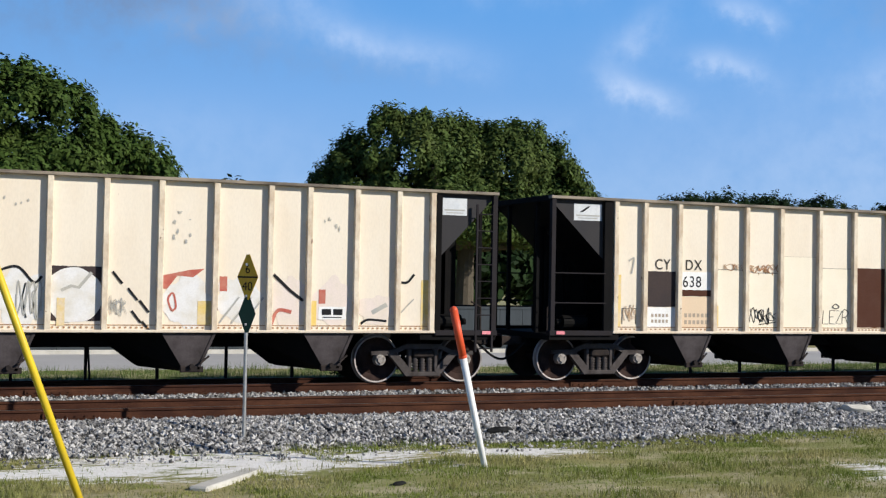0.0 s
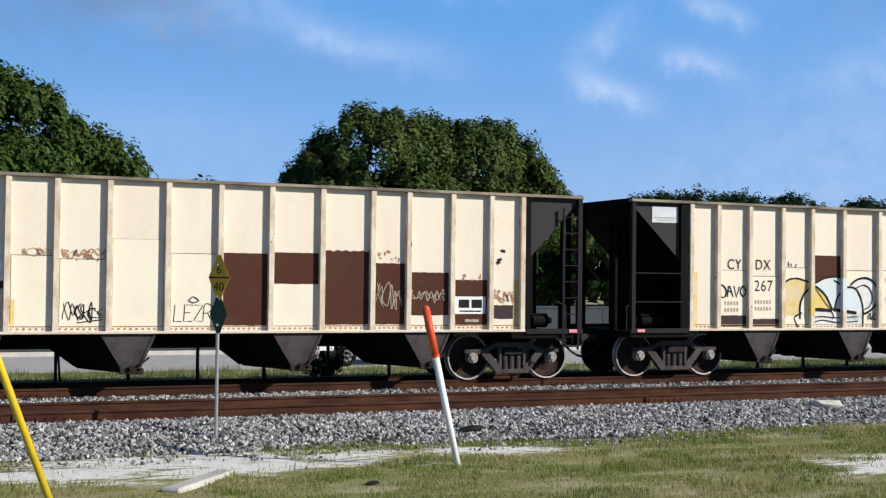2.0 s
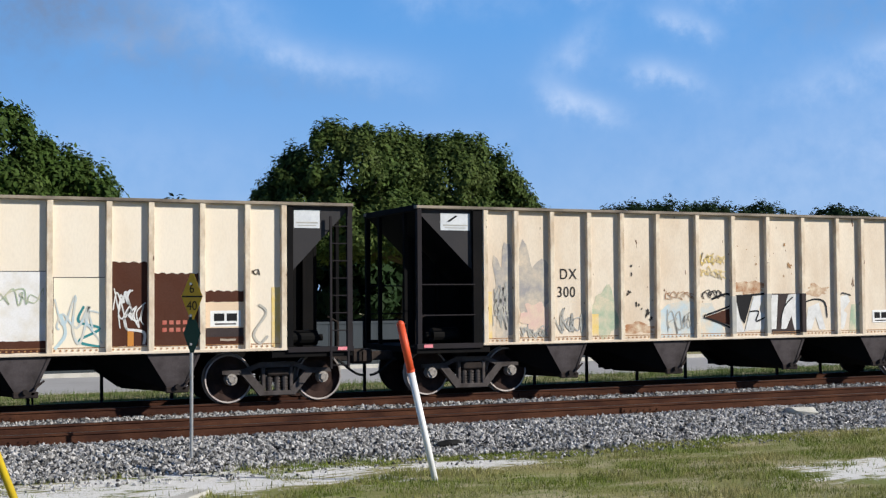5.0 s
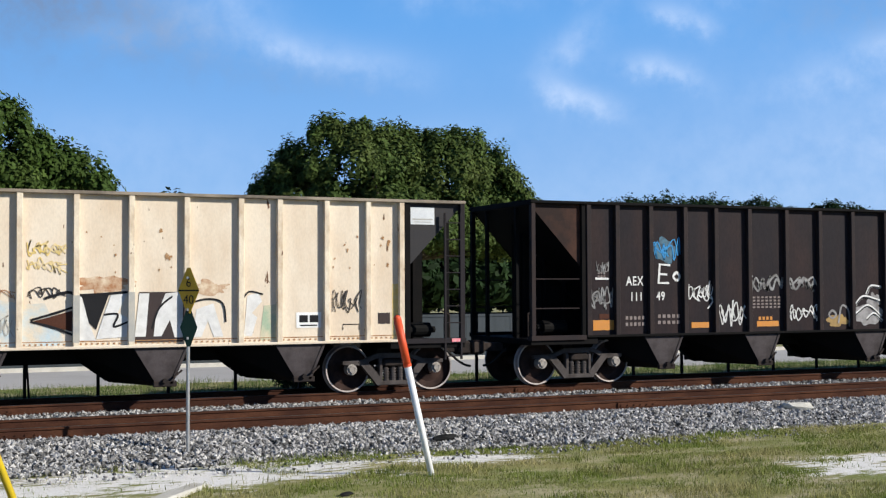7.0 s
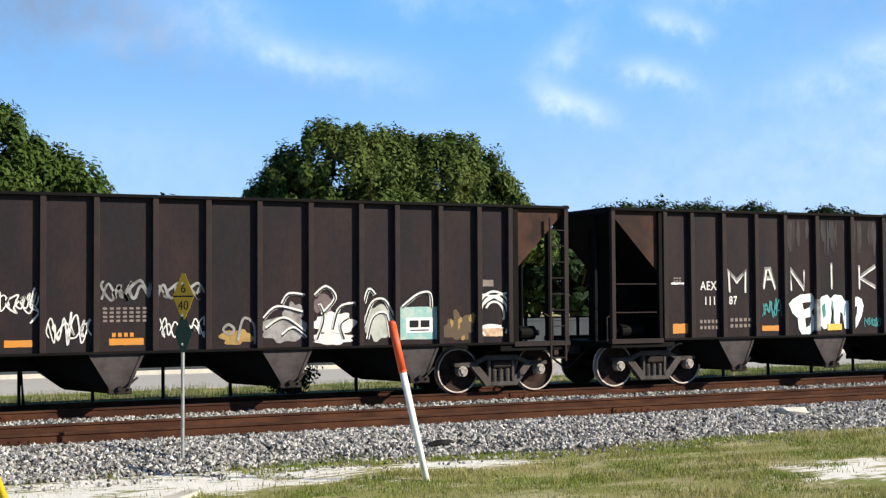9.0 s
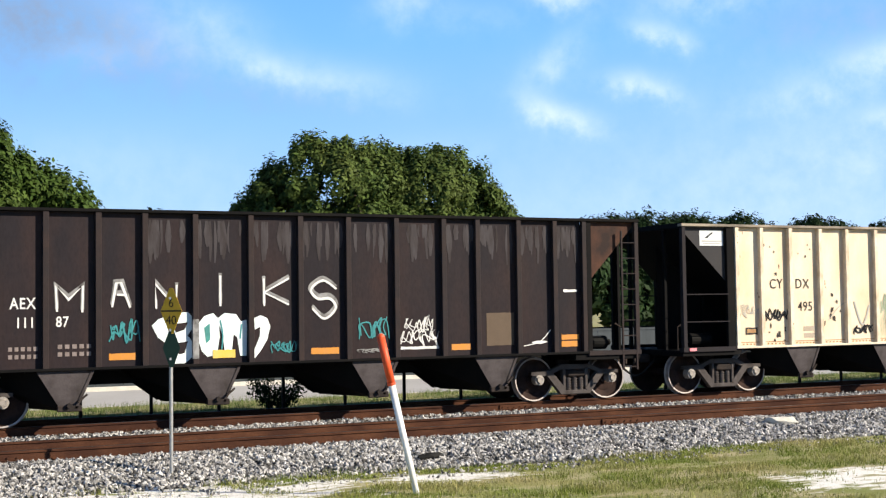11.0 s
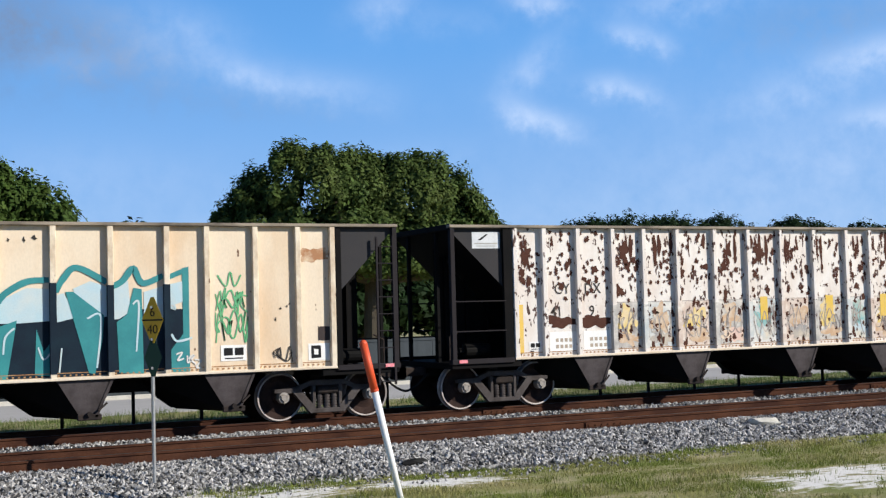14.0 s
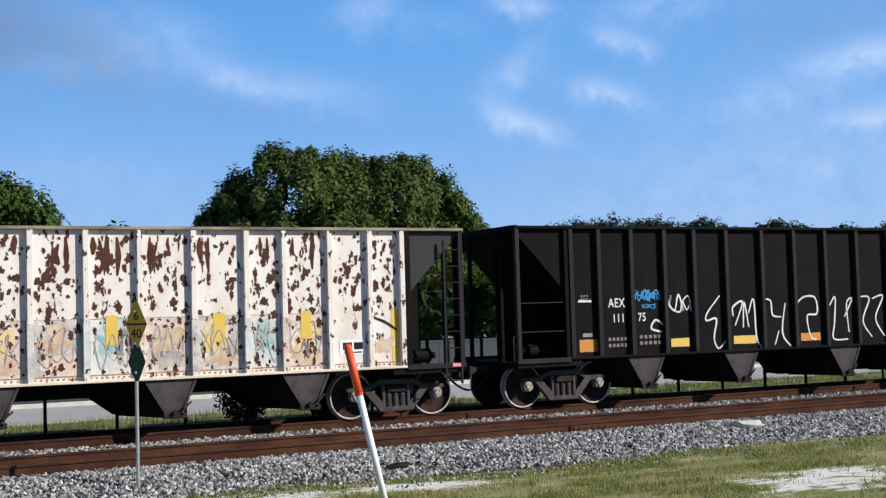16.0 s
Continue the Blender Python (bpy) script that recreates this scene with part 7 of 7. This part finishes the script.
def tree(x, y, low, label, count, seed, mat, lobes, size=0.145, bough=1.0):
    """Trunk and limbs, and a crown of many small leaves gathered in boughs on the skin of a few domes, so that the outline is uneven and has gaps.
    lobes: centre x, centre z, half width, half height of each dome."""
    rng = np.random.default_rng(seed)
    thing = tagged(new("tree"), label, "tree", "trees behind the road")
    thing.location = (x, y, GROUND_Z)
    span = max(abs(a) + w for a, _, w, _ in lobes)
    bm = bmesh.new()
    rod(bm, (0, 0, -0.2), (0.1, 0, low), span * 0.06, span * 0.045, 12)
    for a, cz, w, h in lobes:
        for k in range(4):
            t = k * 1.571 + seed
            mid, tip = Vector((a * 0.5, 0.15 * w * math.sin(t), low + (cz - low) * 0.6)), Vector((a + math.cos(t) * w * 0.6, math.sin(t) * w * 0.6, cz + h * 0.35))
            rod(bm, (0.1, 0, low * 0.85), mid, span * 0.032, span * 0.02, 8)
            rod(bm, mid, tip, span * 0.02, span * 0.006, 8)
    part("trunk", bm, BARK, thing)
    boughs = []
    for a, cz, w, h in lobes:
        for _ in range(int(26 * w * h / bough ** 2 / 3) + 14):
            v = rng.normal(size=3)
            v /= np.linalg.norm(v)
            if v[2] < -0.45:
                v[2] = -v[2]
            r = rng.uniform(0.78, 0.93)
            boughs.append((a + v[0] * w * r, v[1] * w * 0.85 * r, max(low, cz + v[2] * h * r), bough * rng.uniform(0.45, 0.95), v))
    pick = rng.integers(len(boughs), size=count)
    centre = np.array([b[:3] for b in boughs])[pick]
    spread, way = np.array([b[3] for b in boughs])[pick], np.array([b[4] for b in boughs])[pick]
    v = rng.normal(size=(count, 3))
    v *= (spread * rng.uniform(0.35, 1.0, count) / np.linalg.norm(v, axis=1))[:, None]
    v[(v * way).sum(1) < -0.2] *= -1
    v *= np.array((0.80, 0.80, 1.25))
    # leaves face away from the heart of their bough
    face = v / np.linalg.norm(v, axis=1)[:, None] + 0.45 * way + 0.42 * rng.normal(size=(count, 3))
    face /= np.linalg.norm(face, axis=1)[:, None]
    a = np.cross(face, rng.normal(size=(count, 3)))
    a /= np.linalg.norm(a, axis=1)[:, None]
    b = np.cross(face, a)
    s = (size * rng.uniform(0.5, 1.2, count))[:, None]
    c = centre + v
    verts = np.stack([c - a * s, c - b * s * 0.5, c + a * s, c + b * s * 0.5], 1).reshape(-1, 3)
    faces = np.arange(count * 4).reshape(-1, 4)
    data = bpy.data.meshes.new("crown")
    data.from_pydata(verts.tolist(), [], faces.tolist())
    data.materials.append(mat)
    ob = new("crown", data)
    ob.parent = thing
    return thing


def things_behind():
    fence()
    bm = bmesh.new()
    for i in range(40):
        box(bm, -8 + i * 1.0, -8 + i * 1.0 + 0.985, 46.0, 46.05, GROUND_Z, 1.22)
    box(bm, -8, 32, 45.97, 46.0, 1.10, 1.22)
    # tree shade on the boards is part of their colour
    tagged(part("board_fence", bm, WALL_GREY), "blue-grey board fence beyond the road", "fence", kind="structure")


def shrub(x, y, size, label, seed):
    rng = np.random.default_rng(seed)
    thing = tagged(new("shrub"), label, "shrub")
    thing.location = (x, y, GROUND_Z)
    tips = []
    for k in range(9):
        bm = bmesh.new()
        a = k * 2.4
        tip = (math.cos(a) * size * rng.uniform(0.5, 1.0), math.sin(a) * size * 0.6, size * rng.uniform(0.5, 1.25))
        rod(bm, (0, 0, -0.05), tip, 0.025, 0.008, 6)
        tips.append(tip)
        part("stem", bm, BARK, thing)
    verts, faces = [], []
    for i in range(2200):
        t = tips[rng.integers(9)]
        f = rng.uniform(0.35, 1.1)
        c = np.array(t) * f + rng.normal(size=3) * size * 0.16
        turn = np.array(Euler(rng.uniform(0, 6.3, 3)).to_matrix())
        leaf = (np.array([(-1, 0, 0), (0, -0.4, 0.1), (1, 0, 0), (0, 0.4, 0.1)]) * 0.055 * rng.uniform(0.6, 1.2)) @ turn.T + c
        n = len(verts)
        verts += leaf.tolist()
        faces.append((n, n + 1, n + 2, n + 3))
    data = bpy.data.meshes.new("foliage")
    data.from_pydata(verts, [], faces)
    data.materials.append(LEAF_DARK)
    new("foliage", data).parent = thing


def pickup():
    """A white pickup that drives along the road; x = 0 at its rear axle, nose towards positive x."""
    K = 0.9
    car = tagged(new("pickup_truck"), "white pickup truck driving along the road", "pickup truck")
    bm = bmesh.new()
    side = [(-1.15, 0.55), (-0.48, 0.55), (-0.40, 0.80), (-0.2, 0.90), (0.2, 0.90), (0.40, 0.80), (0.48, 0.52), (2.95, 0.52), (3.03, 0.80), (3.2, 0.90), (3.6, 0.90), (3.8, 0.80), (3.88, 0.55), (4.35, 0.58),
            (4.40, 0.95), (4.30, 1.10), (3.0, 1.20), (2.25, 1.78), (0.95, 1.80), (0.75, 1.22), (-1.15, 1.20)]
    prism(bm, [(x * K, z * K) for x, z in side], -0.95 * K, 0.95 * K)
    part("body", bm, TRUCK_WHITE, car)
    for y in (-0.858, 0.856):
        for name, pts in (("rear_window", [(0.98, 1.24), (1.75, 1.24), (1.75, 1.70), (1.06, 1.70)]), ("front_window", [(1.82, 1.24), (2.75, 1.24), (2.25, 1.70), (1.82, 1.70)])):
            bm = bmesh.new()
            prism(bm, [(a * K, c * K) for a, c in pts], y, y + 0.002)
            part(name, bm, GLASS_DARK, car)
    for x, y0, y1, name in ((-1.22, -0.9, 0.9, "rear_bumper"), (4.36, -0.9, 0.9, "front_bumper")):
        bm = bmesh.new()
        box(bm, x * K, (x + 0.10) * K, y0 * K, y1 * K, 0.45 * K, 0.66 * K, 0.02)
        part(name, bm, GALV, car)
    bm = bmesh.new()
    box(bm, -1.165 * K, -1.15 * K, -0.93 * K, -0.78 * K, 0.85 * K, 1.12 * K, 0.004)
    part("tail_light", bm, SPRAY_RED, car)
    wheels = []
    for x in (0.0, 3.4):
        for s in (-1, 1):
            wheel = new("wheel")
            wheel.parent, wheel.location = car, (x * K, s * 0.78, 0.324)
            bm = bmesh.new()
            lathe(bm, [(0.18, -0.10), (0.29, -0.105), (0.324, -0.07), (0.324, 0.07), (0.29, 0.105), (0.18, 0.10)], 28)
            part("tyre", bm, TYRE, wheel)
            bm = bmesh.new()
            rod(bm, (0, -0.112, 0), (0, 0.112, 0), 0.19, sides=20)
            for k in range(6):
                a = k * math.pi / 3
                rod(bm, (0.12 * math.cos(a), -0.125, 0.12 * math.sin(a)), (0.12 * math.cos(a), 0.125, 0.12 * math.sin(a)), 0.04, sides=8)
            part("rim", bm, GALV, wheel)
            wheels.append(wheel)
    return car, wheels


def pavilion():
    thing = tagged(new("pavilion"), "small open pavilion with shade-darkened gabled roof and white posts", "pavilion")
    thing.location = (6.6, 51.0, GROUND_Z)
    for x in (-3.4, -2.4, 3.4):
        for y in (-2.2, 2.2):
            bm = bmesh.new()
            box(bm, x - 0.05, x + 0.05, y - 0.05, y + 0.05, 0.0, 2.75, 0.01)
            part("post", bm, WHITE, thing)
    for s in (-1, 1):
        bm = bmesh.new()
        prism(bm, [(s * 3.9, 2.65), (0.0, 4.0), (0.0, 4.12), (s * 3.9, 2.77)], -2.6, 2.6)
        # the roof's shade is painted in, not cast
        part("roof_slope", bm, ROOF_SHADED, thing)
        bm = bmesh.new()
        prism(bm, [(s * 3.95, 2.62), (0.0, 3.98), (0.0, 4.13), (s * 3.95, 2.76)], -2.66, -2.61)
        part("fascia", bm, WALL_GREY, thing, "fascia board in shade-darkened grey")


def street_lamp(x, y, height):
    lamp_post = tagged(new("street_lamp"), "grey cobra-head street lamp beside the road", "street lamp")
    lamp_post.location = (x, y, GROUND_Z)
    bm = bmesh.new()
    rod(bm, (0, 0, 0), (0, 0, height), 0.09, 0.06, 12)
    part("pole", bm, GALV, lamp_post)
    bm = bmesh.new()
    tube(bm, [(0, 0, height - 0.3), (0.5, -0.3, height + 0.05), (1.3, -0.8, height + 0.15)], 0.035, 8)
    part("arm", bm, GALV, lamp_post)
    bm = bmesh.new()
    box(bm, 1.2, 1.85, -1.05, -0.75, height + 0.08, height + 0.22, 0.04)
    part("lamp_head", bm, WHITE, lamp_post)


def small_things():
    bm = bmesh.new()
    box(bm, -0.85, 0.85, -0.13, 0.13, -0.08, 0.07, 0.025)
    ob = part("concrete_block", bm, CONCRETE)
    ob.matrix_basis = pose(3.65, 16.55, GROUND_Z - 0.01, 0, 0, 52)
    tagged(ob, "pale broken concrete kerb block lying in the grass", "concrete block")
    for x, y, w, turn, label in ((9.05, 19.75, 0.30, 12, "dark scrap of rubber lying on the stones"), (5.75, 15.7, 0.14, 30, "dark clod lying in the grass")):
        bm = bmesh.new()
        bmesh.ops.create_icosphere(bm, subdivisions=2, radius=1.0)
        for v in bm.verts:
            v.co *= 1 + 0.35 * noise.noise(v.co * 2.1 + Vector((x, y, 0)))
            v.co = Vector((v.co.x * w, v.co.y * w * 0.4, v.co.z * w * 0.22))
        ob = part("scrap", bm, TYRE)
        ob.matrix_basis = pose(x, y, (max(ballast_height(y), GROUND_Z)) + w * 0.12, 0, 0, turn)
        tagged(ob, label, "debris")
    bm = bmesh.new()
    bmesh.ops.create_icosphere(bm, subdivisions=2, radius=1.0)
    for v in bm.verts:
        v.co *= 1 + 0.4 * noise.noise(v.co * 1.7)
        v.co = Vector((v.co.x * 0.38, v.co.y * 0.16, v.co.z * 0.09))
    ob = part("pale_slab", bm, CONCRETE)
    ob.matrix_basis = pose(17.2, 20.35, ballast_height(20.35) + 0.06, 0, 6, -8)
    tagged(ob, "pale flat slab lying on the ballast shoulder", "stone slab")


speed_sign(4.60, 19.75, -0.40)
marker_post((7.42, 16.7, -0.47), (6.88, 16.7, 1.84))
guy_guard()
things_behind()
tree(25.3, 60.0, 5.2, "broad dense green oak with a rounded crown", 150000, 11, LEAF,
     [(-3.0, 6.3, 4.9, 5.4), (2.5, 6.1, 4.7, 5.1), (-5.9, 5.2, 3.0, 3.8), (5.0, 5.4, 2.6, 4.0), (-0.5, 4.6, 6.0, 4.0), (6.9, 4.3, 1.9, 3.2), (-0.4, 6.4, 2.4, 4.9)])
tree(0.95, 54.0, 3.0, "large dark green oak with a spreading crown", 110000, 12, LEAF_MID,
     [(1.9, 6.0, 5.2, 5.2), (6.2, 5.3, 2.9, 3.2), (-4.0, 5.8, 5.6, 5.5), (2.0, 4.6, 5.5, 4.0)])
for i in range(11):
    tree(69 + i * 5.6 + random.uniform(-1.5, 1.5), 112 + random.uniform(-4, 4), 2.5, "distant dark green tree in a row", 24000, 20 + i, LEAF_DARK,
         [(0, 6.5, 5.2, 6.0 + random.uniform(-0.8, 0.3)), (3.4, 6.0, 4.2, 5.5)], 0.20, 1.3)
tree(15.7, 72.0, 1.0, "slender dark green tree behind the board fence", 8000, 61, LEAF_DARK, [(0, 4.4, 1.5, 3.8), (1.0, 3.6, 1.4, 3.2)], 0.25, 0.8)
# shrubby backdrop whose shade comes from its dark leaf colour
for i in range(13):
    tree(-2 + i * 6.2 + random.uniform(-1, 1), 72 + random.uniform(-2, 2), 0.8, "dense dark shrubby tree behind the board fence", 9000, 40 + i, LEAF_DARK,
         [(0, 3.3, 3.8, 3.9 + random.uniform(-0.6, 0.1)), (3.0, 3.0, 3.2, 3.7)], 0.42, 1.3)
grass("verge_grass", 60000, -2, 40, 28.35, 36.4, 0.15, "rough dark green verge grass beyond the tracks", 4, VERGE)
grass("grass", 110000, 0.5, 22, 11.5, 19.5, 0.060, "short mown grass blades and dry straw", 3)


shrub(10.1, 31.8, 0.78, "dark leafy shrub on the far verge", 77)
PICKUP, PICKUP_WHEELS = pickup()
pavilion()
street_lamp(14.2, 60.0, 7.0)
small_things()


def motions():
    for (start, _), ob in zip(TRAIN, CARS):
        walk(ob, [(t, pose(start + s, TRAIN_TRACK, 0)) for t, s in ROLL])
    drive = [(t / 2, -17.75 + 7.576 * t) for t in range(33)]
    walk(PICKUP, [(t, pose(x, 37.6, GROUND_Z + 0.02)) for t, x in drive])
    for wheel in PICKUP_WHEELS:
        x, y, z = wheel.location
        walk(wheel, [(k / 30, pose(x, y, z, 0, math.degrees(15.15 * k / 30 / 0.324), 0)) for k in range(481)])
    ts, ss = [t for t, _ in ROLL], [s for _, s in ROLL]
    steps = [k / 15 for k in range(241)]
    rolled = np.interp(steps, ts, ss)
    for ob, first in WHEELS:
        x, y, z = ob.location
        walk(ob, [(t, pose(x, y, z, 0, first + math.degrees(s / (0.457 * TRUCK_SIZE)), 0)) for t, s in zip(steps, rolled)])


motions()
